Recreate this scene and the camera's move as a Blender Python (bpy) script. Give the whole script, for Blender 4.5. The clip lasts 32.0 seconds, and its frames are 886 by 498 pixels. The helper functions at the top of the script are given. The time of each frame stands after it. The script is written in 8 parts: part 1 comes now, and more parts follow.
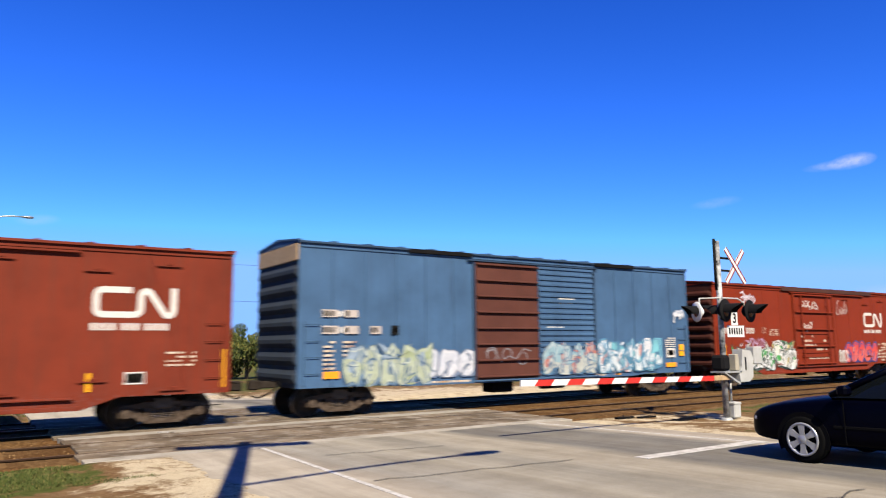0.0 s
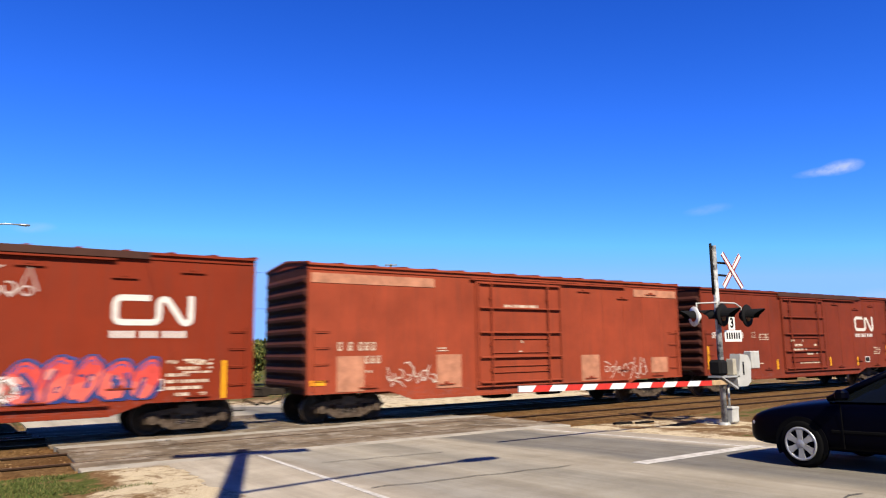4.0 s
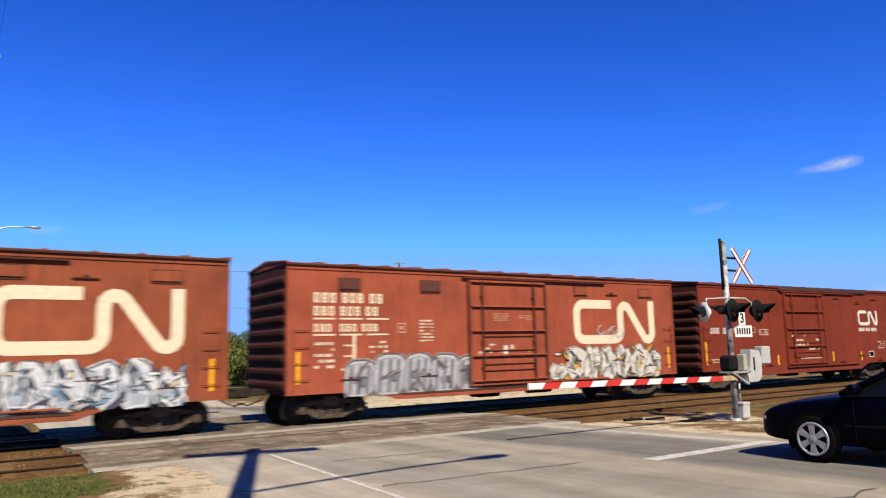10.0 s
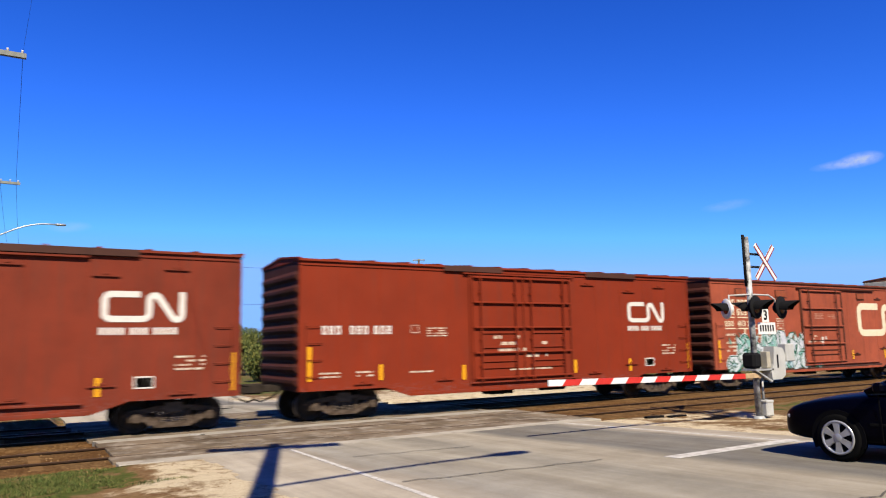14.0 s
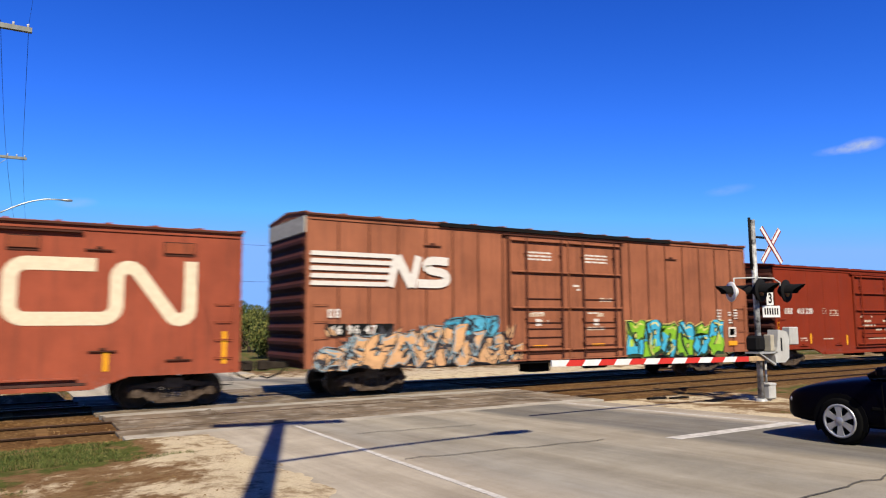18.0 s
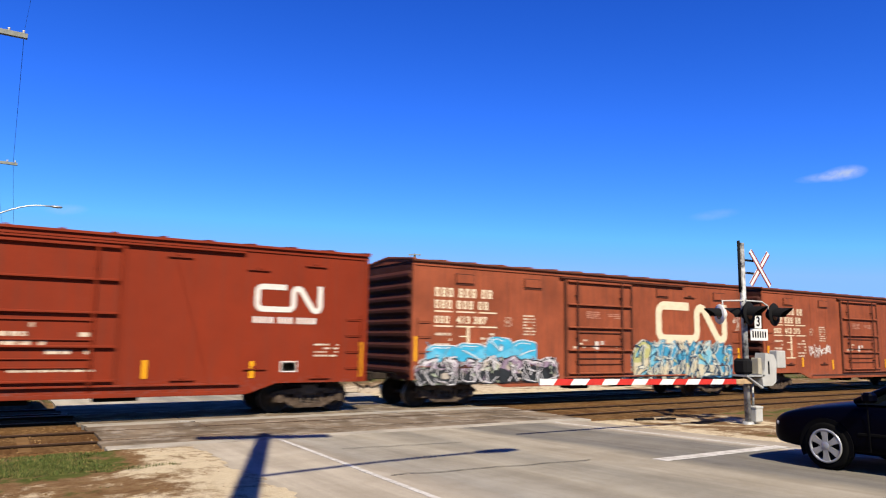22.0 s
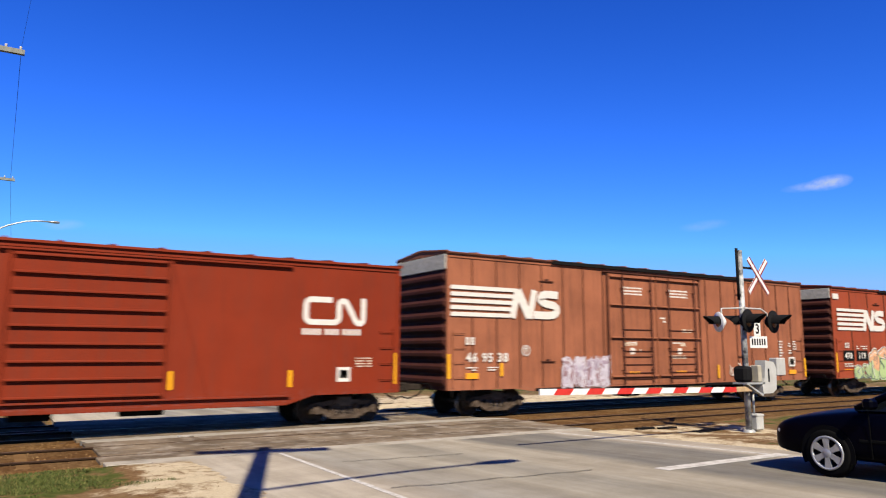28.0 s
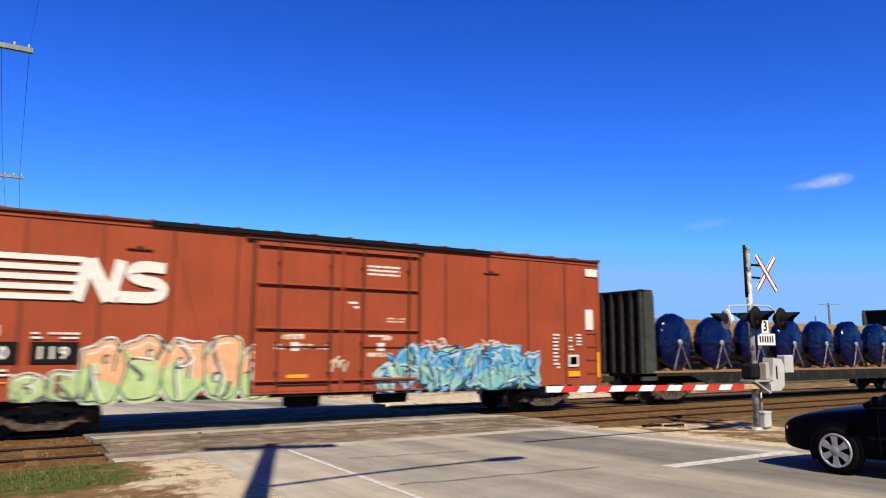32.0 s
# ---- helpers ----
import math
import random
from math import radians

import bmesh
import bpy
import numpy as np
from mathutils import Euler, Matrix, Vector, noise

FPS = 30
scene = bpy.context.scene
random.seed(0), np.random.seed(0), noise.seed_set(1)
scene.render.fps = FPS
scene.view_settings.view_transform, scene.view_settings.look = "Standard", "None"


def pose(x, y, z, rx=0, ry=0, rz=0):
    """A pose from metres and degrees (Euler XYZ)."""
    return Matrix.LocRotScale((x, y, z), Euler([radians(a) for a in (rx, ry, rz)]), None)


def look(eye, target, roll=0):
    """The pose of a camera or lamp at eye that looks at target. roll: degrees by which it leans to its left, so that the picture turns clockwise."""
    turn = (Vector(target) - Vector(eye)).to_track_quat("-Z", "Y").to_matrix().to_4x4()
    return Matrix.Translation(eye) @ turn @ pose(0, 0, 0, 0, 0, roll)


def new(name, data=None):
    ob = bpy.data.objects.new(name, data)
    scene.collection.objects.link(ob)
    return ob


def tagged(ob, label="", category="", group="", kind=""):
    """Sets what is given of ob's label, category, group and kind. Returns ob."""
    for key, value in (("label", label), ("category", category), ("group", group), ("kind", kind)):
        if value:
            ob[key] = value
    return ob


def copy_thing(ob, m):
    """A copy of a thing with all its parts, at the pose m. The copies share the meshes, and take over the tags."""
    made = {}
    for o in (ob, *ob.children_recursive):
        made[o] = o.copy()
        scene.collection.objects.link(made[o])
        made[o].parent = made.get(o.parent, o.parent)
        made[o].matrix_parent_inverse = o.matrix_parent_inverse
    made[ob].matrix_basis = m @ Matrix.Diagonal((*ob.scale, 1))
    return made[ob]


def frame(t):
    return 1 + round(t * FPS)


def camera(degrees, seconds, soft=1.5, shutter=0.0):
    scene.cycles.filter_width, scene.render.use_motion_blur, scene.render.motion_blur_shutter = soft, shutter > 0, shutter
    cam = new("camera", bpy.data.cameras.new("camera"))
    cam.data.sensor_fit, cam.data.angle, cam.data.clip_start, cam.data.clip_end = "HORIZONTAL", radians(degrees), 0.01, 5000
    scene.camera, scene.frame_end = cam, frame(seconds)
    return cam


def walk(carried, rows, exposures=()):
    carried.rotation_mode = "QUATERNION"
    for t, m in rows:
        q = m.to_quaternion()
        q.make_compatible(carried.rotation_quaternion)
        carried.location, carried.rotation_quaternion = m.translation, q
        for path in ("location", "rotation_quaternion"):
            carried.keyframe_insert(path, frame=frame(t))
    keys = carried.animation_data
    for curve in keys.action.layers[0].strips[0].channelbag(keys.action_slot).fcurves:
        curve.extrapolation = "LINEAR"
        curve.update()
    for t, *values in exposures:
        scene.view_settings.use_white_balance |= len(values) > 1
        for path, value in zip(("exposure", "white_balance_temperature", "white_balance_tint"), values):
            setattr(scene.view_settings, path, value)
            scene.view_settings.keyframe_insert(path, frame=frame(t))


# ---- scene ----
EYE = (0.0, 0.0, 1.943)


def aim(yaw, tilt):
    a, b = radians(yaw), radians(tilt)
    return Vector((-math.sin(a) * math.cos(b), math.cos(a) * math.cos(b), math.sin(b)))


# The camera is held by hand at one spot beside the road and only turns a little.
cam = camera(64.19, 32.0, 1.15, 0.5)
walk(cam, [(t, look(EYE, Vector(EYE) + aim(yaw, tilt), lean)) for t, yaw, tilt, lean in (
    (0, -33.73, 7.64, -0.45), (0.5, -34.73, 7.84, -0.61), (1, -35.38, 8.43, -0.35), (1.5, -35.07, 8.66, 0.06), (2, -33.82, 8.28, -0.21),
    (2.5, -33.42, 7.82, -0.48), (3, -33.71, 7.82, -0.55), (3.5, -33.79, 8.02, -0.68), (4, -33.96, 8.12, -0.74), (4.5, -34.12, 8.01, -1.04),
    (6.5, -33.95, 8.44, -1.64), (7, -33.86, 8.40, -1.62), (7.5, -33.96, 8.21, -1.91), (8, -34.05, 8.15, -1.74), (8.5, -33.86, 8.16, -1.56),
    (9, -33.96, 8.24, -1.27), (9.5, -33.40, 7.97, -1.02), (10, -33.29, 7.97, -1.24), (10.5, -33.14, 8.13, -1.36), (11, -32.94, 8.20, -1.27),
    (11.5, -32.87, 8.38, -1.61), (12, -32.67, 7.41, -1.02), (12.5, -32.21, 7.52, -0.94), (13, -31.87, 7.36, -0.81), (13.5, -31.88, 7.42, -0.73),
    (14, -31.68, 7.72, -1.09), (14.5, -31.87, 7.85, -0.54), (16.5, -31.13, 4.83, -0.12), (17, -31.45, 5.31, 0.22), (17.5, -31.43, 6.02, -0.53),
    (18, -31.24, 6.07, -0.40), (18.5, -31.31, 6.33, -0.19), (19, -31.39, 7.01, 0.21), (19.5, -31.99, 7.66, 0.39), (20, -32.42, 7.84, 0.91),
    (20.5, -32.59, 7.57, 0.55), (21, -32.55, 7.30, 0.77), (21.5, -32.24, 6.87, 0.35), (22, -31.99, 7.36, 0.86), (22.5, -31.77, 7.44, 0.51),
    (23, -31.52, 8.01, 0.07), (23.5, -31.38, 8.05, 0.38), (24, -31.91, 8.19, 0.97), (24.5, -32.43, 8.37, 0.94), (25, -32.56, 8.89, 0.86),
    (25.5, -32.23, 8.94, 0.85), (26, -32.16, 8.56, 0.73), (26.5, -31.93, 8.50, 0.48), (28.5, -32.16, 8.20, 0.14), (29, -31.88, 8.36, 0.28),
    (29.5, -31.91, 8.31, 0.06), (30, -31.92, 7.90, -0.06), (30.5, -31.94, 7.91, 0.15), (31, -31.95, 7.99, 0.30), (31.5, -31.69, 8.02, 0.43),
    (32, -31.59, 8.01, 0.24),
)], exposures=[(0, 1.33), (1, 1.33), (4, 1.30), (7, 1.28), (9, 1.19), (11, 1.07), (13, 1.13), (14, 1.21), (17, 1.13), (19, 1.05), (20, 1.04), (22, 1.22), (23, 1.23), (26, 1.04), (29, 1.25), (31, 1.15), (32, 1.15)])

# ---- sky and sun ----
SUN_AZ, SUN_EL = radians(15), radians(45)     # shadows fall towards +y, a little towards +x
world = bpy.data.worlds.new("sky")
scene.world = world
world.use_nodes = True
wn = world.node_tree.nodes
wl = world.node_tree.links
sky = wn.new("ShaderNodeTexSky")
sky.sky_type = "NISHITA"
sky.sun_disc = False
sky.sun_elevation = SUN_EL
sky.sun_rotation = math.pi + SUN_AZ
sky.altitude = 200
sky.air_density = 1.0
sky.dust_density = 0.0
sky.ozone_density = 3.0


# a clear, deep blue autumn sky, paler towards the horizon: each colour falls off at its own rate
split = wn.new("ShaderNodeSeparateColor")
join = wn.new("ShaderNodeCombineColor")
wl.new(sky.outputs[0], split.inputs[0])
for i, (gain, power, level, most) in enumerate(((0.5, 1.95, 0.345, 1.75), (0.78, 1.55, 0.385, 3.55), (1.5, 1.35, 0.44, 7.6))):
    last = split.outputs[i]
    for op, v in (("MULTIPLY", gain), ("POWER", power), ("MULTIPLY", level), ("MINIMUM", most)):
        n = wn.new("ShaderNodeMath")
        n.operation = op
        n.inputs[1].default_value = v
        wl.new(last, n.inputs[0])
        last = n.outputs[0]
    wl.new(last, join.inputs[i])
wl.new(join.outputs[0], wn["Background"].inputs[0])
wn["Background"].inputs[1].default_value = 0.066
sun_data = bpy.data.lights.new("sun", "SUN")
sun_data.energy = 5.0
sun_data.angle = radians(0.42)
sun_data.color = (1.0, 0.89, 0.70)
sun = new("sun", sun_data)
sun.matrix_world = look((0, 0, 50), (math.sin(SUN_AZ), math.cos(SUN_AZ), 50 - math.tan(SUN_EL)))


# ---- materials ----
def node_mat(name, rough=0.6, metal=0.0):
    m = bpy.data.materials.new(name)
    m.use_nodes = True
    nt = m.node_tree
    b = nt.nodes["Principled BSDF"]
    b.inputs["Roughness"].default_value = rough
    b.inputs["Metallic"].default_value = metal
    # old, dusty surfaces hardly shine
    b.inputs["Specular IOR Level"].default_value = 0.5 if rough < 0.35 else (0.04 if rough > 0.84 else 0.15)
    return m, nt, b


def noise_tex(nt, scale, detail=4.0, stretch=(1, 1, 1), coord="Object", rough=0.55):
    tc = nt.nodes.new("ShaderNodeTexCoord")
    mp = nt.nodes.new("ShaderNodeMapping")
    mp.inputs["Scale"].default_value = stretch
    nz = nt.nodes.new("ShaderNodeTexNoise")
    nz.inputs["Scale"].default_value = scale
    nz.inputs["Detail"].default_value = detail
    nz.inputs["Roughness"].default_value = rough
    nt.links.new(tc.outputs[coord], mp.inputs[0])
    nt.links.new(mp.outputs[0], nz.inputs["Vector"])
    return nz


def ramp(nt, src, stops):
    r = nt.nodes.new("ShaderNodeValToRGB")
    el = r.color_ramp.elements
    while len(el) < len(stops):
        el.new(0.5)
    for e, (p, c) in zip(el, stops):
        e.position = p
        e.color = (*c, 1)
    nt.links.new(src, r.inputs[0])
    return r.outputs[0]


def mix(nt, a, b, fac, mode="MIX"):
    n = nt.nodes.new("ShaderNodeMix")
    n.data_type = "RGBA"
    n.blend_type = mode
    for sock, v in ((n.inputs[0], fac), (n.inputs[6], a), (n.inputs[7], b)):
        if isinstance(v, (int, float)):
            sock.default_value = v
        elif isinstance(v, tuple):
            sock.default_value = (*v, 1)
        else:
            nt.links.new(v, sock)
    return n.outputs[2]


def bump(nt, b, src, strength=0.3, distance=0.01):
    n = nt.nodes.new("ShaderNodeBump")
    n.inputs["Strength"].default_value = strength
    n.inputs["Distance"].default_value = distance
    nt.links.new(src, n.inputs["Height"])
    nt.links.new(n.outputs[0], b.inputs["Normal"])


def shade(c, k):
    return tuple(min(1.0, v * k) for v in c)


DULL = 0.52        # lowers base colours against sun and exposure, so that shadows come out deeper


def surface(name, color, rough=0.6, metal=0.0, scale=3.0, vary=0.25, grain=60.0, relief=0.15, dirt=None, dirt_at=0.62):
    """A general weathered surface: two scales of noise, fine relief and patches of dirt."""
    m, nt, b = node_mat(name, rough, metal)
    color = shade(color, DULL)
    dirt = shade(dirt, DULL) if dirt else None
    big = noise_tex(nt, scale, 5)
    small = noise_tex(nt, grain, 3)
    c = ramp(nt, big.outputs[0], ((0.25, shade(color, 1 - vary)), (0.75, shade(color, 1 + vary))))
    g = ramp(nt, small.outputs[0], ((0.3, (0.86, 0.86, 0.86)), (0.7, (1.0, 1.0, 1.0))))
    c = mix(nt, c, g, 1.0, "MULTIPLY")
    if dirt:
        d = noise_tex(nt, scale * 1.7, 6, rough=0.7)
        f = ramp(nt, d.outputs[0], ((dirt_at - 0.08, (0, 0, 0)), (dirt_at + 0.1, (1, 1, 1))))
        c = mix(nt, c, dirt, f)
    nt.links.new(c, b.inputs["Base Color"])
    if relief:
        bump(nt, b, small.outputs[0], relief, 0.01)
    return m


def car_paint(name, color, rust=(0.06, 0.026, 0.017), streak=0.55, rough=0.75, fade=0.2):
    """Old railcar paint: faded patches, narrow and broad streaks that run down from seams, scuffs and grain."""
    m, nt, b = node_mat(name, rough)
    color = shade(color, DULL)
    big = noise_tex(nt, 0.8, 6, rough=0.6)
    run = noise_tex(nt, 5.0, 6, (1.6, 1.0, 0.07), rough=0.7)
    thin = noise_tex(nt, 22.0, 4, (1.5, 1.0, 0.03), rough=0.6)
    scuff = noise_tex(nt, 3.0, 8, (0.5, 1.0, 2.2), rough=0.75)
    fine = noise_tex(nt, 45.0, 3)
    c = ramp(nt, big.outputs[0], ((0.3, shade(color, 1 - fade)), (0.7, shade(color, 1 + fade))))
    f = ramp(nt, run.outputs[0], ((0.48, (0, 0, 0)), (0.72, (streak, streak, streak))))
    c = mix(nt, c, rust, f)
    f = ramp(nt, thin.outputs[0], ((0.56, (0, 0, 0)), (0.7, (streak * 0.7,) * 3)))
    c = mix(nt, c, shade(rust, 0.8), f)
    f = ramp(nt, scuff.outputs[0], ((0.62, (0, 0, 0)), (0.74, (streak * 0.5,) * 3)))
    c = mix(nt, c, tuple(0.75 * v + 0.04 for v in color), f)
    # chips thrown out of the paint by gravel along the sill
    tc = nt.nodes.new("ShaderNodeTexCoord")
    xyz = nt.nodes.new("ShaderNodeSeparateXYZ")
    nt.links.new(tc.outputs["Object"], xyz.inputs[0])
    low = ramp(nt, xyz.outputs[2], ((0.5, (0, 0, 0)), (0.6, (1, 1, 1)), (0.72, (1, 1, 1)), (0.98, (0, 0, 0))))
    chip = noise_tex(nt, 14.0, 5, (0.8, 1, 1.2), rough=0.7)
    chip = ramp(nt, chip.outputs[0], ((0.53, (0, 0, 0)), (0.6, (0.8, 0.8, 0.8))))
    c = mix(nt, c, tuple(0.7 * v + 0.03 for v in color), mix(nt, low, chip, 1.0, "MULTIPLY"))
    g = ramp(nt, fine.outputs[0], ((0.3, (0.8, 0.8, 0.8)), (0.7, (1, 1, 1))))
    c = mix(nt, c, g, 1.0, "MULTIPLY")
    nt.links.new(c, b.inputs["Base Color"])
    b.inputs["Specular IOR Level"].default_value = 0.12
    bump(nt, b, run.outputs[0], 0.2, 0.015)
    return m


def plain(name, color, rough=0.5, metal=0.0, glow=0.0, fade=0.12, scale=9.0):
    m, nt, b = node_mat(name, rough, metal)
    if not glow:
        color = shade(color, DULL if max(color) < 0.55 else 0.55)
    nz = noise_tex(nt, scale, 5, rough=0.65)
    c = ramp(nt, nz.outputs[0], ((0.3, shade(color, 1 - fade)), (0.7, shade(color, 1 + fade))))
    nt.links.new(c, b.inputs["Base Color"])
    if glow:
        b.inputs["Emission Color"].default_value = (*color, 1)
        b.inputs["Emission Strength"].default_value = glow
    return m


def worn_paint(name, color, under, keep=0.5, scale=7.0, rough=0.6):
    """Old lettering paint, worn through to the car's side in places."""
    m, nt, b = node_mat(name, rough)
    nz = noise_tex(nt, scale, 7, rough=0.75)
    f = ramp(nt, nz.outputs[0], ((keep - 0.06, (0, 0, 0)), (keep + 0.06, (1, 1, 1))))
    nt.links.new(mix(nt, shade(color, 0.55), shade(under, DULL), f), b.inputs["Base Color"])
    return m


BROWN = (0.345, 0.086, 0.037)
RED = (0.265, 0.03, 0.007)
DRED = (0.23, 0.035, 0.014)
ORANGE = (0.36, 0.062, 0.025)
M = {}
M["brown"] = car_paint("weathered brown paint", BROWN, streak=0.58, fade=0.28)
M["red_brown"] = car_paint("weathered reddish brown paint", (0.395, 0.09, 0.044), streak=0.45, fade=0.22)
M["red"] = car_paint("bright oxide red paint", RED, streak=0.35, fade=0.12)
M["dred"] = car_paint("dark oxide red paint", DRED, streak=0.45)
M["orange"] = car_paint("faded orange red paint", ORANGE, streak=0.35)
M["nsbrown"] = car_paint("faded tuscan brown paint", (0.39, 0.138, 0.069), streak=0.5)
M["nsred"] = car_paint("tuscan red paint", (0.37, 0.07, 0.027), streak=0.35, fade=0.12)
M["blue"] = car_paint("faded slate blue paint", (0.07, 0.15, 0.28), rust=(0.03, 0.05, 0.09), streak=0.45)
# car ends: their shade is put into the paint as darker colour, with rust streaks
M["end_red"] = car_paint("shaded oxide red end paint", (0.075, 0.02, 0.013), streak=0.65)
M["end_blue"] = car_paint("shaded rusty slate end paint", (0.05, 0.065, 0.085), rust=(0.02, 0.018, 0.018), streak=0.8)
M["blue_seam"] = car_paint("dark slate seam paint", (0.035, 0.07, 0.13), rust=(0.02, 0.03, 0.05), streak=0.4)
M["seam"] = car_paint("dark seam paint", (0.1, 0.032, 0.018), streak=0.3)
M["door_brown"] = car_paint("dark brown door paint", (0.13, 0.045, 0.032), streak=0.5)
M["truck"] = surface("grimy dark cast steel", (0.12, 0.092, 0.072), 0.75, 0.1, 6, 0.4, 50, 0.3, (0.17, 0.12, 0.09), 0.62)
M["frame_steel"] = surface("dusty brown cast side frame", (0.13, 0.098, 0.075), 0.85, 0.0, 6, 0.5, 50, 0.3, (0.06, 0.04, 0.028), 0.5)
M["eave"] = car_paint("dark brown eave paint", (0.085, 0.034, 0.024), streak=0.5)
M["sooty"] = surface("sooty coupler steel", (0.045, 0.036, 0.03), 0.9, 0.1, 6, 0.4, 50, 0.3)
M["wheel"] = surface("rolled wheel steel", (0.07, 0.055, 0.045), 0.55, 0.5, 8, 0.3, 40, 0.2)
M["tread"] = surface("polished wheel tread", (0.35, 0.32, 0.3), 0.3, 0.9, 8, 0.2)
M["under"] = surface("black underframe steel", (0.014, 0.013, 0.013), 0.9, 0.1, 6, 0.3)
M["cream"] = plain("cream lettering paint", (0.78, 0.66, 0.47), 0.6)
M["white"] = plain("white lettering paint", (0.72, 0.68, 0.62), 0.6)
M["old_white"] = worn_paint("worn white lettering", (0.66, 0.55, 0.42), (0.26, 0.09, 0.045), 0.55)
M["yellow"] = plain("yellow reflector sheeting", (0.9, 0.43, 0.012), 0.4)
M["black"] = plain("black paint", (0.012, 0.012, 0.012), 0.9)
M["orange_p"] = plain("orange stencil paint", (0.88, 0.36, 0.02), 0.5)
M["patch"] = plain("pale pink primer patch", (0.5, 0.22, 0.13), 0.7, 0, 0, 0.3, 3.0)
M["faded_patch"] = plain("faded tan paint-out patch", (0.54, 0.47, 0.42), 0.7, 0, 0, 0.2, 5.0)
M["pale_red"] = plain("rubbed pinkish stencil paint", (0.5, 0.24, 0.17), 0.7, 0, 0, 0.25, 6.0)
M["fascia"] = plain("pale weathered fascia steel", (0.54, 0.51, 0.43), 0.7, 0, 0, 0.3)
M["tan"] = plain("tan steel fascia", (0.52, 0.36, 0.2), 0.7, 0, 0, 0.25)


# ---- mesh helpers ----
def link(name, me, mats, parent=None, label=""):
    for m in mats if isinstance(mats, (list, tuple)) else [mats]:
        if m.name not in me.materials:
            me.materials.append(m)
    ob = new(name, me)
    if parent is not None:
        ob.parent = parent
    if label:
        ob["label"] = label
    return ob


def part(name, bm, mats, parent=None, label="", smooth=False):
    me = bpy.data.meshes.new(name)
    bm.normal_update()
    bm.to_mesh(me)
    bm.free()
    if smooth:
        me.polygons.foreach_set("use_smooth", [True] * len(me.polygons))
    return link(name, me, mats, parent, label)


def share(ob, m, parent=None):
    """The same mesh again, as an object of its own."""
    o = new(ob.name.split(".")[0], ob.data)
    o.parent = parent if parent is not None else ob.parent
    o.matrix_basis = m
    if "label" in ob:
        o["label"] = ob["label"]
    return o


def box(bm, x0, x1, y0, y1, z0, z1, bevel=0.0, mat=0, m=None):
    vs = [bm.verts.new(p) for p in ((x0, y0, z0), (x1, y0, z0), (x1, y1, z0), (x0, y1, z0), (x0, y0, z1), (x1, y0, z1), (x1, y1, z1), (x0, y1, z1))]
    fs = [bm.faces.new([vs[i] for i in f]) for f in ((3, 2, 1, 0), (4, 5, 6, 7), (0, 1, 5, 4), (1, 2, 6, 5), (2, 3, 7, 6), (3, 0, 4, 7))]
    for f in fs:
        f.material_index = mat
    if m is not None:
        bmesh.ops.transform(bm, matrix=m, verts=vs)
    if bevel:
        bmesh.ops.bevel(bm, geom=list({e for f in fs for e in f.edges}), offset=bevel, segments=1, affect="EDGES", material=-1)
    return vs


def prism(bm, pts, y0, y1, mat=0, axis="y"):
    """A polygon of (x, z) drawn from y0 to y1 (or of (y, z) along x)."""
    def at(p, y):
        return (p[0], y, p[1]) if axis == "y" else ((y, p[0], p[1]) if axis == "x" else (p[0], p[1], y))
    a = [bm.verts.new(at(p, y0)) for p in pts]
    b = [bm.verts.new(at(p, y1)) for p in pts]
    n = len(pts)
    fs = [bm.faces.new(a), bm.faces.new(b[::-1])]
    for i in range(n):
        fs.append(bm.faces.new((a[(i + 1) % n], a[i], b[i], b[(i + 1) % n])))
    for f in fs:
        f.material_index = mat
    bmesh.ops.recalc_face_normals(bm, faces=fs)
    return a + b


def tube(bm, a, b, r0, r1=None, n=8, mat=0, caps=True):
    a, b = Vector(a), Vector(b)
    r1 = r0 if r1 is None else r1
    q = (b - a).to_track_quat("Z", "Y")
    ra = [bm.verts.new(a + q @ Vector((r0 * math.cos(2 * math.pi * i / n), r0 * math.sin(2 * math.pi * i / n), 0))) for i in range(n)]
    rb = [bm.verts.new(b + q @ Vector((r1 * math.cos(2 * math.pi * i / n), r1 * math.sin(2 * math.pi * i / n), 0))) for i in range(n)]
    fs = [bm.faces.new((ra[i], ra[(i + 1) % n], rb[(i + 1) % n], rb[i])) for i in range(n)]
    if caps:
        fs += [bm.faces.new(ra[::-1]), bm.faces.new(rb)]
    for f in fs:
        f.material_index = mat
        f.smooth = n > 6 and len(f.verts) == 4
    return fs


def pipe(bm, pts, r, n=6, mat=0):
    """One bent pipe swept through the points."""
    pts = [Vector(p) for p in pts]
    side = None
    rings = []
    for i, p in enumerate(pts):
        d0 = (p - pts[i - 1]).normalized() if i else (pts[1] - p).normalized()
        d1 = (pts[i + 1] - p).normalized() if i < len(pts) - 1 else d0
        d = (d0 + d1).normalized() if (d0 + d1).length > 1e-4 else d0
        if side is None:
            side = d.orthogonal().normalized()
        side = (side - d * side.dot(d)).normalized()
        up = d.cross(side)
        rings.append([bm.verts.new(p + (side * math.cos(2 * math.pi * k / n) + up * math.sin(2 * math.pi * k / n)) * r) for k in range(n)])
    fs = [bm.faces.new((a[k], a[(k + 1) % n], b[(k + 1) % n], b[k])) for a, b in zip(rings, rings[1:]) for k in range(n)]
    for f in fs:
        f.smooth = True
    fs += [bm.faces.new(rings[0][::-1]), bm.faces.new(rings[-1])]
    for f in fs:
        f.material_index = mat


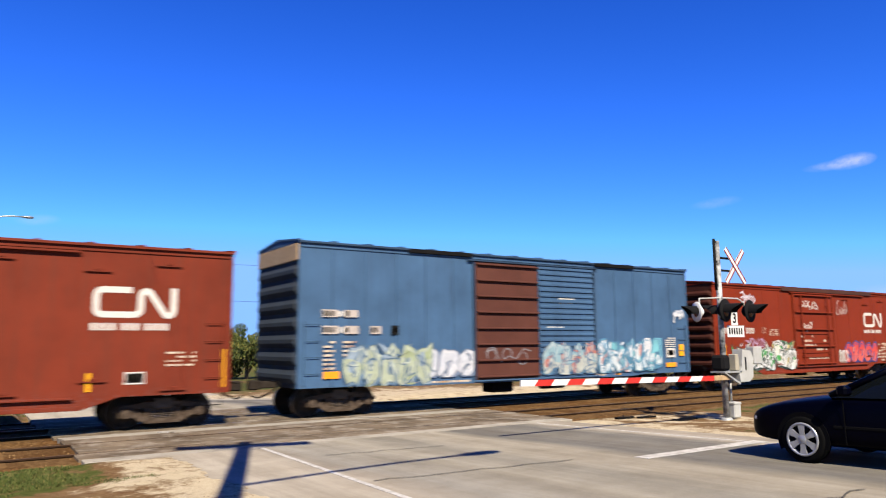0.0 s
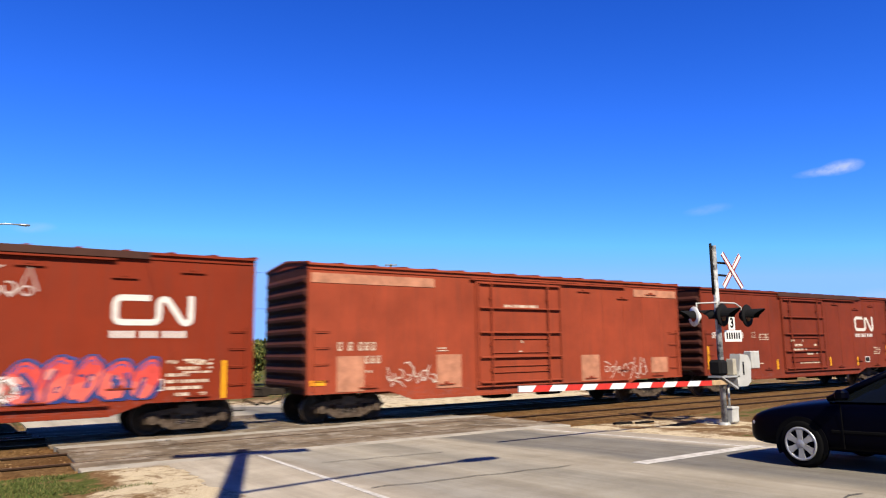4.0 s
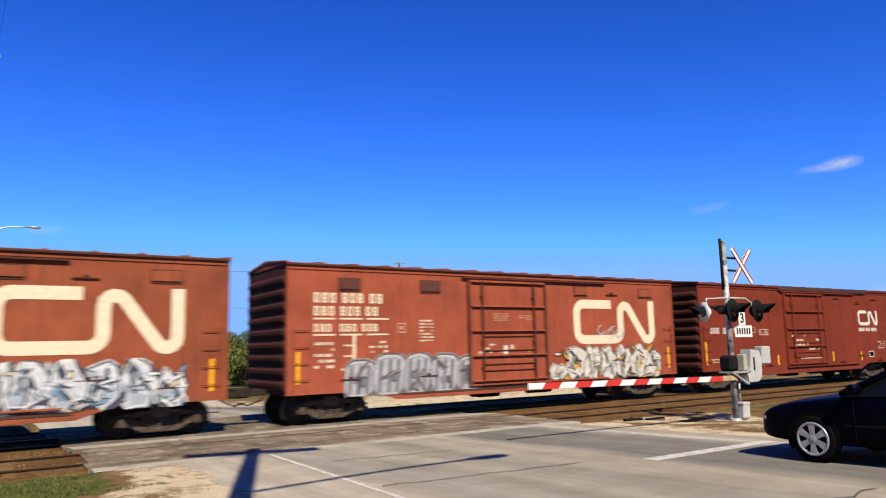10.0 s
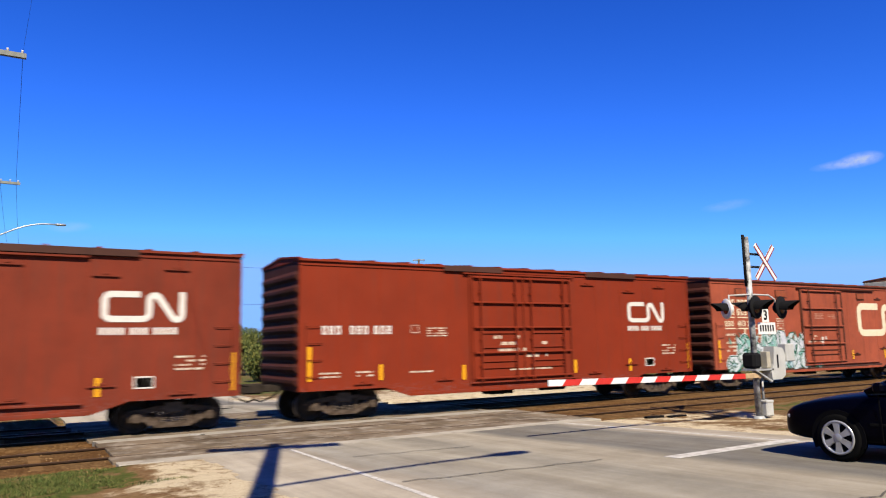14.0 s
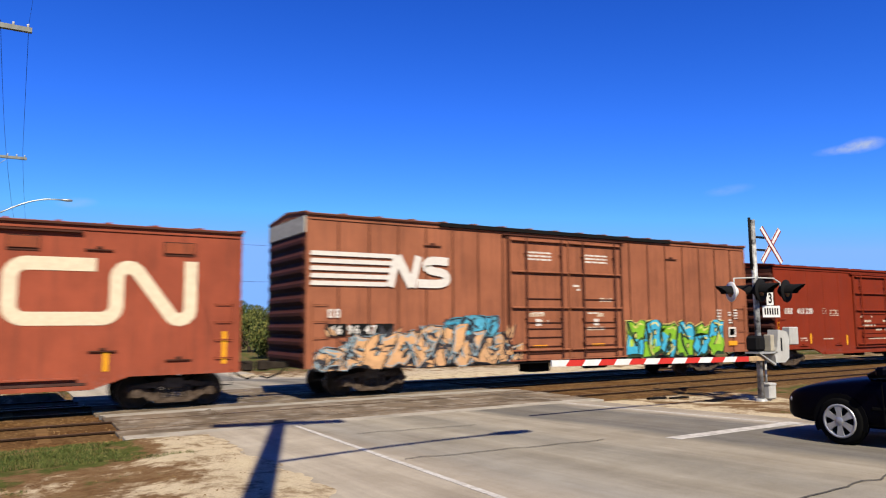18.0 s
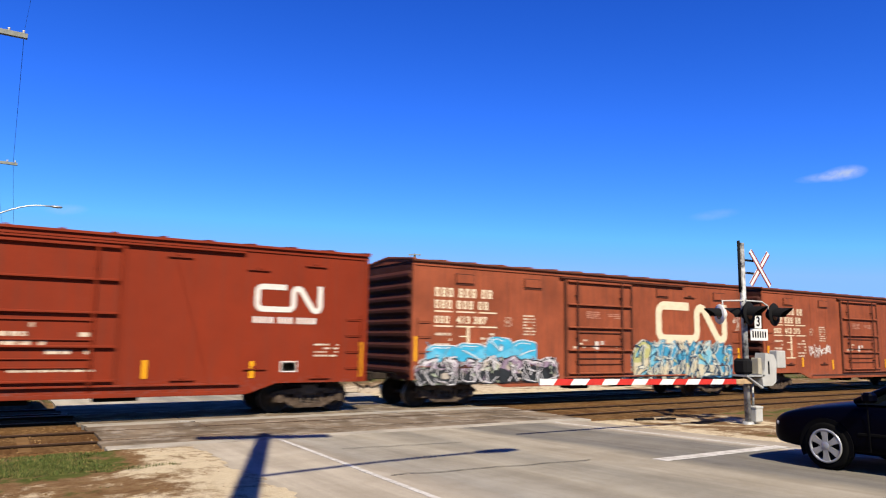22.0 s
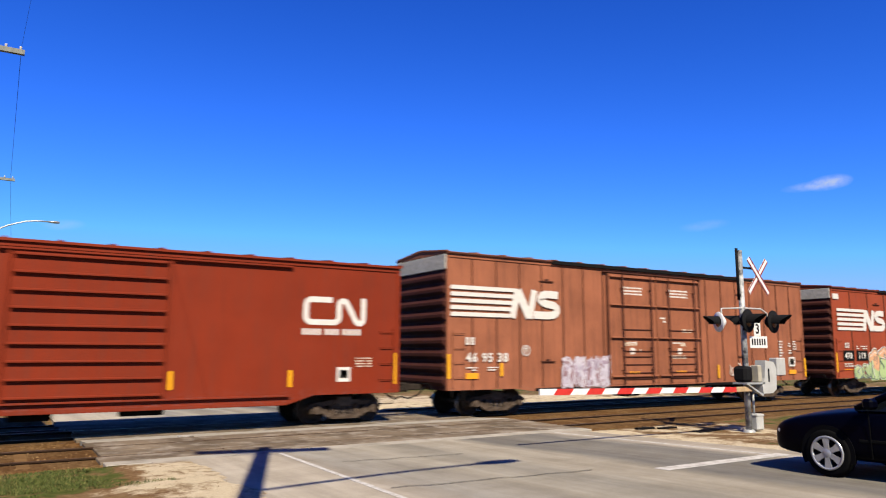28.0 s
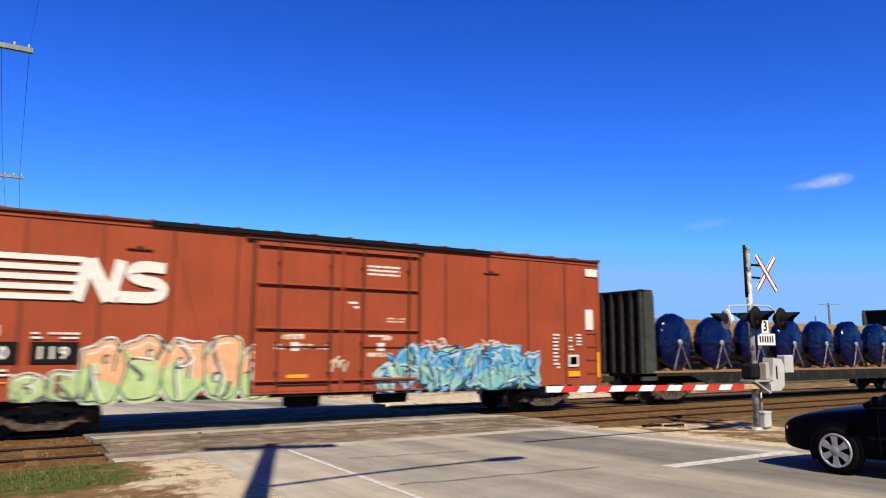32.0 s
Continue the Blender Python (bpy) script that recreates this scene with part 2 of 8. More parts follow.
def lathe(bm, prof, n=28, axis="y", mat=0, smooth=True):
    """A profile of (radius, along) turned round an axis."""
    rings = []
    for r, h in prof:
        ring = []
        for i in range(n):
            a = 2 * math.pi * i / n
            c, s = r * math.cos(a), r * math.sin(a)
            ring.append(bm.verts.new((c, h, s) if axis == "y" else ((h, c, s) if axis == "x" else (c, s, h))))
        rings.append(ring)
    fs = []
    for p, q in zip(rings, rings[1:]):
        for i in range(n):
            f = bm.faces.new((p[i], p[(i + 1) % n], q[(i + 1) % n], q[i]))
            f.material_index = mat
            f.smooth = smooth
            fs.append(f)
    bmesh.ops.recalc_face_normals(bm, faces=fs)
    return fs


def ribbon(bm, pts, w, y, mat=0):
    """A flat painted stroke of width w along (x, z) points on a wall that faces -y."""
    pts = [Vector(p) for p in pts]
    left, right = [], []
    for i, p in enumerate(pts):
        d0 = (p - pts[i - 1]).normalized() if i else (pts[1] - p).normalized()
        d1 = (pts[i + 1] - p).normalized() if i < len(pts) - 1 else d0
        t = d0 + d1
        t = t.normalized() if t.length > 1e-4 else d0
        nrm = Vector((-t.y, t.x))
        k = w / 2 / max(0.72, nrm.dot(Vector((-d0.y, d0.x))))
        left.append(bm.verts.new((p.x + nrm.x * k, y, p.y + nrm.y * k)))
        right.append(bm.verts.new((p.x - nrm.x * k, y, p.y - nrm.y * k)))
    for i in range(len(pts) - 1):
        f = bm.faces.new((right[i], right[i + 1], left[i + 1], left[i]))
        f.material_index = mat


def flat(bm, x0, x1, z0, z1, y, mat=0, lean=0.0):
    f = bm.faces.new([bm.verts.new(p) for p in ((x0, y, z0), (x1, y, z0), (x1 + lean, y, z1), (x0 + lean, y, z1))])
    f.material_index = mat


def text_mesh(name, s, size, mats, parent, at, label="", bold=0.012, spread=1.0):
    """Letters of the built-in font, as a mesh on a wall that faces -y; at is the lower left corner."""
    cu = bpy.data.curves.new(name, "FONT")
    cu.body = s
    cu.size = size
    cu.offset = bold
    cu.space_character = spread
    cu.resolution_u = 3
    tmp = bpy.data.objects.new("tmp", cu)
    scene.collection.objects.link(tmp)
    me = bpy.data.meshes.new_from_object(tmp.evaluated_get(bpy.context.evaluated_depsgraph_get()))
    bpy.data.objects.remove(tmp)
    me.transform(Euler((radians(90), 0, 0)).to_matrix().to_4x4())
    ob = link(name, me, mats, parent, label)
    ob.location = at
    return ob


def thing(name, label, category, group="", m=None):
    ob = tagged(new(name), label, category, group)
    if m is not None:
        ob.matrix_basis = m
    return ob


def smooth_step(a, b, v):
    t = min(1.0, max(0.0, (v - a) / (b - a)))
    return t * t * (3 - 2 * t)


# ---- the plan ----
ROAD_L, ROAD_R = 1.8, 13.4         # the road crosses the tracks at right angles, along y
EDGE_N, EDGE_F, MID = 4.79, 11.68, 8.4
TRACKS = (15.5, 19.95, 24.4)        # centre lines along x; the train runs on the second
TRACK_Z = (0.0, -0.1, -0.33)          # each lies lower than the one before
GAUGE = 1.435
FAR = 2500


def road_z(y):
    """The road climbs gently to the camera's side and falls away beyond the tracks."""
    return 0.028 * max(0.0, 13.5 - max(y, -6.0)) - 0.1 * smooth_step(17.0, 18.5, y) - 0.23 * smooth_step(21.4, 23.0, y) - 0.8 * smooth_step(26.5, 44.0, y) - 0.5 * smooth_step(44.0, 90.0, y)


def ground_z(x, y):
    bed = smooth_step(13.5, 14.5, y) * (1 - smooth_step(26.0, 28.5, y))
    z = road_z(y) - 0.04 - 0.105 * bed
    if ROAD_L - 0.2 < x < ROAD_R + 0.2 and (13.4 < y < 27 or 3.3 < x < 12.0):
        z = road_z(y) - 0.1 - (0.15 if 13.4 < y < 27 else 0)
    elif y < 13.5:
        z = road_z(y) - 0.012 - 0.03 * smooth_step(0.5, 3.0, max(ROAD_L + 0.7 - x, x - ROAD_R + 0.9))
    if y < 13.35 and 1.2 < x < 4.3:
        # sand drifted over the ragged edge of the road
        drift = 0.02 * (1 - smooth_step(2.0, 3.5, x)) - 0.045 * smooth_step(2.9, 3.8, x)
        drift += 0.018 * noise.noise((x * 1.6, y * 1.1, 5)) + 0.008 * noise.noise((x * 6, y * 5, 9))
        z = max(z, road_z(y) - 0.1) if x > 3.9 else road_z(y) + drift * smooth_step(1.2, 2.0, x) - 0.03 * (1 - smooth_step(1.2, 2.0, x))
    # low bank added beyond the tracks before the road, hiding sunlit ground there
    z += 0.38 * smooth_step(25.5, 26.1, y) * (1 - smooth_step(34.0, 50.0, y)) * (1 - smooth_step(ROAD_L - 0.6, ROAD_L - 0.1, x))
    away = math.hypot(x - 8, y - 10)
    if away < 60:
        z += 0.03 * noise.noise((x * 0.7, y * 0.7, 0)) * (0.15 if ROAD_L - 1 < x < ROAD_R + 1 else 1)
    return z


def build_ground():
    xs = [-FAR, -900, -400, -180, -90, -50, -30] + [-20 + 0.5 * i for i in range(40)] + [0.12 * i for i in range(34)] + [4.5 + 0.5 * i for i in range(81)] + [45 + 5 * i for i in range(12)] + [120, 180, 400, 900, FAR]
    ys = [-FAR, -900, -400, -150, -60, -30, -15] + [-8 + 0.4 * i for i in range(34)] + [5.6 + 0.14 * i for i in range(58)] + [14.0 + 0.4 * i for i in range(60)] + [40, 50, 70, 100, 180, 400, 900, FAR]
    verts = [(x, y, ground_z(x, y)) for y in ys for x in xs]
    n = len(xs)
    faces = [(j * n + i, j * n + i + 1, (j + 1) * n + i + 1, (j + 1) * n + i) for j in range(len(ys) - 1) for i in range(n - 1)]
    me = bpy.data.meshes.new("ground")
    me.from_pydata(verts, [], faces)
    me.polygons.foreach_set("use_smooth", [True] * len(faces))
    m, nt, b = node_mat("dry grass, sand and gravel", 0.95)
    patch = noise_tex(nt, 0.9, 8, (1.0, 0.9, 1), rough=0.75)
    clump = noise_tex(nt, 5.0, 6, rough=0.7)
    fine = noise_tex(nt, 55.0, 4, rough=0.8)
    grass = ramp(nt, clump.outputs[0], ((0.3, (0.024, 0.034, 0.007)), (0.5, (0.046, 0.058, 0.013)), (0.72, (0.085, 0.07, 0.026))))
    earth = ramp(nt, clump.outputs[0], ((0.3, (0.075, 0.04, 0.018)), (0.5, (0.115, 0.068, 0.032)), (0.72, (0.17, 0.115, 0.06))))
    sand = ramp(nt, fine.outputs[0], ((0.3, (0.24, 0.19, 0.12)), (0.5, (0.36, 0.3, 0.2)), (0.7, (0.48, 0.42, 0.31))))
    near = nt.nodes.new("ShaderNodeAttribute")
    near.attribute_name = "bare"
    lift = nt.nodes.new("ShaderNodeMath")
    lift.operation = "ADD"
    nt.links.new(patch.outputs[0], lift.inputs[0])
    nt.links.new(near.outputs["Fac"], lift.inputs[1])
    f = ramp(nt, lift.outputs[0], ((0.5, (0, 0, 0)), (0.58, (1, 1, 1))))
    g = ramp(nt, lift.outputs[0], ((0.66, (0, 0, 0)), (0.74, (1, 1, 1))))
    bits = noise_tex(nt, 2.4, 9, (1.0, 0.75, 1), rough=0.8)
    h = ramp(nt, bits.outputs[0], ((0.5, (0, 0, 0)), (0.62, (0.8, 0.8, 0.8))))
    sand = mix(nt, sand, earth, h)
    nt.links.new(mix(nt, mix(nt, grass, earth, f), sand, g), b.inputs["Base Color"])
    bump(nt, b, fine.outputs[0], 0.6, 0.03)
    a = me.attributes.new("bare", "FLOAT", "POINT")
    # how bare and stony the ground is: shoulders and track beds are, the meadow is not
    vals = []
    for x, y, _ in verts:
        v = -0.12
        if x < 4 and y < 14.5:
            # the verge: grass by the track, trodden earth, then sand along the road's edge
            v = 0.1 + 0.17 * smooth_step(0.8, 2.2, x) - 0.32 * smooth_step(10.7, 11.4, y) * (1 - smooth_step(1.3, 2.3, x)) + 0.1 * (1 - smooth_step(7.5, 9.6, y)) + 0.1 * smooth_step(13.2, 13.6, y)
        v = max(v, 0.2 * smooth_step(12.8, 13.6, x) * (1 - smooth_step(16.6, 18.6, x)) * (1 - smooth_step(12.8, 14, y)) * smooth_step(8, 10, y))
        v = max(v, 0.3 if ROAD_L + 0.9 < x < ROAD_R else -0.12)
        v = max(v, 0.1 * smooth_step(12.6, 13.6, y) * (1 - smooth_step(27.0, 28.5, y)))
        if x > ROAD_R and y < 27:
            v = max(v, 0.07)
        if x > ROAD_R - 0.5 and 25.8 < y < 46:
            # a bare gravel lot beyond the tracks, thinning out along them
            v = max(v, 0.3 - 0.2 * smooth_step(24.0, 38.0, x) - 0.25 * smooth_step(38.0, 46.0, y))
        vals.append(v)
    a.data.foreach_set("value", vals)
    return tagged(link("ground", me, m), "dry grass with bare sandy gravel beside the road", "ground", kind="structure")


def build_ballast():
    """A low bed of crushed stone under each track, in a real profile, with scattered stones on it."""
    m, nt, b = node_mat("rust-stained crushed stone", 0.95)
    vor = nt.nodes.new("ShaderNodeTexVoronoi")
    vor.inputs["Scale"].default_value = 18
    tc = nt.nodes.new("ShaderNodeTexCoord")
    nt.links.new(tc.outputs["Object"], vor.inputs["Vector"])
    big = noise_tex(nt, 0.8, 5)
    c1 = ramp(nt, vor.outputs["Color"], ((0.2, (0.064, 0.036, 0.014)), (0.5, (0.086, 0.05, 0.021)), (0.85, (0.118, 0.073, 0.033))))
    c2 = ramp(nt, big.outputs[0], ((0.3, (0.62, 0.5, 0.42)), (0.7, (1, 1, 1))))
    nt.links.new(mix(nt, c1, c2, 1.0, "MULTIPLY"), b.inputs["Base Color"])
    bump(nt, b, vor.outputs["Distance"], 0.6, 0.03)
    for k, cy in enumerate(TRACKS):
        bm = bmesh.new()
        tz = TRACK_Z[k]
        prism(bm, [(cy - 2.1, tz - 0.3), (cy - 1.5, tz - 0.052), (cy + 1.5, tz - 0.052), (cy + 2.1, tz - 0.3)], -700, 700, axis="x")
        ob = part("ballast", bm, m)
        tagged(ob, "bed of rust-stained crushed stone under the track", "ballast", kind="structure")
    return m


def build_rails():
    rail = surface("rusty rail steel", (0.05, 0.026, 0.014), 0.6, 0.3, 5, 0.3, 40, 0.2)
    top = surface("worn rail head", (0.16, 0.1, 0.06), 0.45, 0.6, 3, 0.25)
    for k, cy in enumerate(TRACKS):
        for s in (-1, 1):
            y = cy + s * (GAUGE / 2 + 0.036)
            bm = bmesh.new()
            prism(bm, [(y - 0.07, -0.17), (y + 0.07, -0.17), (y + 0.07, -0.155), (y + 0.012, -0.13), (y + 0.012, -0.045), (y + 0.036, -0.03),
                       (y + 0.036, -0.006), (y - 0.036, -0.006), (y - 0.036, -0.03), (y - 0.012, -0.045), (y - 0.012, -0.13), (y - 0.07, -0.155)], -700, 700, axis="x")
            box(bm, -700, 700, y - 0.028, y + 0.028, -0.006, 0.0, mat=1)
            bmesh.ops.translate(bm, verts=bm.verts[:], vec=(0, 0, TRACK_Z[k]))
            tagged(part("rail", bm, [rail, top]), "rusty steel rail with a worn bright head", "rail", "rails of the crossing", "structure")


def build_ties():
    wood = surface("weathered creosoted timber", (0.22, 0.125, 0.052), 0.9, 0, 2.5, 0.3, 30, 0.5, (0.16, 0.1, 0.06))
    bm = bmesh.new()
    box(bm, -0.11, 0.11, -1.28, 1.28, -0.3, -0.053, 0.012)
    first = None
    for cy, tz in list(zip(TRACKS, TRACK_Z))[:2]:
        for i in range(-14, 110):
            x = i * 0.55
            if ROAD_L - 0.3 < x < ROAD_R - 0.2:
                continue
            m = pose(x + random.uniform(-0.03, 0.03), cy + random.uniform(-0.05, 0.05), tz + random.uniform(-0.014, 0.006), 0, 0, random.uniform(-1, 1))
            if first is None:
                first = part("railway_tie", bm, wood)
                first.matrix_basis = m
                tagged(first, "weathered brown timber railway tie in the stone bed", "railway tie", "ties of the tracks", "structure")
            else:
                o = share(first, m)
                tagged(o, first["label"], "railway tie", "ties of the tracks", "structure")


def build_road():
    m, nt, b = node_mat("old pale concrete road with wheel tracks", 0.95)
    big = noise_tex(nt, 0.45, 7, (1, 0.3, 1), rough=0.65)
    run = noise_tex(nt, 1.6, 6, (1.0, 0.05, 1), rough=0.65)
    blot = noise_tex(nt, 1.1, 7, rough=0.7)
    fine = noise_tex(nt, 70.0, 4, rough=0.8)
    # bands across the road's width, with wandering edges
    tc = nt.nodes.new("ShaderNodeTexCoord")
    xyz = nt.nodes.new("ShaderNodeSeparateXYZ")
    nt.links.new(tc.outputs["Object"], xyz.inputs[0])
    last = xyz.outputs[0]
    for src, k in ((big, 1.3), (run, 0.7)):
        wob = nt.nodes.new("ShaderNodeMath")
        wob.operation = "MULTIPLY_ADD"
        wob.inputs[1].default_value = k
        nt.links.new(src.outputs[0], wob.inputs[0])
        nt.links.new(last, wob.inputs[2])
        last = wob.outputs[0]
    span = nt.nodes.new("ShaderNodeMapRange")
    span.inputs[1].default_value = 2.5 + 1.0
    span.inputs[2].default_value = 12.5 + 1.0
    nt.links.new(last, span.inputs[0])
    sandy, grey, dark, mid = (0.335, 0.306, 0.26), (0.248, 0.238, 0.216), (0.138, 0.134, 0.128), (0.285, 0.263, 0.22)
    c = ramp(nt, span.outputs[0], ((0.2, sandy), (0.27, grey), (0.38, (0.28, 0.262, 0.222)), (0.49, (0.21, 0.199, 0.175)), (0.56, mid), (0.62, mid), (0.68, dark), (0.76, (0.165, 0.157, 0.142)), (0.86, dark), (0.92, sandy)))
    d = ramp(nt, run.outputs[0], ((0.36, (0.7, 0.67, 0.63)), (0.6, (1.0, 0.98, 0.93))))
    e = ramp(nt, blot.outputs[0], ((0.3, (0.78, 0.76, 0.74)), (0.62, (1, 1, 1))))
    g = ramp(nt, fine.outputs[0], ((0.25, (0.72, 0.72, 0.72)), (0.7, (1, 1, 1))))
    c = mix(nt, mix(nt, mix(nt, c, d, 1.0, "MULTIPLY"), e, 1.0, "MULTIPLY"), g, 1.0, "MULTIPLY")
    nt.links.new(c, b.inputs["Base Color"])
    bump(nt, b, fine.outputs[0], 0.35, 0.01)
    ys = [-60, -20] + [-10 + 0.5 * i for i in range(47)] + [13.55]
    far_ys = [26.2 + 1.5 * i for i in range(14)] + [50, 60, 75, 100, 200, 600]

    def strip(name, x0, x1, ys, lift, mat, label, cat, wob=0.0, skew=0.0):
        bm = bmesh.new()
        prev = None
        for y in ys:
            row = [bm.verts.new((x, y, road_z(y) + lift - dz)) for x, dz in ((x0 + skew * (13.5 - y) + wob * noise.noise((0, y * 1.3, 3)), 0.15), (x0 + skew * (13.5 - y) + wob * noise.noise((0, y * 1.3, 3)), 0), (x1 + skew * (13.5 - y), 0), (x1 + skew * (13.5 - y), 0.15))]
            if prev:
                for i in range(3):
                    bm.faces.new((prev[i], prev[i + 1], row[i + 1], row[i]))
            prev = row
        return tagged(part(name, bm, mat), label, cat, kind="structure")
    strip("road", ROAD_L + 0.7, ROAD_R - 0.9, ys, 0.0, m, "old pale concrete road with wheel tracks and cracks", "road", 0.5)
    strip("road_far", ROAD_L, ROAD_R, far_ys, 0.0, m, "old pale concrete road beyond the tracks", "road")
    white, n3, b3 = node_mat("worn white road paint", 0.9)
    nz = noise_tex(n3, 9, 6, rough=0.75)
    f = ramp(n3, nz.outputs[0], ((0.42, (0, 0, 0)), (0.62, (1, 1, 1))))
    n3.links.new(mix(n3, (0.37, 0.355, 0.33), (0.235, 0.222, 0.2), f), b3.inputs["Base Color"])
    line_ys = [-10 + 0.5 * i for i in range(48)]
    strip("edge_line", EDGE_N - 0.045, EDGE_N + 0.045, [y for y in line_ys if y < 13.4] + [13.45], 0.005, white, "worn white edge line painted on the road", "road marking", 0, -0.07)
    strip("edge_line", EDGE_F - 0.05, EDGE_F + 0.05, [y for y in line_ys if y < 13.4] + [13.45], 0.005, white, "worn white edge line painted on the road", "road marking", 0, 0.015)
    strip("stop_line", MID + 0.4, EDGE_F + 0.3, [7.54, 7.7, 7.84], 0.006, white, "worn white stop line before the crossing", "road marking")
    strip("edge_line", EDGE_N + 0.2, EDGE_N + 0.32, [17.1, 17.6], 0.012, white, "short white mark on the crossing", "road marking", 0, 0.3)
    crack = plain("tar-filled crack", (0.13, 0.12, 0.105), 0.9)
    for k, (x0, y0, x1, y1) in enumerate(((4.6, 8.6, 7.9, 8.25), (6.1, 4.15, 8.6, 4.3), (5.2, 11.5, 7.5, 11.2))):
        bm = bmesh.new()
        prev = None
        for i in range(13):
            x, y = x0 + (x1 - x0) * i / 12, y0 + (y1 - y0) * i / 12 + 0.12 * noise.noise((i * 0.6, k * 7, 0))
            w = 0.014 + 0.01 * noise.noise((i, k, 5))
            row = [bm.verts.new((x, y - w, road_z(y) + 0.012)), bm.verts.new((x, y + w, road_z(y) + 0.012))]
            if prev:
                bm.faces.new((prev[0], row[0], row[1], prev[1]))
            prev = row
        tagged(part("road_crack", bm, crack), "dark tar-filled crack across the road", "road crack", kind="structure")


def build_crossing():
    """Planks and panels between and beside the rails where the road crosses."""
    pale = surface("pale crossing concrete", (0.46, 0.42, 0.35), 0.9, 0, 1.2, 0.25, 45, 0.3, (0.2, 0.16, 0.12))
    brown = surface("dirty grey-brown crossing timber", (0.2, 0.155, 0.11), 0.9, 0, 0.9, 0.55, 40, 0.5, (0.38, 0.33, 0.27), 0.57)
    strips = []
    for cy in TRACKS:
        r = GAUGE / 2 + 0.036
        strips += [(cy - r - 0.75, cy - r - 0.045, brown), (cy - r + 0.1, cy - 0.02, brown), (cy + 0.02, cy + r - 0.1, brown), (cy + r + 0.045, cy + r + 0.75, brown)]
    strips += [(13.55, TRACKS[0] - 1.52, pale), (TRACKS[0] + 1.52, TRACKS[1] - 1.52, pale), (TRACKS[1] + 1.52, TRACKS[2] - 1.52, pale), (TRACKS[2] + 1.52, 26.2, pale)]
    base = tagged(new("crossing"), "pale concrete and brown timber planks of the level crossing", "level crossing", kind="structure")
    for y0, y1, mat in strips:
        n = 5 if mat is brown else 3
        w = (ROAD_R - 0.4 - ROAD_L) / n
        for i in range(n):
            bm = bmesh.new()
            x0 = ROAD_L + i * w + (random.uniform(-0.1, 0.05) if i == 0 else 0)
            za, zb = (TRACK_Z[0] if y < 17.2 else TRACK_Z[1] if y < 22 else TRACK_Z[2] for y in (y0, y1))
            up = random.uniform(-0.004, 0.006)
            if za == zb:
                box(bm, x0 + 0.006, ROAD_L + (i + 1) * w - 0.006, y0, y1, za - 0.2, za + up, 0.012)
            else:
                prism(bm, [(y0, za - 0.2), (y0, za + up), (y1, zb + up), (y1, zb - 0.2)], x0 + 0.006, ROAD_L + (i + 1) * w - 0.006, axis="x")
            part("crossing_plank" if mat is brown else "crossing_panel", bm, mat, base)


build_ground()
build_ballast()
build_rails()
build_ties()
build_road()
build_crossing()


# ---- the train ----
HALF = 1.6                    # half the width of a car; its near side stands at y = TRACKS[1] - HALF
RAIL_Y = TRACKS[1]
WHEEL_R = 0.42
proto = {}


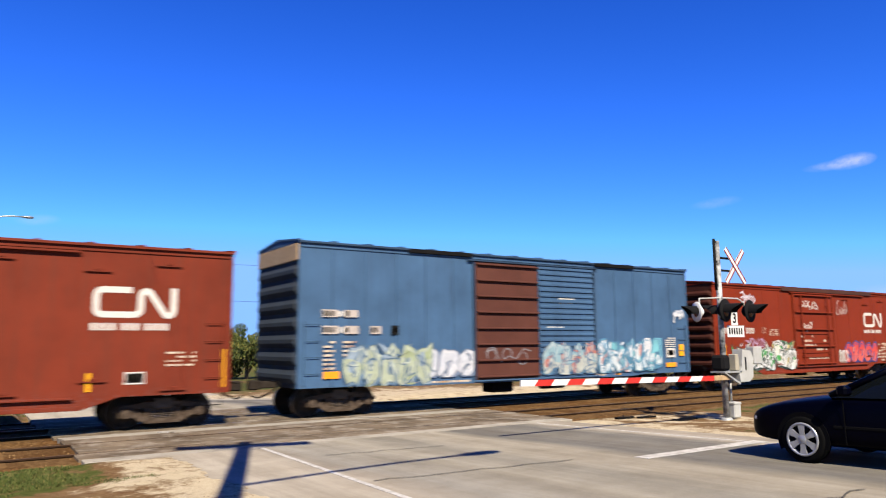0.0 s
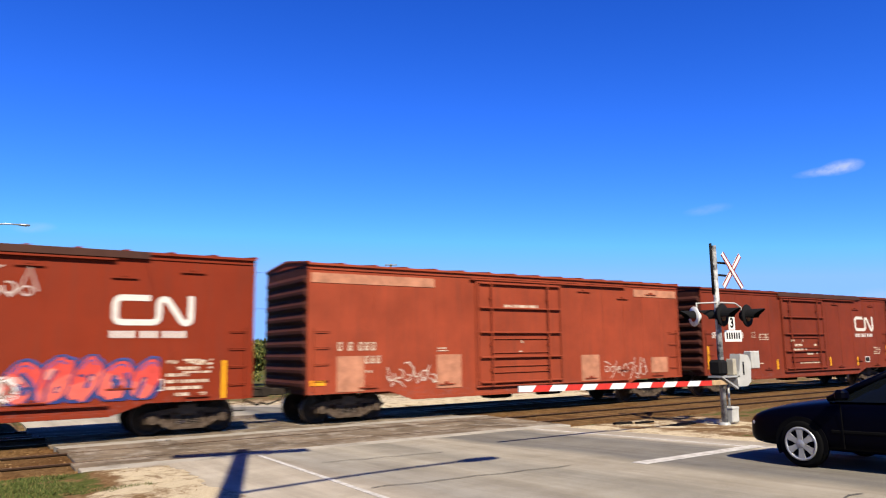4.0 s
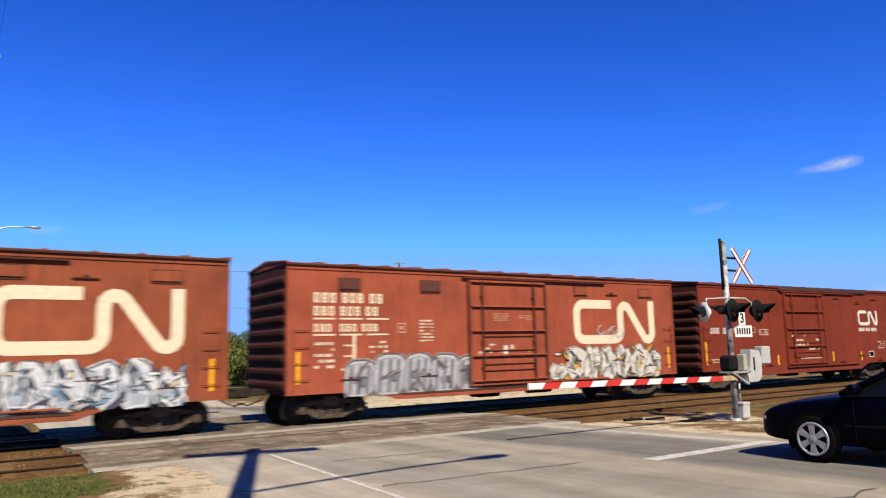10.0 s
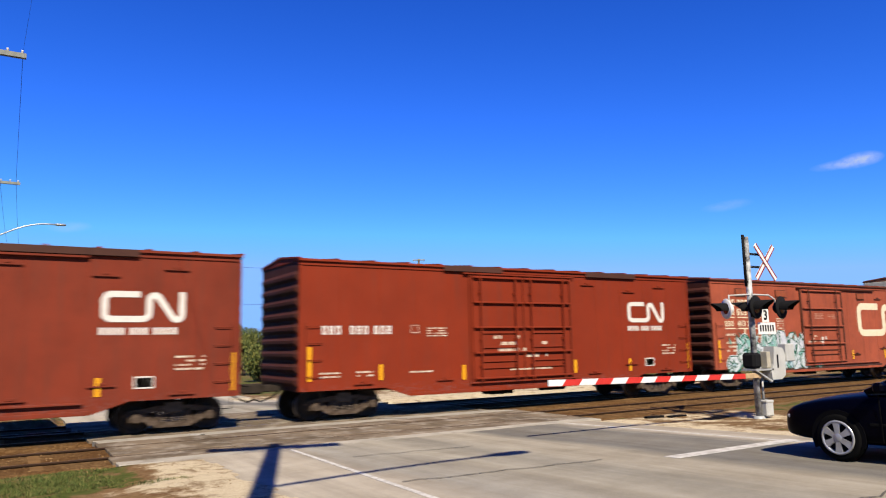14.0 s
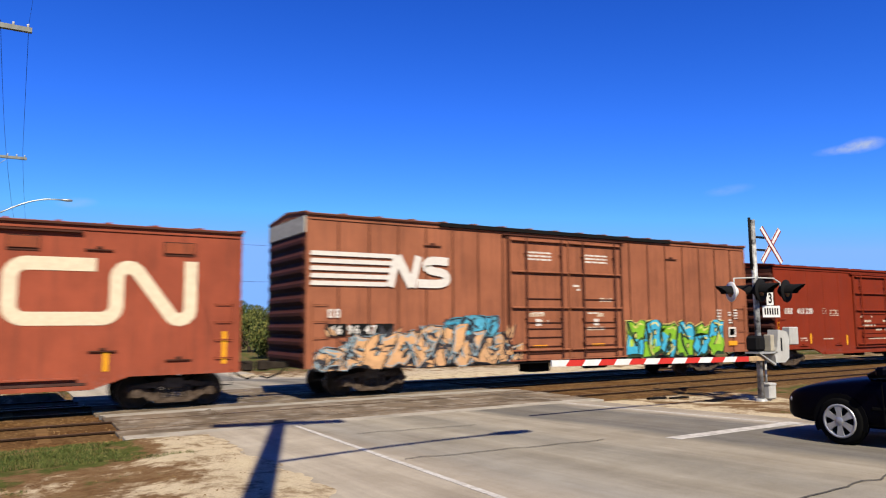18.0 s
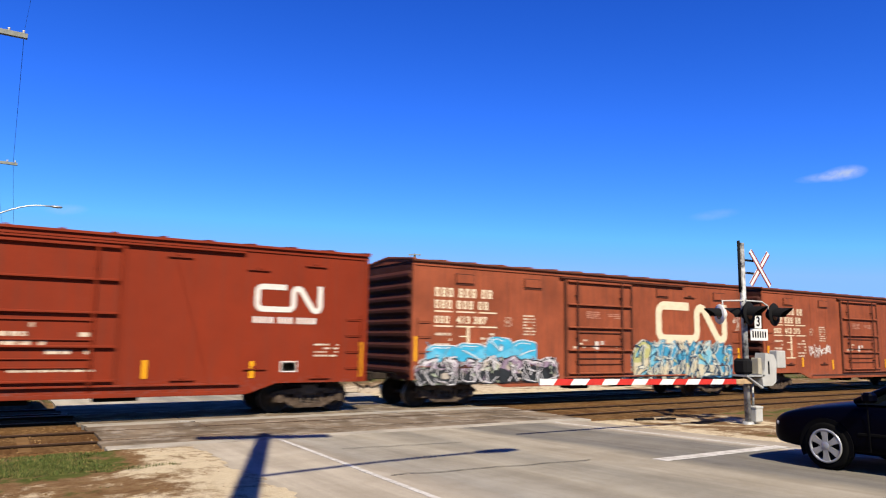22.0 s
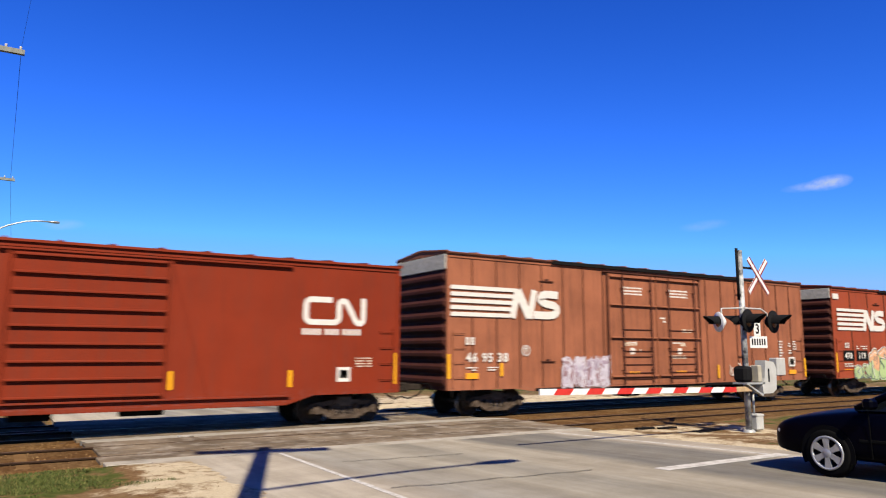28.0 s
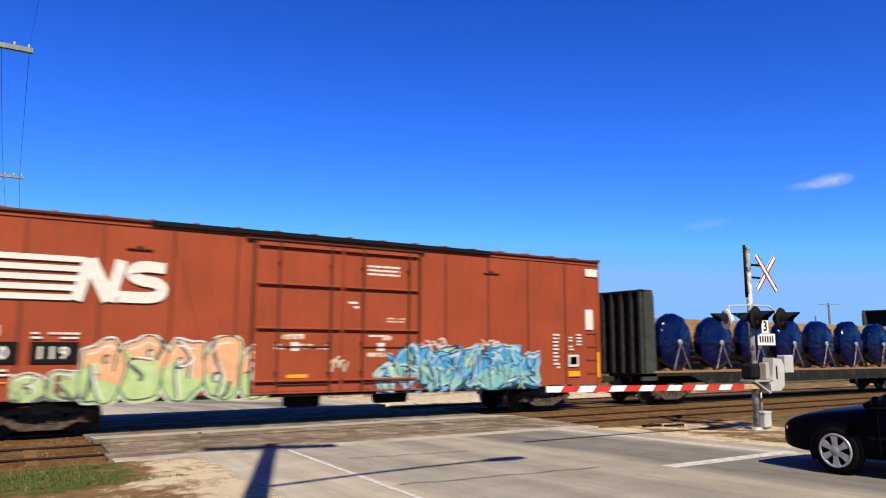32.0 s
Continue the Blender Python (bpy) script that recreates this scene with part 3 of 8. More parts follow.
def truck_parts():
    """Meshes of a two-axle freight truck: wheelset, side frame, bolster, spring nest."""
    bm = bmesh.new()
    for s in (-1, 1):
        pr = [(0.0, -0.9), (0.075, -0.9), (0.075, -0.8), (0.15, -0.79), (0.17, -0.755), (0.32, -0.745), (0.345, -0.79), (WHEEL_R, -0.79), (WHEEL_R, -0.7), (0.445, -0.685), (0.445, -0.66), (0.34, -0.66), (0.3, -0.7), (0.14, -0.69), (0.075, -0.66), (0.075, 0.0)]
        lathe(bm, [(r, s * h) for r, h in pr], 32, "y")
    for f in bm.faces:
        lo = min(math.hypot(v.co.x, v.co.z) for v in f.verts)
        if lo > 0.41:
            f.material_index = 1
    # three lugs so that the turning shows
    for s in (-1, 1):
        for a in (0, 120, 240):
            box(bm, -0.03, 0.03, s * 0.9 - 0.02, s * 0.9 + 0.02, 0.03, 0.07, m=Matrix.Rotation(radians(a), 4, "Y"))
    me = bpy.data.meshes.new("wheelset")
    bm.to_mesh(me)
    bm.free()
    me.materials.append(M["wheel"])
    me.materials.append(M["tread"])
    proto["wheelset"] = me
    # side frame: a cast truss with journal boxes over both axles
    bm = bmesh.new()
    y0, y1 = -1.18, -1.0
    # top chord, lower chord, pedestals, columns as separate solid members
    prism(bm, [(-1.14, 0.5), (-1.0, 0.6), (-0.4, 0.68), (0.4, 0.68), (1.0, 0.6), (1.14, 0.5), (1.1, 0.44), (0.95, 0.48), (0.4, 0.55), (-0.4, 0.55), (-0.95, 0.48), (-1.1, 0.44)], y0, y1)
    prism(bm, [(-0.75, 0.5), (-0.62, 0.5), (-0.32, 0.28), (0.32, 0.28), (0.62, 0.5), (0.75, 0.5), (0.4, 0.16), (-0.4, 0.16)], y0 - 0.01, y1 - 0.01)
    for s in (-1, 1):
        box(bm, s * 0.86 - 0.16, s * 0.86 + 0.16, y0 - 0.04, y1 + 0.05, 0.3, 0.52, 0.03)
        tube(bm, (s * 0.86, y0 - 0.1, 0.42), (s * 0.86, y0 - 0.03, 0.42), 0.11, 0.12, 12)
        box(bm, s * 0.36 - 0.06, s * 0.36 + 0.06, y0, y1, 0.26, 0.6, 0.015)
        prism(bm, [(s * 0.95, 0.5), (s * 0.86, 0.54), (s * 0.44, 0.26), (s * 0.5, 0.2)], y0 - 0.03, y0 + 0.06)
    me = bpy.data.meshes.new("side_frame")
    bm.to_mesh(me)
    bm.free()
    me.materials.append(M["frame_steel"])
    proto["side_frame"] = me
    bm = bmesh.new()
    prof = []
    for k in range(6):
        z = 0.28 + k * 0.042
        prof += [(0.06, z), (0.08, z + 0.008), (0.08, z + 0.026), (0.06, z + 0.034)]
    lathe(bm, [(0.0, 0.278)] + prof + [(0.0, 0.53)], 10, "z")
    me = bpy.data.meshes.new("coil_spring")
    bm.to_mesh(me)
    bm.free()
    me.materials.append(M["truck"])
    proto["coil_spring"] = me
    bm = bmesh.new()
    box(bm, -0.22, 0.22, -1.2, 1.2, 0.5, 0.78, 0.03)
    tube(bm, (0, 0, 0.75), (0, 0, 0.95), 0.2, 0.2, 14)
    for s in (-1, 1):
        box(bm, s * 0.4 - 0.05, s * 0.4 + 0.05, -0.95, 0.95, 0.34, 0.48, 0.01)
    me = bpy.data.meshes.new("bolster")
    bm.to_mesh(me)
    bm.free()
    me.materials.append(M["truck"])
    proto["bolster"] = me


truck_parts()
WHEELSETS = []


def add_truck(car, x):
    t = new("truck", proto["bolster"])
    t.parent = car
    t.location = (x, 0, TRACK_Z[1])
    for s in (1, -1):
        f = new("side_frame", proto["side_frame"])
        f.parent = t
        f.matrix_basis = Matrix.Identity(4) if s == 1 else pose(0, 0, 0, 0, 0, 180)
        for x in (-0.2, 0.0, 0.2):
            n = new("coil_spring", proto["coil_spring"])
            n.parent = t
            n.location = (x, -1.09 * s, 0)
    for s in (-1, 1):
        w = new("wheelset", proto["wheelset"])
        w.parent = t
        w.location = (s * 0.86, 0, WHEEL_R)
        WHEELSETS.append((w, car))
    return t


def coupler(car, x, way):
    bm = bmesh.new()
    box(bm, x, x + way * 0.55, -0.09, 0.09, 0.72, 0.92, 0.02)
    box(bm, x + way * 0.5, x + way * 0.82, -0.16, 0.14, 0.68, 0.96, 0.04)
    part("coupler", bm, M["sooty"], car)
    bm = bmesh.new()
    pipe(bm, [(x, -0.35, 0.85), (x + way * 0.3, -0.38, 0.6), (x + way * 0.6, -0.3, 0.48), (x + way * 0.8, -0.2, 0.55)], 0.025)
    part("air_hose", bm, M["under"], car)
    bm = bmesh.new()
    pipe(bm, [(x + way * 0.35, -1.35, 0.75), (x + way * 0.35, -1.2, 0.95), (x + way * 0.35, -0.3, 0.95)], 0.018)
    part("cut_lever", bm, M["under"], car)


def reflector(car, x, z0, z1, y, w=0.1):
    bm = bmesh.new()
    box(bm, x - w / 2, x + w / 2, y - 0.006, y, z0, z1)
    part("reflector", bm, M["yellow"], car)


def arc(cx, cz, r, a0, a1, n=5):
    return [(cx + r * math.cos(radians(a0 + (a1 - a0) * i / n)), cz + r * math.sin(radians(a0 + (a1 - a0) * i / n))) for i in range(n + 1)]


def ribbon_logo(car, x0, x1, z0, z1, y, mat):
    """The railway's mark as a plain painted ribbon: an open rounded bracket and a folded bend."""
    w, h = x1 - x0, z1 - z0
    s = h * 0.2
    r = h * 0.2
    xa, xb, xc = x0 + s / 2, x0 + w * 0.56, x1 - s / 2
    za, zb = z0 + s / 2, z1 - s / 2
    bm = bmesh.new()
    pts = [(x0 + w * 0.45, zb)] + arc(xa + r, zb - r, r, 90, 180) + arc(xa + r, za + r, r, 180, 270) + arc(xb - r, za + r, r, 270, 360)
    pts += arc(xb + r * 0.8, zb - r * 0.8 - s * 0.1, r * 0.8, 180, 40) + arc(xc - r * 0.8, za + r * 0.8 - s * 0.1, r * 0.8, 220, 360) + [(xc, z1)]
    ribbon(bm, pts, s, y)
    return part("painted_mark", bm, mat, car, "painted ribbon-shaped railway mark")


def bars(car, rows, y, mat, name="stencil", label=""):
    """Lettering too small to read, or not to be spelled, as plain bars: rows of (x0, x1, z0, z1)."""
    bm = bmesh.new()
    for x0, x1, z0, z1 in rows:
        flat(bm, x0, x1, z0, z1, y)
    ob = part(name, bm, mat, car, label)
    if len(rows) > 1:
        ob["kind"] = "stuff"
    return ob


def letter_block(car, w, h, y, mat, kind_):
    """One letter of a painted name as a plain block shape of its size: a frame, with or without a bar across."""
    bm = bmesh.new()
    if h < 0.2:
        flat(bm, 0, w, 0, h, y)
    else:
        e = h * 0.2
        xs, zs = (0, e, w - e, w), (0, e, h - e, h) if kind_ == 0 else (0, e, h * 0.4, h * 0.4 + e * 0.8, h - e, h)
        grid = [[bm.verts.new((x, y, z)) for x in xs] for z in zs]
        for r in range(len(zs) - 1):
            for c in range(3):
                if c != 1 or r % 2 == 0:
                    bm.faces.new((grid[r][c], grid[r][c + 1], grid[r + 1][c + 1], grid[r + 1][c]))
    return part("letter_bar", bm, mat, car)


def word_bars(x, z, h, lengths, gap=None):
    """Blocks of the size of single letters: a row of words given by their letter counts."""
    gap = gap if gap else h * 0.5
    rows = []
    for n in lengths:
        for i in range(n):
            rows.append((x, x + h * 0.58, z, z + h))
            x += h * 0.86
        x += gap
    return rows


def stencils(x0, x1, z0, z1, n, rng, fill=0.7):
    rows = []
    step = (z1 - z0) / n
    for i in range(n):
        x = x0
        while x < x1 - 0.05:
            w = rng.uniform(0.08, 0.3)
            if rng.random() < fill:
                rows.append((x, min(x + w, x1), z0 + i * step, z0 + i * step + step * 0.5))
            x += w + 0.04
    return rows


G = {}


def spray(rgb):
    key = tuple(round(v, 3) for v in rgb)
    if key not in G:
        G[key] = plain("spray paint", rgb, 0.5, 0, 0, 0.18, 5.0)
    return G[key]


def curve_through(pts, k=5):
    """Points of a smooth line through the given ones."""
    if len(pts) < 3:
        return pts
    p = [pts[0]] + list(pts) + [pts[-1]]
    out = []
    for i in range(1, len(p) - 2):
        for j in range(k):
            t = j / k
            out.append(tuple(0.5 * (2 * b + (c - a) * t + (2 * a - 5 * b + 4 * c - d) * t * t + (3 * b - a - 3 * c + d) * t ** 3) for a, b, c, d in zip(p[i - 1], p[i], p[i + 1], p[i + 2])))
    return out + [pts[-1]]


def graffiti(car, x0, x1, z0, z1, y, fills, line, seed, letters=5, under=None, glint=(0.8, 0.8, 0.77), slant=0.1, label="", style="bubble", edge=0.07, split=0.5, fringe=0.08, humps=(), busy=1.0):
    """Spray-painted lettering that spells nothing. Each swollen letter has a halo, a dark outline, two tones of fill, counters, shine and linework.
    fills: upper tone, lower tone, then accents. Styles: bubble (round), arch (tall round tops with stripes), wild (spiky and interlocked)."""
    rng = random.Random(seed)
    under = under or shade(line, 1.6)
    mats = [spray(c) for c in fills] + [spray(line), spray(glint), spray(under)]
    nf = len(fills)
    LINE, HALO, BACK = nf, nf + 1, nf + 2
    w, h = x1 - x0, z1 - z0
    d = [y]
    wild = style == "wild"

    def layer():
        d[0] -= 0.00014
        return d[0]

    def inside(p):
        return (min(max(p[0], x0), x1), min(max(p[1], z0), z1))

    def face(bm, pts, mat):
        clean = []
        for p in (inside(q) for q in pts):
            if not clean or math.dist(p, clean[-1]) > 0.004:
                clean.append(p)
        if len(clean) > 2 and math.dist(clean[0], clean[-1]) < 0.004:
            clean.pop()
        if len(clean) < 3:
            return
        yy = layer()
        bm.faces.new([bm.verts.new((px, yy, pz)) for px, pz in clean]).material_index = mat

    def stroke(bm, pts, width, mat):
        clean = []
        for p in (inside(q) for q in pts):
            if not clean or math.dist(p, clean[-1]) > 0.012:
                clean.append(p)
        if len(clean) > 1:
            ribbon(bm, clean, width, layer(), mat)

    def outline(cx, cz, a, b, grow=0.0, bend=None):
        bend = bend or [0] * 24
        pts = []
        n = len(bend)
        power = {"arch": 3.4, "mixed": 6.0}.get(style, 2.5)
        for i in range(n):
            t = 2 * math.pi * i / n
            c, q = math.cos(t), math.sin(t)
            r = (abs(c) ** power + abs(q) ** power) ** (-1 / power) * (1 + bend[i])
            px, pz = (a * r + grow) * c, (b * r + grow) * q
            if style == "arch" and q < 0:
                pz *= 1.1
            pts.append((cx + px + slant * pz, cz + pz))
        return pts if wild or style == "mixed" else curve_through(pts + [pts[0]], 2)

    def bends():
        if wild:
            return [rng.choice((-0.3, -0.1, 0.05, 0.35)) * rng.uniform(0.5, 1) for _ in range(13)]
        if style == "mixed":
            return [rng.choice((-0.22, -0.05, 0.1)) for _ in range(16)]
        if style == "arch":
            return [rng.uniform(-0.03, 0.03) for _ in range(18)]
        return [rng.uniform(-0.13, 0.13) for _ in range(15)]

    step = w / letters
    forms = []
    for i in range(letters):
        u = (i + 0.5) / letters
        tall = humps[min(len(humps) - 1, int(u * len(humps)))] if humps else rng.uniform(0.84, 1.0)
        b = h * 0.47 * tall
        forms.append((x0 + step * (i + 0.5), z0 + b + h * 0.03, step * rng.uniform(0.45, 0.55), b, bends()))
    # the ground: halo and block shadow behind all the letters
    bm = bmesh.new()
    for f in forms:
        face(bm, outline(*f[:4], fringe, f[4]), HALO)
    for cx, cz, a, b, k in forms:
        face(bm, [(px + 0.05, pz - 0.05) for px, pz in outline(cx, cz, a, b, edge, k)], BACK)
    if wild:
        for i in range(int(letters * 7 * busy)):
            cx, cz, r = x0 + w * rng.uniform(0.02, 0.98), z0 + h * rng.uniform(0.02, 0.85), h * rng.uniform(0.05, 0.16)
            a0 = rng.uniform(0, 6.28)
            tip = [(cx + r * k * math.cos(a0 + 1.57 * j), cz + r * k * math.sin(a0 + 1.57 * j)) for j, k in enumerate((2.2, 0.5, 1.0, 0.5))]
            face(bm, [(cx + (px - cx) * 1.35, cz + (pz - cz) * 1.5) for px, pz in tip], LINE)
            face(bm, tip, rng.randrange(nf))
    part("graffiti_ground", bm, mats, car)["kind"] = "stuff"
    order = list(range(letters))
    rng.shuffle(order)
    for i in order:
        cx, cz, a, b, k = forms[i]
        bm = bmesh.new()
        face(bm, outline(cx, cz, a, b, edge * 0.7, k), LINE)
        body = outline(cx, cz, a, b, 0, k)
        first, second = (i % 2, 1 - i % 2) if style == "mixed" else (0, min(1, nf - 1))
        if wild and nf > 2 and rng.random() < 0.35:
            first = rng.randrange(nf)
        face(bm, body, second)
        cut = cz + b * (1 - 2 * split) + rng.uniform(-0.16, 0.16) * h
        tilt = rng.uniform(-0.5, 0.5)
        face(bm, [(px, max(pz, cut + tilt * (px - cx) + 0.05 * h * math.sin(px * 5 + i))) for px, pz in body], first)
        if nf > 2 and rng.random() < 0.75:
            q = rng.uniform(-0.5, 0.5)
            face(bm, outline(cx + q * a, cz + rng.uniform(-0.4, 0.3) * b, a * rng.uniform(0.2, 0.5), b * rng.uniform(0.2, 0.4)), rng.randrange(2, nf))
        if style == "arch":
            for q in (-0.62, 0.0, 0.55):
                stroke(bm, [(cx + (q + 0.1) * a, cz + 0.75 * b), (cx + q * a, cz - 0.1 * b), (cx + (q - 0.08) * a, cz - 0.95 * b)], a * 0.34, min(2, nf - 1))
        # counters, each with a bright rim
        for _ in range(rng.choice((1, 1, 2))):
            qx, qz, qa = cx + rng.uniform(-0.35, 0.35) * a, cz + rng.uniform(-0.45, 0.5) * b, min(a, b) * rng.uniform(0.14, 0.26)
            face(bm, outline(qx, qz, qa, qa * 1.3), LINE)
            face(bm, outline(qx + qa * 0.25, qz - qa * 0.15, qa * 0.5, qa * 0.8), rng.choice((HALO, nf - 1)))
        # lines where the strokes of a letter overlap
        for _ in range(int((5 if wild else 3) * busy)):
            sx, sz = cx + rng.uniform(-0.9, 0.9) * a, cz + rng.choice((-0.95, 0.95, 0.1)) * b
            ex, ez = cx + rng.uniform(-0.6, 0.6) * a, cz + rng.uniform(-0.5, 0.5) * b
            mid = ((sx + ex) / 2 + rng.uniform(-0.3, 0.3) * a, (sz + ez) / 2 + rng.uniform(-0.15, 0.15) * b)
            run = [(sx, sz), mid, (ex, ez)] if wild and rng.random() < 0.5 else curve_through([(sx, sz), mid, (ex, ez)], 3)
            stroke(bm, run, rng.uniform(0.8, 1.6) * edge, LINE)
            if rng.random() < (0.75 if wild else 0.35):
                stroke(bm, [(px + edge * 1.1, pz + 0.4 * edge) for px, pz in run], edge * 0.7, HALO)
        # shine along the upper edge
        m = len(body)
        shine = [(cx + (px - cx) * 0.82, cz + (pz - cz) * 0.82) for px, pz in body[int(m * 0.18):int(m * 0.42)]]
        stroke(bm, shine, edge * 0.6, HALO)
        if wild:
            # a thin pale line inside the whole outline, and sharp chips of the other colours
            if rng.random() < 0.7:
                ring = [(cx + (px - cx) * 0.9, cz + (pz - cz) * 0.92) for px, pz in body]
                stroke(bm, ring + ring[:1], edge * 0.45, HALO)
            for _ in range(int(4 * busy)):
                qx, qz, r = cx + rng.uniform(-1, 1) * a, cz + rng.uniform(-0.9, 0.7) * b, h * rng.uniform(0.04, 0.11)
                a0 = rng.uniform(0, 6.28)
                chip = [(qx + r * q * math.cos(a0 + 1.57 * j), qz + r * q * math.sin(a0 + 1.57 * j)) for j, q in enumerate((2.4, 0.45, 1.0, 0.45))]
                face(bm, [(qx + (px - qx) * 1.3, qz + (pz - qz) * 1.6) for px, pz in chip], LINE)
                face(bm, chip, rng.choice(list(range(nf)) + [HALO]))
        part("graffiti_letter", bm, mats, car, label or "spray-painted lettering on the lower side")


def scrawl(car, x0, x1, z0, z1, y, color, seed, n=5, w=0.04):
    """A quick tag in thin looping lines."""
    rng = random.Random(seed)
    bm = bmesh.new()
    step = (x1 - x0) / n
    d = y
    for i in range(n):
        cx = x0 + step * (i + 0.5)
        r = min(step, z1 - z0) * rng.uniform(0.3, 0.5)
        d -= 0.0004
        a0 = rng.uniform(0, 360)
        ribbon(bm, arc(cx, (z0 + z1) / 2 + rng.uniform(-0.1, 0.1), r, a0, a0 + rng.uniform(200, 330), 9), w, d)
        d -= 0.0004
        ribbon(bm, [(cx - 0.4 * step, rng.uniform(z0, z1)), (cx + 0.1 * step, rng.uniform(z0, z1)), (cx + 0.6 * step, rng.uniform(z0, z1))], w, d)
    ob = part("graffiti_tag", bm, spray(color), car, "quick scrawled spray-paint tag")
    ob["kind"] = "stuff"
    return ob


def end_panel(car, x, way, ze, mat, zb=1.0, n=9, tan_top=False):
    """A corrugated steel end: deep rounded horizontal ribs across the whole width."""
    deep = 0.075 if way < 0 else 0.05
    bm = bmesh.new()
    prof = [(x, zb)]
    z = zb + 0.12
    top = ze - (0.5 if tan_top else 0.2)
    step = (top - z) / n
    for i in range(n):
        prof += [(x, z), (x + way * deep, z + step * 0.28), (x + way * deep, z + step * 0.5), (x, z + step * 0.78)]
        z += step
    prof += [(x, ze)]
    prev = None
    for px, pz in prof:
        row = [bm.verts.new((px if -HALF + 0.12 < yy < HALF - 0.12 else x, yy, pz)) for yy in (-HALF + 0.02, -HALF + 0.13, -HALF + 0.2, HALF - 0.2, HALF - 0.13, HALF - 0.02)]
        if prev:
            for i in range(5):
                bm.faces.new((prev[i], prev[i + 1], row[i + 1], row[i]))
        prev = row
    # peak below the roof
    a = [bm.verts.new((x, yy, zz)) for yy, zz in ((-HALF + 0.02, ze), (0, ze + 0.16), (HALF - 0.02, ze))]
    bm.faces.new(a)
    bmesh.ops.recalc_face_normals(bm, faces=bm.faces[:])
    ob = part("end_panel", bm, mat, car)
    if tan_top:
        bm = bmesh.new()
        box(bm, min(x, x + way * 0.05), max(x, x + way * 0.05), -HALF + 0.02, HALF - 0.02, ze - 0.5, ze - 0.03, 0.01)
        part("end_fascia", bm, M[tan_top], car, "pale fascia over the car's end")
    return ob


def ladder(car, x, y, z0, z1, n, mat, w=0.42):
    iron = None
    for i in range(n):
        z = z0 + (z1 - z0) * i / (n - 1)
        if iron is None:
            bm = bmesh.new()
            pipe(bm, [(x - w / 2, y, 0), (x - w / 2, y - 0.06, 0), (x + w / 2, y - 0.06, 0), (x + w / 2, y, 0)], 0.014, 5)
            iron = part("grab_iron", bm, mat, car)
            iron.location = (0, 0, z)
        else:
            share(iron, Matrix.Translation((0, 0, z)), car)


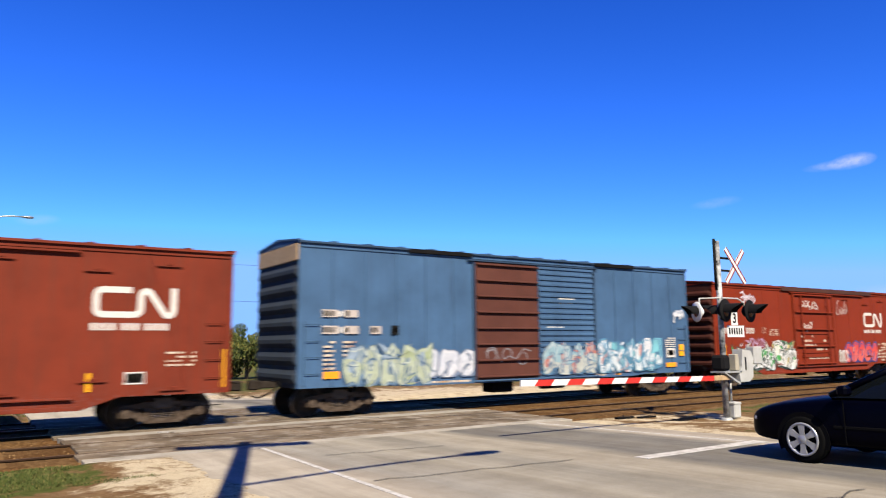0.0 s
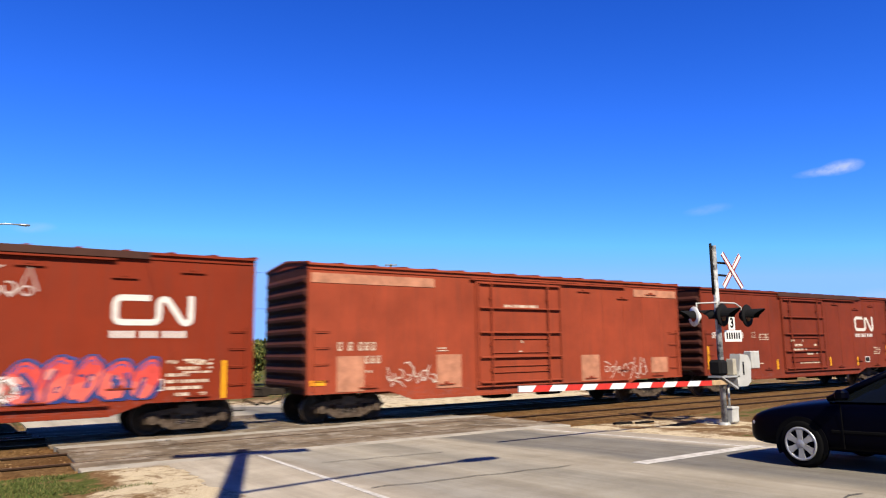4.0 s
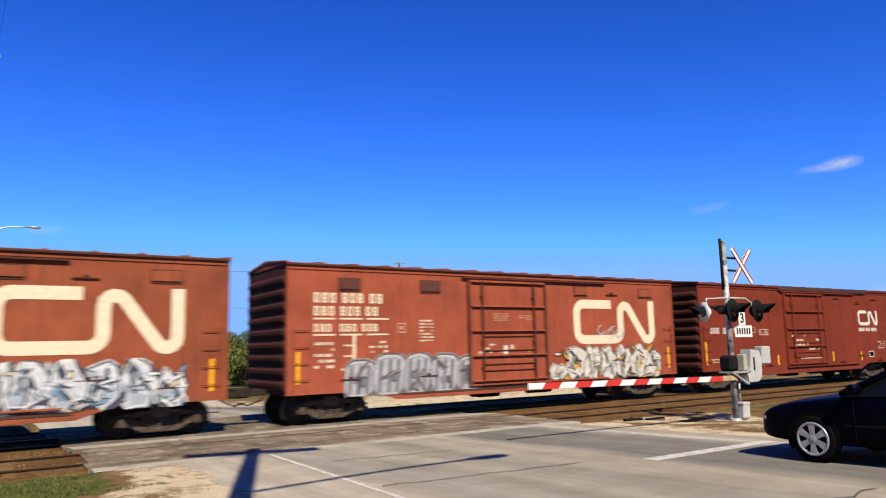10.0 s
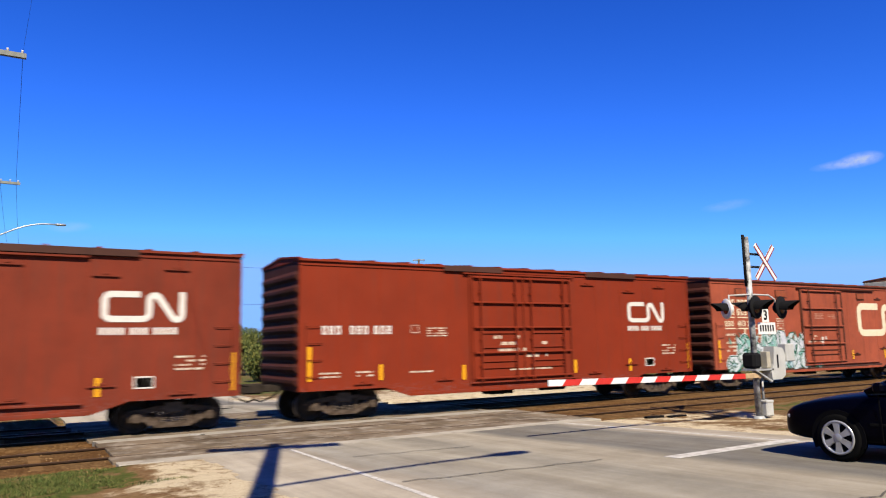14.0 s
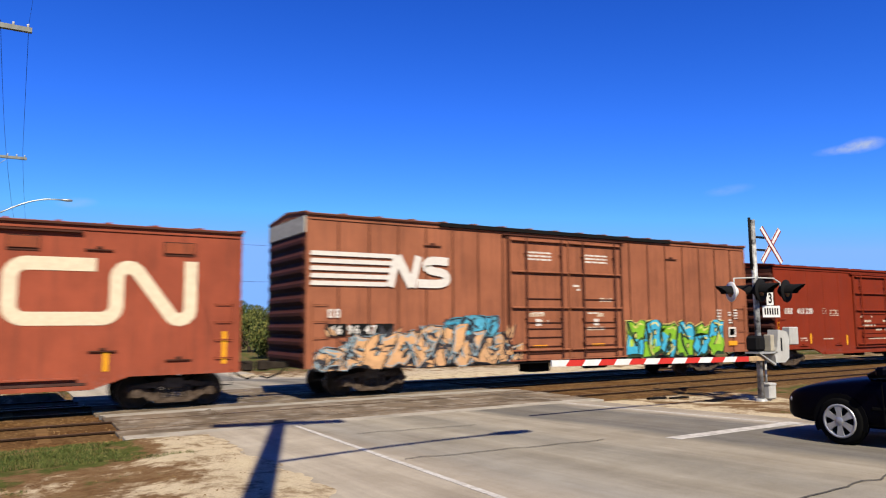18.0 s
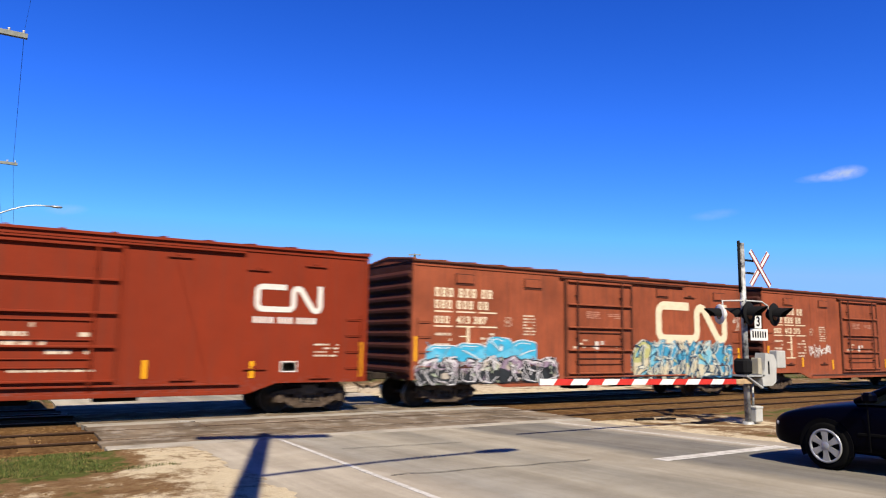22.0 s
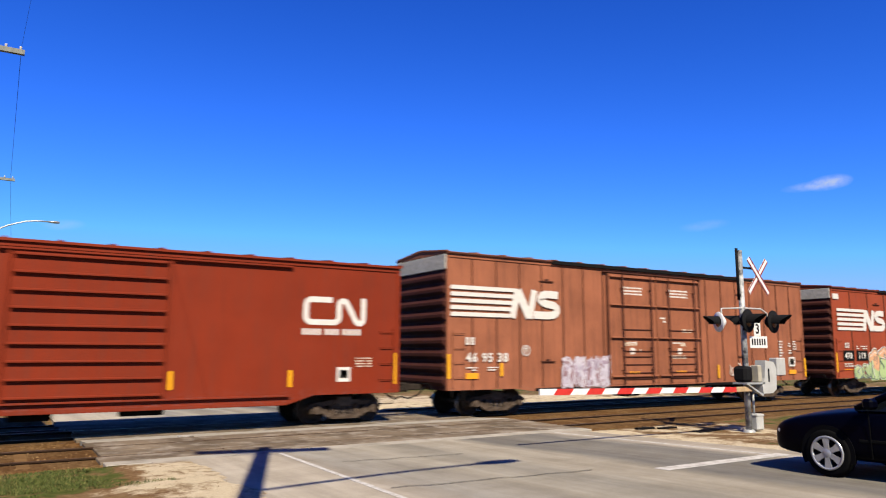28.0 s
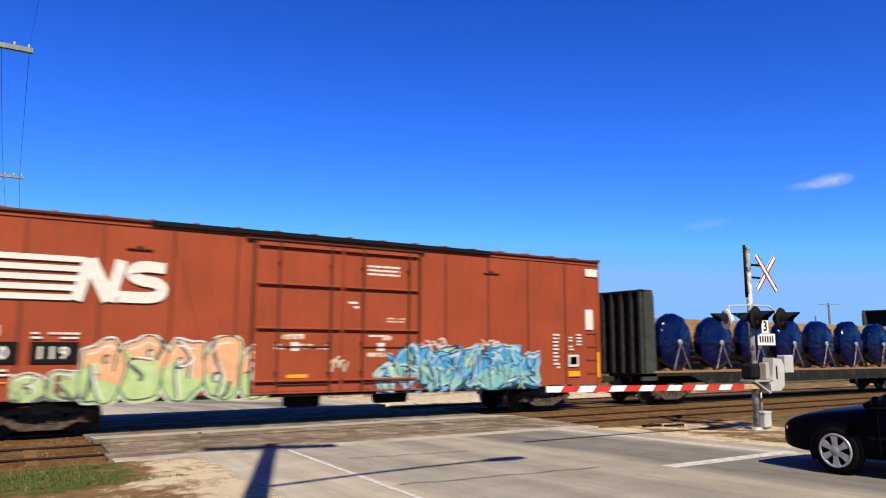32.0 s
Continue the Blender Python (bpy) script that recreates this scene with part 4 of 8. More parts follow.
def boxcar(spec):
    """One steel boxcar. Local x runs along the car from its leading end, the near side faces -y, z is above the rail."""
    L, ze, mat = spec["L"], spec["ze"], M[spec["paint"]]
    zb = spec.get("zb", 1.02)
    car = thing("boxcar", spec["label"], "boxcar", "cars of the train")
    yn = -HALF
    seam_mat = M[spec.get("seam", spec["paint"] if spec["paint"] in ("red", "dred", "orange") else "seam")]
    d0, d1 = spec["door"]
    doors = spec.get("doors", 1)
    # the shell: two sides, floor; the sill is lower between the trucks
    bm = bmesh.new()
    lo = spec.get("belly", 0.12)
    for s in (-1, 1):
        ya, yb = s * HALF, s * (HALF - 0.06)
        pts = [(0, zb), (2.6, zb), (3.4, zb - lo), (L - 3.4, zb - lo), (L - 2.6, zb), (L, zb), (L, ze), (0, ze)]
        prism(bm, pts, min(ya, yb), max(ya, yb))
    deck = max(zb, 0.98)
    box(bm, 0.02, L - 0.02, -HALF + 0.06, HALF - 0.06, deck + 0.02, deck + 0.1)
    part("body_shell", bm, mat, car)
    bm = bmesh.new()
    box(bm, 0.3, L - 0.3, -0.3, 0.3, 0.72, deck + 0.02)
    part("centre_sill", bm, M["under"], car)
    bearer = None
    for x in [L * k / 9 for k in range(2, 8)]:
        if bearer is None:
            bm = bmesh.new()
            box(bm, -0.06, 0.06, -HALF + 0.1, HALF - 0.1, deck - 0.12, deck + 0.015)
            bearer = part("cross_bearer", bm, M["under"], car)
            bearer.location = (x, 0, 0)
        else:
            share(bearer, Matrix.Translation((x, 0, 0)), car)
    bm = bmesh.new()
    box(bm, L * 0.42, L * 0.42 + 0.9, -1.2, -0.6, 0.34, 0.85, 0.04)
    part("brake_cylinder", bm, M["under"], car)
    bm = bmesh.new()
    tube(bm, (L * 0.56, -0.95, 0.55), (L * 0.56 + 1.0, -0.95, 0.55), 0.2, 0.2, 12)
    part("air_tank", bm, M["under"], car)
    # roof: shallow peak with raised seams
    bm = bmesh.new()
    over = 0.075
    prism(bm, [(-HALF - over, ze), (-HALF - over, ze + 0.05), (0, ze + 0.2), (HALF + over, ze + 0.05), (HALF + over, ze)], -0.02, L + 0.02, axis="x")
    nseam = int(L / 1.05)
    roof = part("roof", bm, M[spec.get("roof", spec["paint"])], car)
    bm = bmesh.new()
    prism(bm, [(-HALF - over - 0.005, ze + 0.045), (-HALF - over - 0.005, ze + 0.085), (0, ze + 0.25), (HALF, ze + 0.085), (HALF, ze + 0.045), (0, ze + 0.19)], -0.045, 0.045, axis="x")
    seam = part("roof_seam", bm, M[spec.get("roof", spec["paint"])], roof)
    for i in range(1, nseam + 1):
        share(seam, Matrix.Translation((L * i / nseam, 0, 0)), roof)
    # dark strip for the roof's edge, with the overhang's shadow line painted in
    bm = bmesh.new()
    box(bm, -0.015, L + 0.015, -HALF - over - 0.012, -HALF - over - 0.002, ze - 0.015, ze + 0.035, 0.002)
    part("roof_edge_line", bm, seam_mat, roof)
    # the side's upper rail, and its seams or posts
    bm = bmesh.new()
    for s in (-1, 1):
        y = s * HALF
        box(bm, 0, L, min(y, y + s * 0.03), max(y, y + s * 0.03), ze - 0.13, ze - 0.004, 0.006)
        box(bm, 0, 0.09, min(y, y + s * 0.025), max(y, y + s * 0.025), zb, ze - 0.14, 0.006)
        box(bm, L - 0.09, L, min(y, y + s * 0.025), max(y, y + s * 0.025), zb, ze - 0.14, 0.006)
    part("side_rail", bm, mat, car)
    n = spec.get("panels", 13)
    depth, wid = spec.get("post", (0.008, 0.05))
    pm = None
    for i in range(1, n):
        x = L * i / n
        if d0 - 0.1 < x < d1 + 0.1:
            continue
        if pm is None:
            bm = bmesh.new()
            box(bm, -wid / 2, wid / 2, yn - depth, yn, zb + 0.04, ze - 0.15, min(0.004, depth * 0.4))
            pm = part("side_post", bm, M[spec.get("post_paint", spec["paint"])], car)
            pm.location = (x, 0, 0)
        else:
            share(pm, Matrix.Translation((x, 0, 0)), car)
    # a dark band along part of the eave
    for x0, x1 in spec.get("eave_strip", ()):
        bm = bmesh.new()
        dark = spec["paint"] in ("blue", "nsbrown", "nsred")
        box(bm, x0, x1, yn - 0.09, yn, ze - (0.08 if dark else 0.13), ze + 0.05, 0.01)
        part("eave_band", bm, M["under" if dark else "eave"], car)
    # doors on the near side
    dw = (d1 - d0) / doors
    for k in range(doors):
        a, b = d0 + k * dw + 0.02, d0 + (k + 1) * dw - 0.02
        bm = bmesh.new()
        top = ze - 0.2
        box(bm, a, b, yn - 0.06, yn - 0.005, zb + 0.03, top, 0.01)
        dm = spec.get("door_paint", [spec["paint"]] * doors)[k]
        door = part("sliding_door", bm, M[dm], car, "dark brown ribbed sliding door" if dm == "door_brown" else "")
        nr = spec.get("door_ribs", 4)
        nr = nr[k] if isinstance(nr, tuple) else nr
        fine = nr > 12
        rib = None
        for z in spec.get("rib_z", [zb + 0.1 + (top - zb - 0.22) * i / nr for i in range(nr + 1)]):
            if rib is None:
                bm = bmesh.new()
                box(bm, a + 0.02, b - 0.02, yn - (0.1 if fine else 0.15), yn - 0.055, 0, 0.09 if fine else 0.06, 0.012)
                rib = part("door_rib", bm, M[dm], door)
                rib.location = (0, 0, z)
            else:
                share(rib, Matrix.Translation((0, 0, z)), door)
        rod = None
        r0, r1 = spec.get("rod_at", (0.13, 0.83))
        for x in (a + dw * r0, a + dw * r1 - 0.04) if nr < 6 else ():
            if rod is None:
                bm = bmesh.new()
                tube(bm, (0, yn - 0.165, zb + 0.05), (0, yn - 0.165, top - 0.03), 0.028, 0.028, 6)
                for z in (zb + 0.5, zb + 1.3, top - 0.6):
                    box(bm, -0.04, 0.04, yn - 0.16, yn - 0.055, z, z + 0.05)
                rod = part("lock_rod", bm, seam_mat, door)
                rod.location = (x, 0, 0)
            else:
                share(rod, Matrix.Translation((x, 0, 0)), door)
        # short rungs of the door gear on the lower half
        rung = None
        for z in spec.get("rung_z", (0.42, 0.62, 1.05, 1.5)) if nr < 6 else ():
            if rung is None:
                bm = bmesh.new()
                box(bm, a + dw * r0, a + dw * r1, yn - 0.1, yn - 0.055, 0, 0.03, 0.006)
                rung = part("door_rung", bm, seam_mat, door)
                rung.location = (0, 0, zb + z)
            else:
                share(rung, Matrix.Translation((0, 0, zb + z)), door)
    reach = d1 + (d1 - d0) * 0.95 if doors == 1 else d1 + 0.2
    bm = bmesh.new()
    box(bm, d0 - 0.3, reach, yn - 0.1, yn - 0.03, ze - 0.2, ze - 0.15, 0.006)
    part("upper_door_track", bm, seam_mat, car)
    bm = bmesh.new()
    box(bm, d0 - 0.1, reach, yn - 0.09, yn - 0.003, zb - 0.02, zb + 0.03, 0.006)
    part("lower_door_track", bm, mat, car)
    # both ends take the paint darkened for shade
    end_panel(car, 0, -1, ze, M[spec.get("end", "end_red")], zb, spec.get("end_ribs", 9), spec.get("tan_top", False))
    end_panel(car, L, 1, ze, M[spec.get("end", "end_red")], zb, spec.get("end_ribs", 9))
    ladder(car, 0.42, yn, 1.15, 2.5, 4, mat)
    ladder(car, L - 0.42, yn, 1.15, 2.5, 4, mat)
    for x in (0.42, L - 0.42):
        bm = bmesh.new()
        pipe(bm, [(x - 0.22, yn + 0.02, zb), (x - 0.22, yn + 0.02, zb - 0.3), (x + 0.22, yn + 0.02, zb - 0.3), (x + 0.22, yn + 0.02, zb)], 0.015, 5)
        part("step_stirrup", bm, M["under"], car)
    coupler(car, 0, -1)
    coupler(car, L, 1)
    tk = spec.get("truck_in", 1.9)
    add_truck(car, tk)
    add_truck(car, L - tk)
    # side sill between the trucks, worn by thrown gravel; dark tie-down brackets high and low on the side
    bm = bmesh.new()
    box(bm, 3.45, L - 3.45, yn - 0.04, yn - 0.001, zb - lo, zb - lo + 0.1, 0.006)
    part("side_sill", bm, M[spec.get("sill", spec["paint"])], car)
    if spec["paint"] in ("brown", "red_brown"):
        bm = bmesh.new()
        box(bm, 3.5, L - 3.5, yn - 0.028, yn - 0.001, zb - lo + 0.11, zb - lo + 0.175, 0.004)
        part("sill_channel", bm, M["eave"], car)
    bracket = None
    for x, z in spec.get("brackets", [(L - 5.2, ze - 0.42), (L - 3.2, ze - 0.62), (L - 1.6, ze - 0.42), (1.9, zb + 0.12), (4.6, zb + 0.12), (L - 5.0, zb + 0.1), (L - 3.2, zb + 0.35), (L - 1.4, zb + 0.1)]):
        if d0 - 0.4 < x < d1 + 0.4:
            continue
        if bracket is None:
            bm = bmesh.new()
            box(bm, -0.3, 0.3, yn - 0.05, yn - 0.002, 0, 0.035, 0.004)
            box(bm, -0.07, 0.07, yn - 0.06, yn - 0.002, 0.035, 0.1, 0.01)
            bracket = part("tie_bracket", bm, seam_mat, car)
            bracket.location = (x, 0, z)
        else:
            share(bracket, Matrix.Translation((x, 0, z)), car)
    # frames of the door opening
    for x in (d0 - 0.09, d1 + 0.02):
        bm = bmesh.new()
        box(bm, x, x + 0.07, yn - 0.07, yn - 0.002, zb + 0.03, ze - 0.2, 0.008)
        part("door_post", bm, seam_mat, car)
    # ladder stiles at both ends
    for x in (0.2, L - 0.2):
        bm = bmesh.new()
        box(bm, x - 0.02, x + 0.02, yn - 0.05, yn - 0.002, zb + 0.08, 2.6, 0.005)
        part("ladder_stile", bm, mat, car)
    # paint on the near side
    y_side = yn - 0.012 - (depth if depth > 0.02 else 0.0)
    y = y_side
    for x, z0, z1 in spec.get("refl", ()):
        reflector(car, x, z0, z1, y)
    for kind, *v in spec.get("art", ()):
        # what is painted on a door lies on the door's face
        at = v[2] if kind == "text" else v[0]
        y = min(y_side, yn - 0.064) if kind in ("stencil", "patch", "text", "tag", "words") and d0 + 0.02 < at < d1 - 0.02 else y_side
        if kind == "mark":
            ribbon_logo(car, *v[:4], y, M[v[4]])
        elif kind == "bars":
            bars(car, v[0], y - 0.001, M[v[1]])
        elif kind == "stencil":
            bars(car, stencils(*v[:5], random.Random(v[6]), v[7] if len(v) > 7 else 0.7), y - 0.001, M[v[5]])
        elif kind == "words":
            letter = None
            for x0, x1, z0, z1 in word_bars(*v[:4]):
                if letter is None:
                    letter = []
                    for kind_ in range(2):
                        letter.append(letter_block(car, x1 - x0, z1 - z0, y - 0.001, M[v[4]], kind_))
                    letter[0].location, letter[1].location = (x0, 0, z0), (x0, 0, z0)
                    spare = letter[1]
                    count = 0
                    continue
                count += 1
                if count % 2 and spare:
                    spare.location = (x0, 0, z0)
                    spare = None
                else:
                    share(letter[count % 2], Matrix.Translation((x0, 0, z0)), car)
        elif kind == "text":
            text_mesh("painted_number", v[0], v[1], M[v[4]], car, (v[2], y - 0.008, v[3]), "painted car number", spread=v[5] if len(v) > 5 else 1.0)
        elif kind == "graf":
            graffiti(car, *v[:4], y_side - 0.006 - (0.06 if v[4].get("over_door") else 0), **{k: q for k, q in v[4].items() if k != "over_door"})
        elif kind == "ring":
            bm = bmesh.new()
            ribbon(bm, arc(v[0], v[1], v[2], 0, 360, 20), 0.035, y - 0.001)
            ribbon(bm, [(v[0] - 0.08, v[1] + 0.07), (v[0] + 0.08, v[1] + 0.07)], 0.04, y - 0.001)
            ribbon(bm, [(v[0], v[1] + 0.05), (v[0], v[1] - 0.1)], 0.05, y - 0.0015)
            part("painted_ring", bm, M[v[3]], car, "small white painted ring emblem")
        elif kind == "tag":
            scrawl(car, *v[:4], y - 0.004, *v[4:])
        elif kind == "vent":
            bm = bmesh.new()
            box(bm, v[0] - 0.03, v[1] + 0.03, yn - 0.02, yn - 0.001, v[2] - 0.06, v[3] + 0.03, 0.002)
            vent = part("vent_frame", bm, seam_mat, car)
            bm = bmesh.new()
            box(bm, v[0], v[1], yn - 0.05, yn - 0.021, v[2], v[3], 0.006)
            part("vent_cover", bm, M[v[4]], vent)
        elif kind == "patch":
            bm = bmesh.new()
            box(bm, v[0], v[1], y - 0.004, y + 0.01, v[2], v[3], 0.002)
            part("placard", bm, M[v[4]], car)
        elif kind == "stripes":
            x0, x1, z0, z1 = v[:4]
            h = (z1 - z0) / 9
            for i in range(5):
                bm = bmesh.new()
                z = z1 - h * (2 * i + 1)
                flat(bm, x0, x0 + (x1 - x0) * (0.56 - 0.012 * i), z, z + h * 1.2, y - 0.003, lean=h * 0.3)
                part("painted_stripe", bm, M[v[4]], car)
            bm = bmesh.new()
            k = (x1 - x0)
            hh = z1 - z0
            yy = y - 0.005
            st = hh * 0.42
            ribbon(bm, [(x0 + 0.54 * k, z0), (x0 + 0.59 * k, z1)], st * 0.62, yy)
            ribbon(bm, [(x0 + 0.59 * k, z1 - 0.03), (x0 + 0.70 * k, z0 + 0.03)], st * 0.75, yy - 0.0005)
            ribbon(bm, [(x0 + 0.70 * k, z0), (x0 + 0.75 * k, z1)], st * 0.62, yy - 0.001)
            part("painted_mark", bm, M[v[4]], car, "painted slanted railway mark")
            bm = bmesh.new()
            ribbon(bm, curve_through([(x0 + fx * k, z0 + hh * fz) for fx, fz in ((0.98, 0.86), (0.85, 0.87), (0.805, 0.7), (0.85, 0.55), (0.94, 0.48), (0.968, 0.3), (0.92, 0.14), (0.74, 0.13))], 4), hh * 0.27, yy - 0.0015)
            part("painted_mark", bm, M[v[4]], car, "painted slanted railway mark")
    return car


def cn_big(number=None):
    art = [("words", 0.79, 3.27, 0.28, (3, 3, 2), "cream"), ("words", 0.79, 2.91, 0.26, (3, 3, 2), "cream"),
           ("bars", [(a, b, z, z + 0.045) for z in (2.8, 2.35) for a, b in ((0.78, 1.42), (1.58, 2.28), (2.42, 3.12))] + [(1.97, 2.06, 1.42, 2.35), (1.62, 2.3, 1.38, 1.43), (1.7, 1.97, 1.75, 1.79), (1.7, 1.97, 2.05, 2.09)], "cream"),
           ("words", 0.79, 2.46, 0.22, (3,), "cream"), ("mark", 10.52, 14.7, 1.97, 3.54, "cream"),
           ("stencil", 0.8, 1.4, 1.45, 2.25, 5, "old_white", 3, 0.6), ("stencil", 2.5, 3.1, 1.45, 2.25, 6, "old_white", 4, 0.7),
           ("stencil", 4.2, 4.7, 2.15, 2.85, 7, "old_white", 9, 0.9), ("bars", [(3.45, 3.7, 2.42, 2.44), (3.45, 3.7, 2.68, 2.7), (3.45, 3.47, 2.42, 2.7), (3.68, 3.7, 2.42, 2.7), (3.52, 3.63, 2.52, 2.6)], "old_white"),
           ("stencil", 6.95, 7.6, 2.78, 3.05, 4, "pale_red", 21, 0.9), ("stencil", 8.0, 8.6, 2.8, 3.0, 3, "pale_red", 23, 0.8), ("stencil", 6.3, 8.4, 1.75, 2.1, 3, "old_white", 22, 0.3),
           ("patch", 7.35, 7.5, 1.62, 1.98, "white"), ("patch", 7.62, 7.76, 1.86, 2.0, "faded_patch"), ("stencil", 8.0, 8.5, 1.6, 1.75, 2, "pale_red", 24, 0.9), ("stencil", 6.3, 6.7, 1.6, 1.8, 2, "pale_red", 25, 0.8)]
    art.append(("text", number, 0.31, 1.58, 2.47, "cream", 1.12) if number else ("words", 1.58, 2.46, 0.22, (3, 3), "cream"))
    return art


def cn_small(number=None, x=0.66):
    art = [("mark", 12.4, 14.3, 2.62, 3.36, "white"), ("words", 12.38, 2.32, 0.17, (4, 3, 4), "white"), ("words", x, 2.28, 0.24, (3,), "white"),
           ("bars", [(3.45, 3.7, 2.3, 2.32), (3.45, 3.7, 2.52, 2.54), (3.45, 3.47, 2.3, 2.54), (3.68, 3.7, 2.3, 2.54)], "old_white"),
           ("stencil", 4.0, 4.7, 2.2, 2.5, 4, "old_white", 9, 0.9), ("stencil", 0.6, 1.2, 1.1, 1.3, 2, "old_white", 31, 0.9), ("stencil", 1.7, 2.2, 1.1, 1.3, 2, "old_white", 32, 0.9),
           ("stencil", 3.4, 4.2, 1.15, 1.24, 1, "old_white", 33, 0.9), ("stencil", 6.4, 8.6, 1.5, 2.3, 4, "old_white", 5, 0.3), ("stencil", 7.0, 8.7, 1.1, 1.2, 1, "old_white", 6, 0.9),
           ("stencil", 14.1, 14.8, 1.45, 1.85, 4, "old_white", 7, 0.8), ("patch", 13.17, 13.63, 1.04, 1.33, "white"), ("patch", 13.2, 13.6, 1.07, 1.3, "black"), ("stencil", 13.25, 13.56, 1.1, 1.28, 3, "old_white", 8, 0.9)]
    art.append(("text", number, 0.33, 1.55, 2.29, "white", 1.05) if number else ("words", 1.5, 2.28, 0.24, (3, 3), "white"))
    return art


BIG_R = [(0.33, 1.04, 1.91), (2.82, 1.01, 1.42), (5.2, 0.88, 1.32), (9.88, 0.92, 1.34), (12.68, 0.9, 1.34), (15.4, 0.99, 1.8)]
SMALL_R = [(0.3, 1.02, 1.95), (2.45, 0.98, 1.42), (5.28, 0.88, 1.32), (7.26, 1.1, 1.5), (9.8, 0.92, 1.36), (12.4, 0.9, 1.33), (15.5, 0.9, 1.85)]
VENTS = [("vent", 1.55, 2.2, 3.66, 3.96, "door_brown"), ("vent", 4.25, 4.95, 3.66, 3.98, "door_brown"), ("vent", 10.6, 11.2, 3.7, 3.98, "brown"), ("vent", 13.9, 14.6, 3.7, 3.98, "brown")]
HOOD = [("vent", 1.55, 2.2, 3.72, 3.98, "brown"), ("vent", 4.25, 4.95, 3.72, 3.98, "brown"), ("vent", 10.6, 11.2, 3.72, 3.98, "brown"), ("vent", 13.9, 14.6, 3.72, 3.98, "brown")]
NS_DOOR = [("stencil", 7.6, 8.55, 4.02, 4.36, 3, "white", 51, 0.95), ("stencil", 10.08, 11.1, 4.02, 4.36, 3, "white", 52, 0.95), ("stencil", 7.6, 8.4, 1.7, 2.4, 3, "old_white", 53, 0.5), ("stencil", 10.1, 10.9, 1.7, 2.4, 3, "old_white", 54, 0.5),
           ("patch", 7.86, 8.08, 1.86, 2.09, "white"), ("patch", 10.42, 10.64, 1.86, 2.09, "white"), ("patch", 7.76, 8.34, 1.15, 1.24, "orange_p"), ("patch", 10.3, 10.88, 1.15, 1.24, "orange_p"), ("stencil", 7.75, 8.2, 2.26, 2.36, 1, "white", 57, 0.95), ("stencil", 10.15, 10.75, 2.26, 2.36, 1, "white", 58, 0.95), ("stencil", 9.5, 9.8, 3.05, 3.3, 2, "white", 59, 0.9), ("stencil", 10.7, 11.3, 2.68, 2.86, 2, "old_white", 60, 0.9), ("stencil", 16.95, 17.2, 1.3, 2.5, 10, "white", 55, 0.85), ("stencil", 17.62, 17.86, 1.9, 2.5, 6, "white", 56, 0.9), ("stencil", 17.98, 18.2, 1.85, 2.5, 6, "white", 68, 0.9), ("patch", 17.6, 18.05, 1.35, 1.75, "white"), ("patch", 17.67, 17.98, 1.42, 1.68, "black"), ("patch", 17.6, 18.1, 1.02, 1.2, "orange_p")]
BROWN_B = [(12.45, 3.72), (12.6, 1.35), (1.9, 1.1), (4.5, 1.1), (10.2, 1.12), (14.3, 1.1)]
CN_DIM = dict(L=15.68, ze=4.31, zb=0.76, belly=0.27, truck_in=1.5, door=(6.05, 9.15))
NS_DIM = dict(brackets=[(3.98, 4.28), (14.45, 4.3), (4.0, 1.6), (14.45, 1.75)], L=18.85, ze=4.98, zb=0.76, belly=0.1, truck_in=2.2, door=(6.85, 11.75), doors=2, panels=20, post=(0.03, 0.035), post_paint="seam", eave_strip=[(4.2, 14.4)], rib_z=[1.05, 2.43, 3.6, 4.62], rung_z=(0.2, 0.42, 0.72, 1.0, 1.2, 1.98), rod_at=(0.24, 0.86), sill="under")
INK = (0.02, 0.02, 0.025)

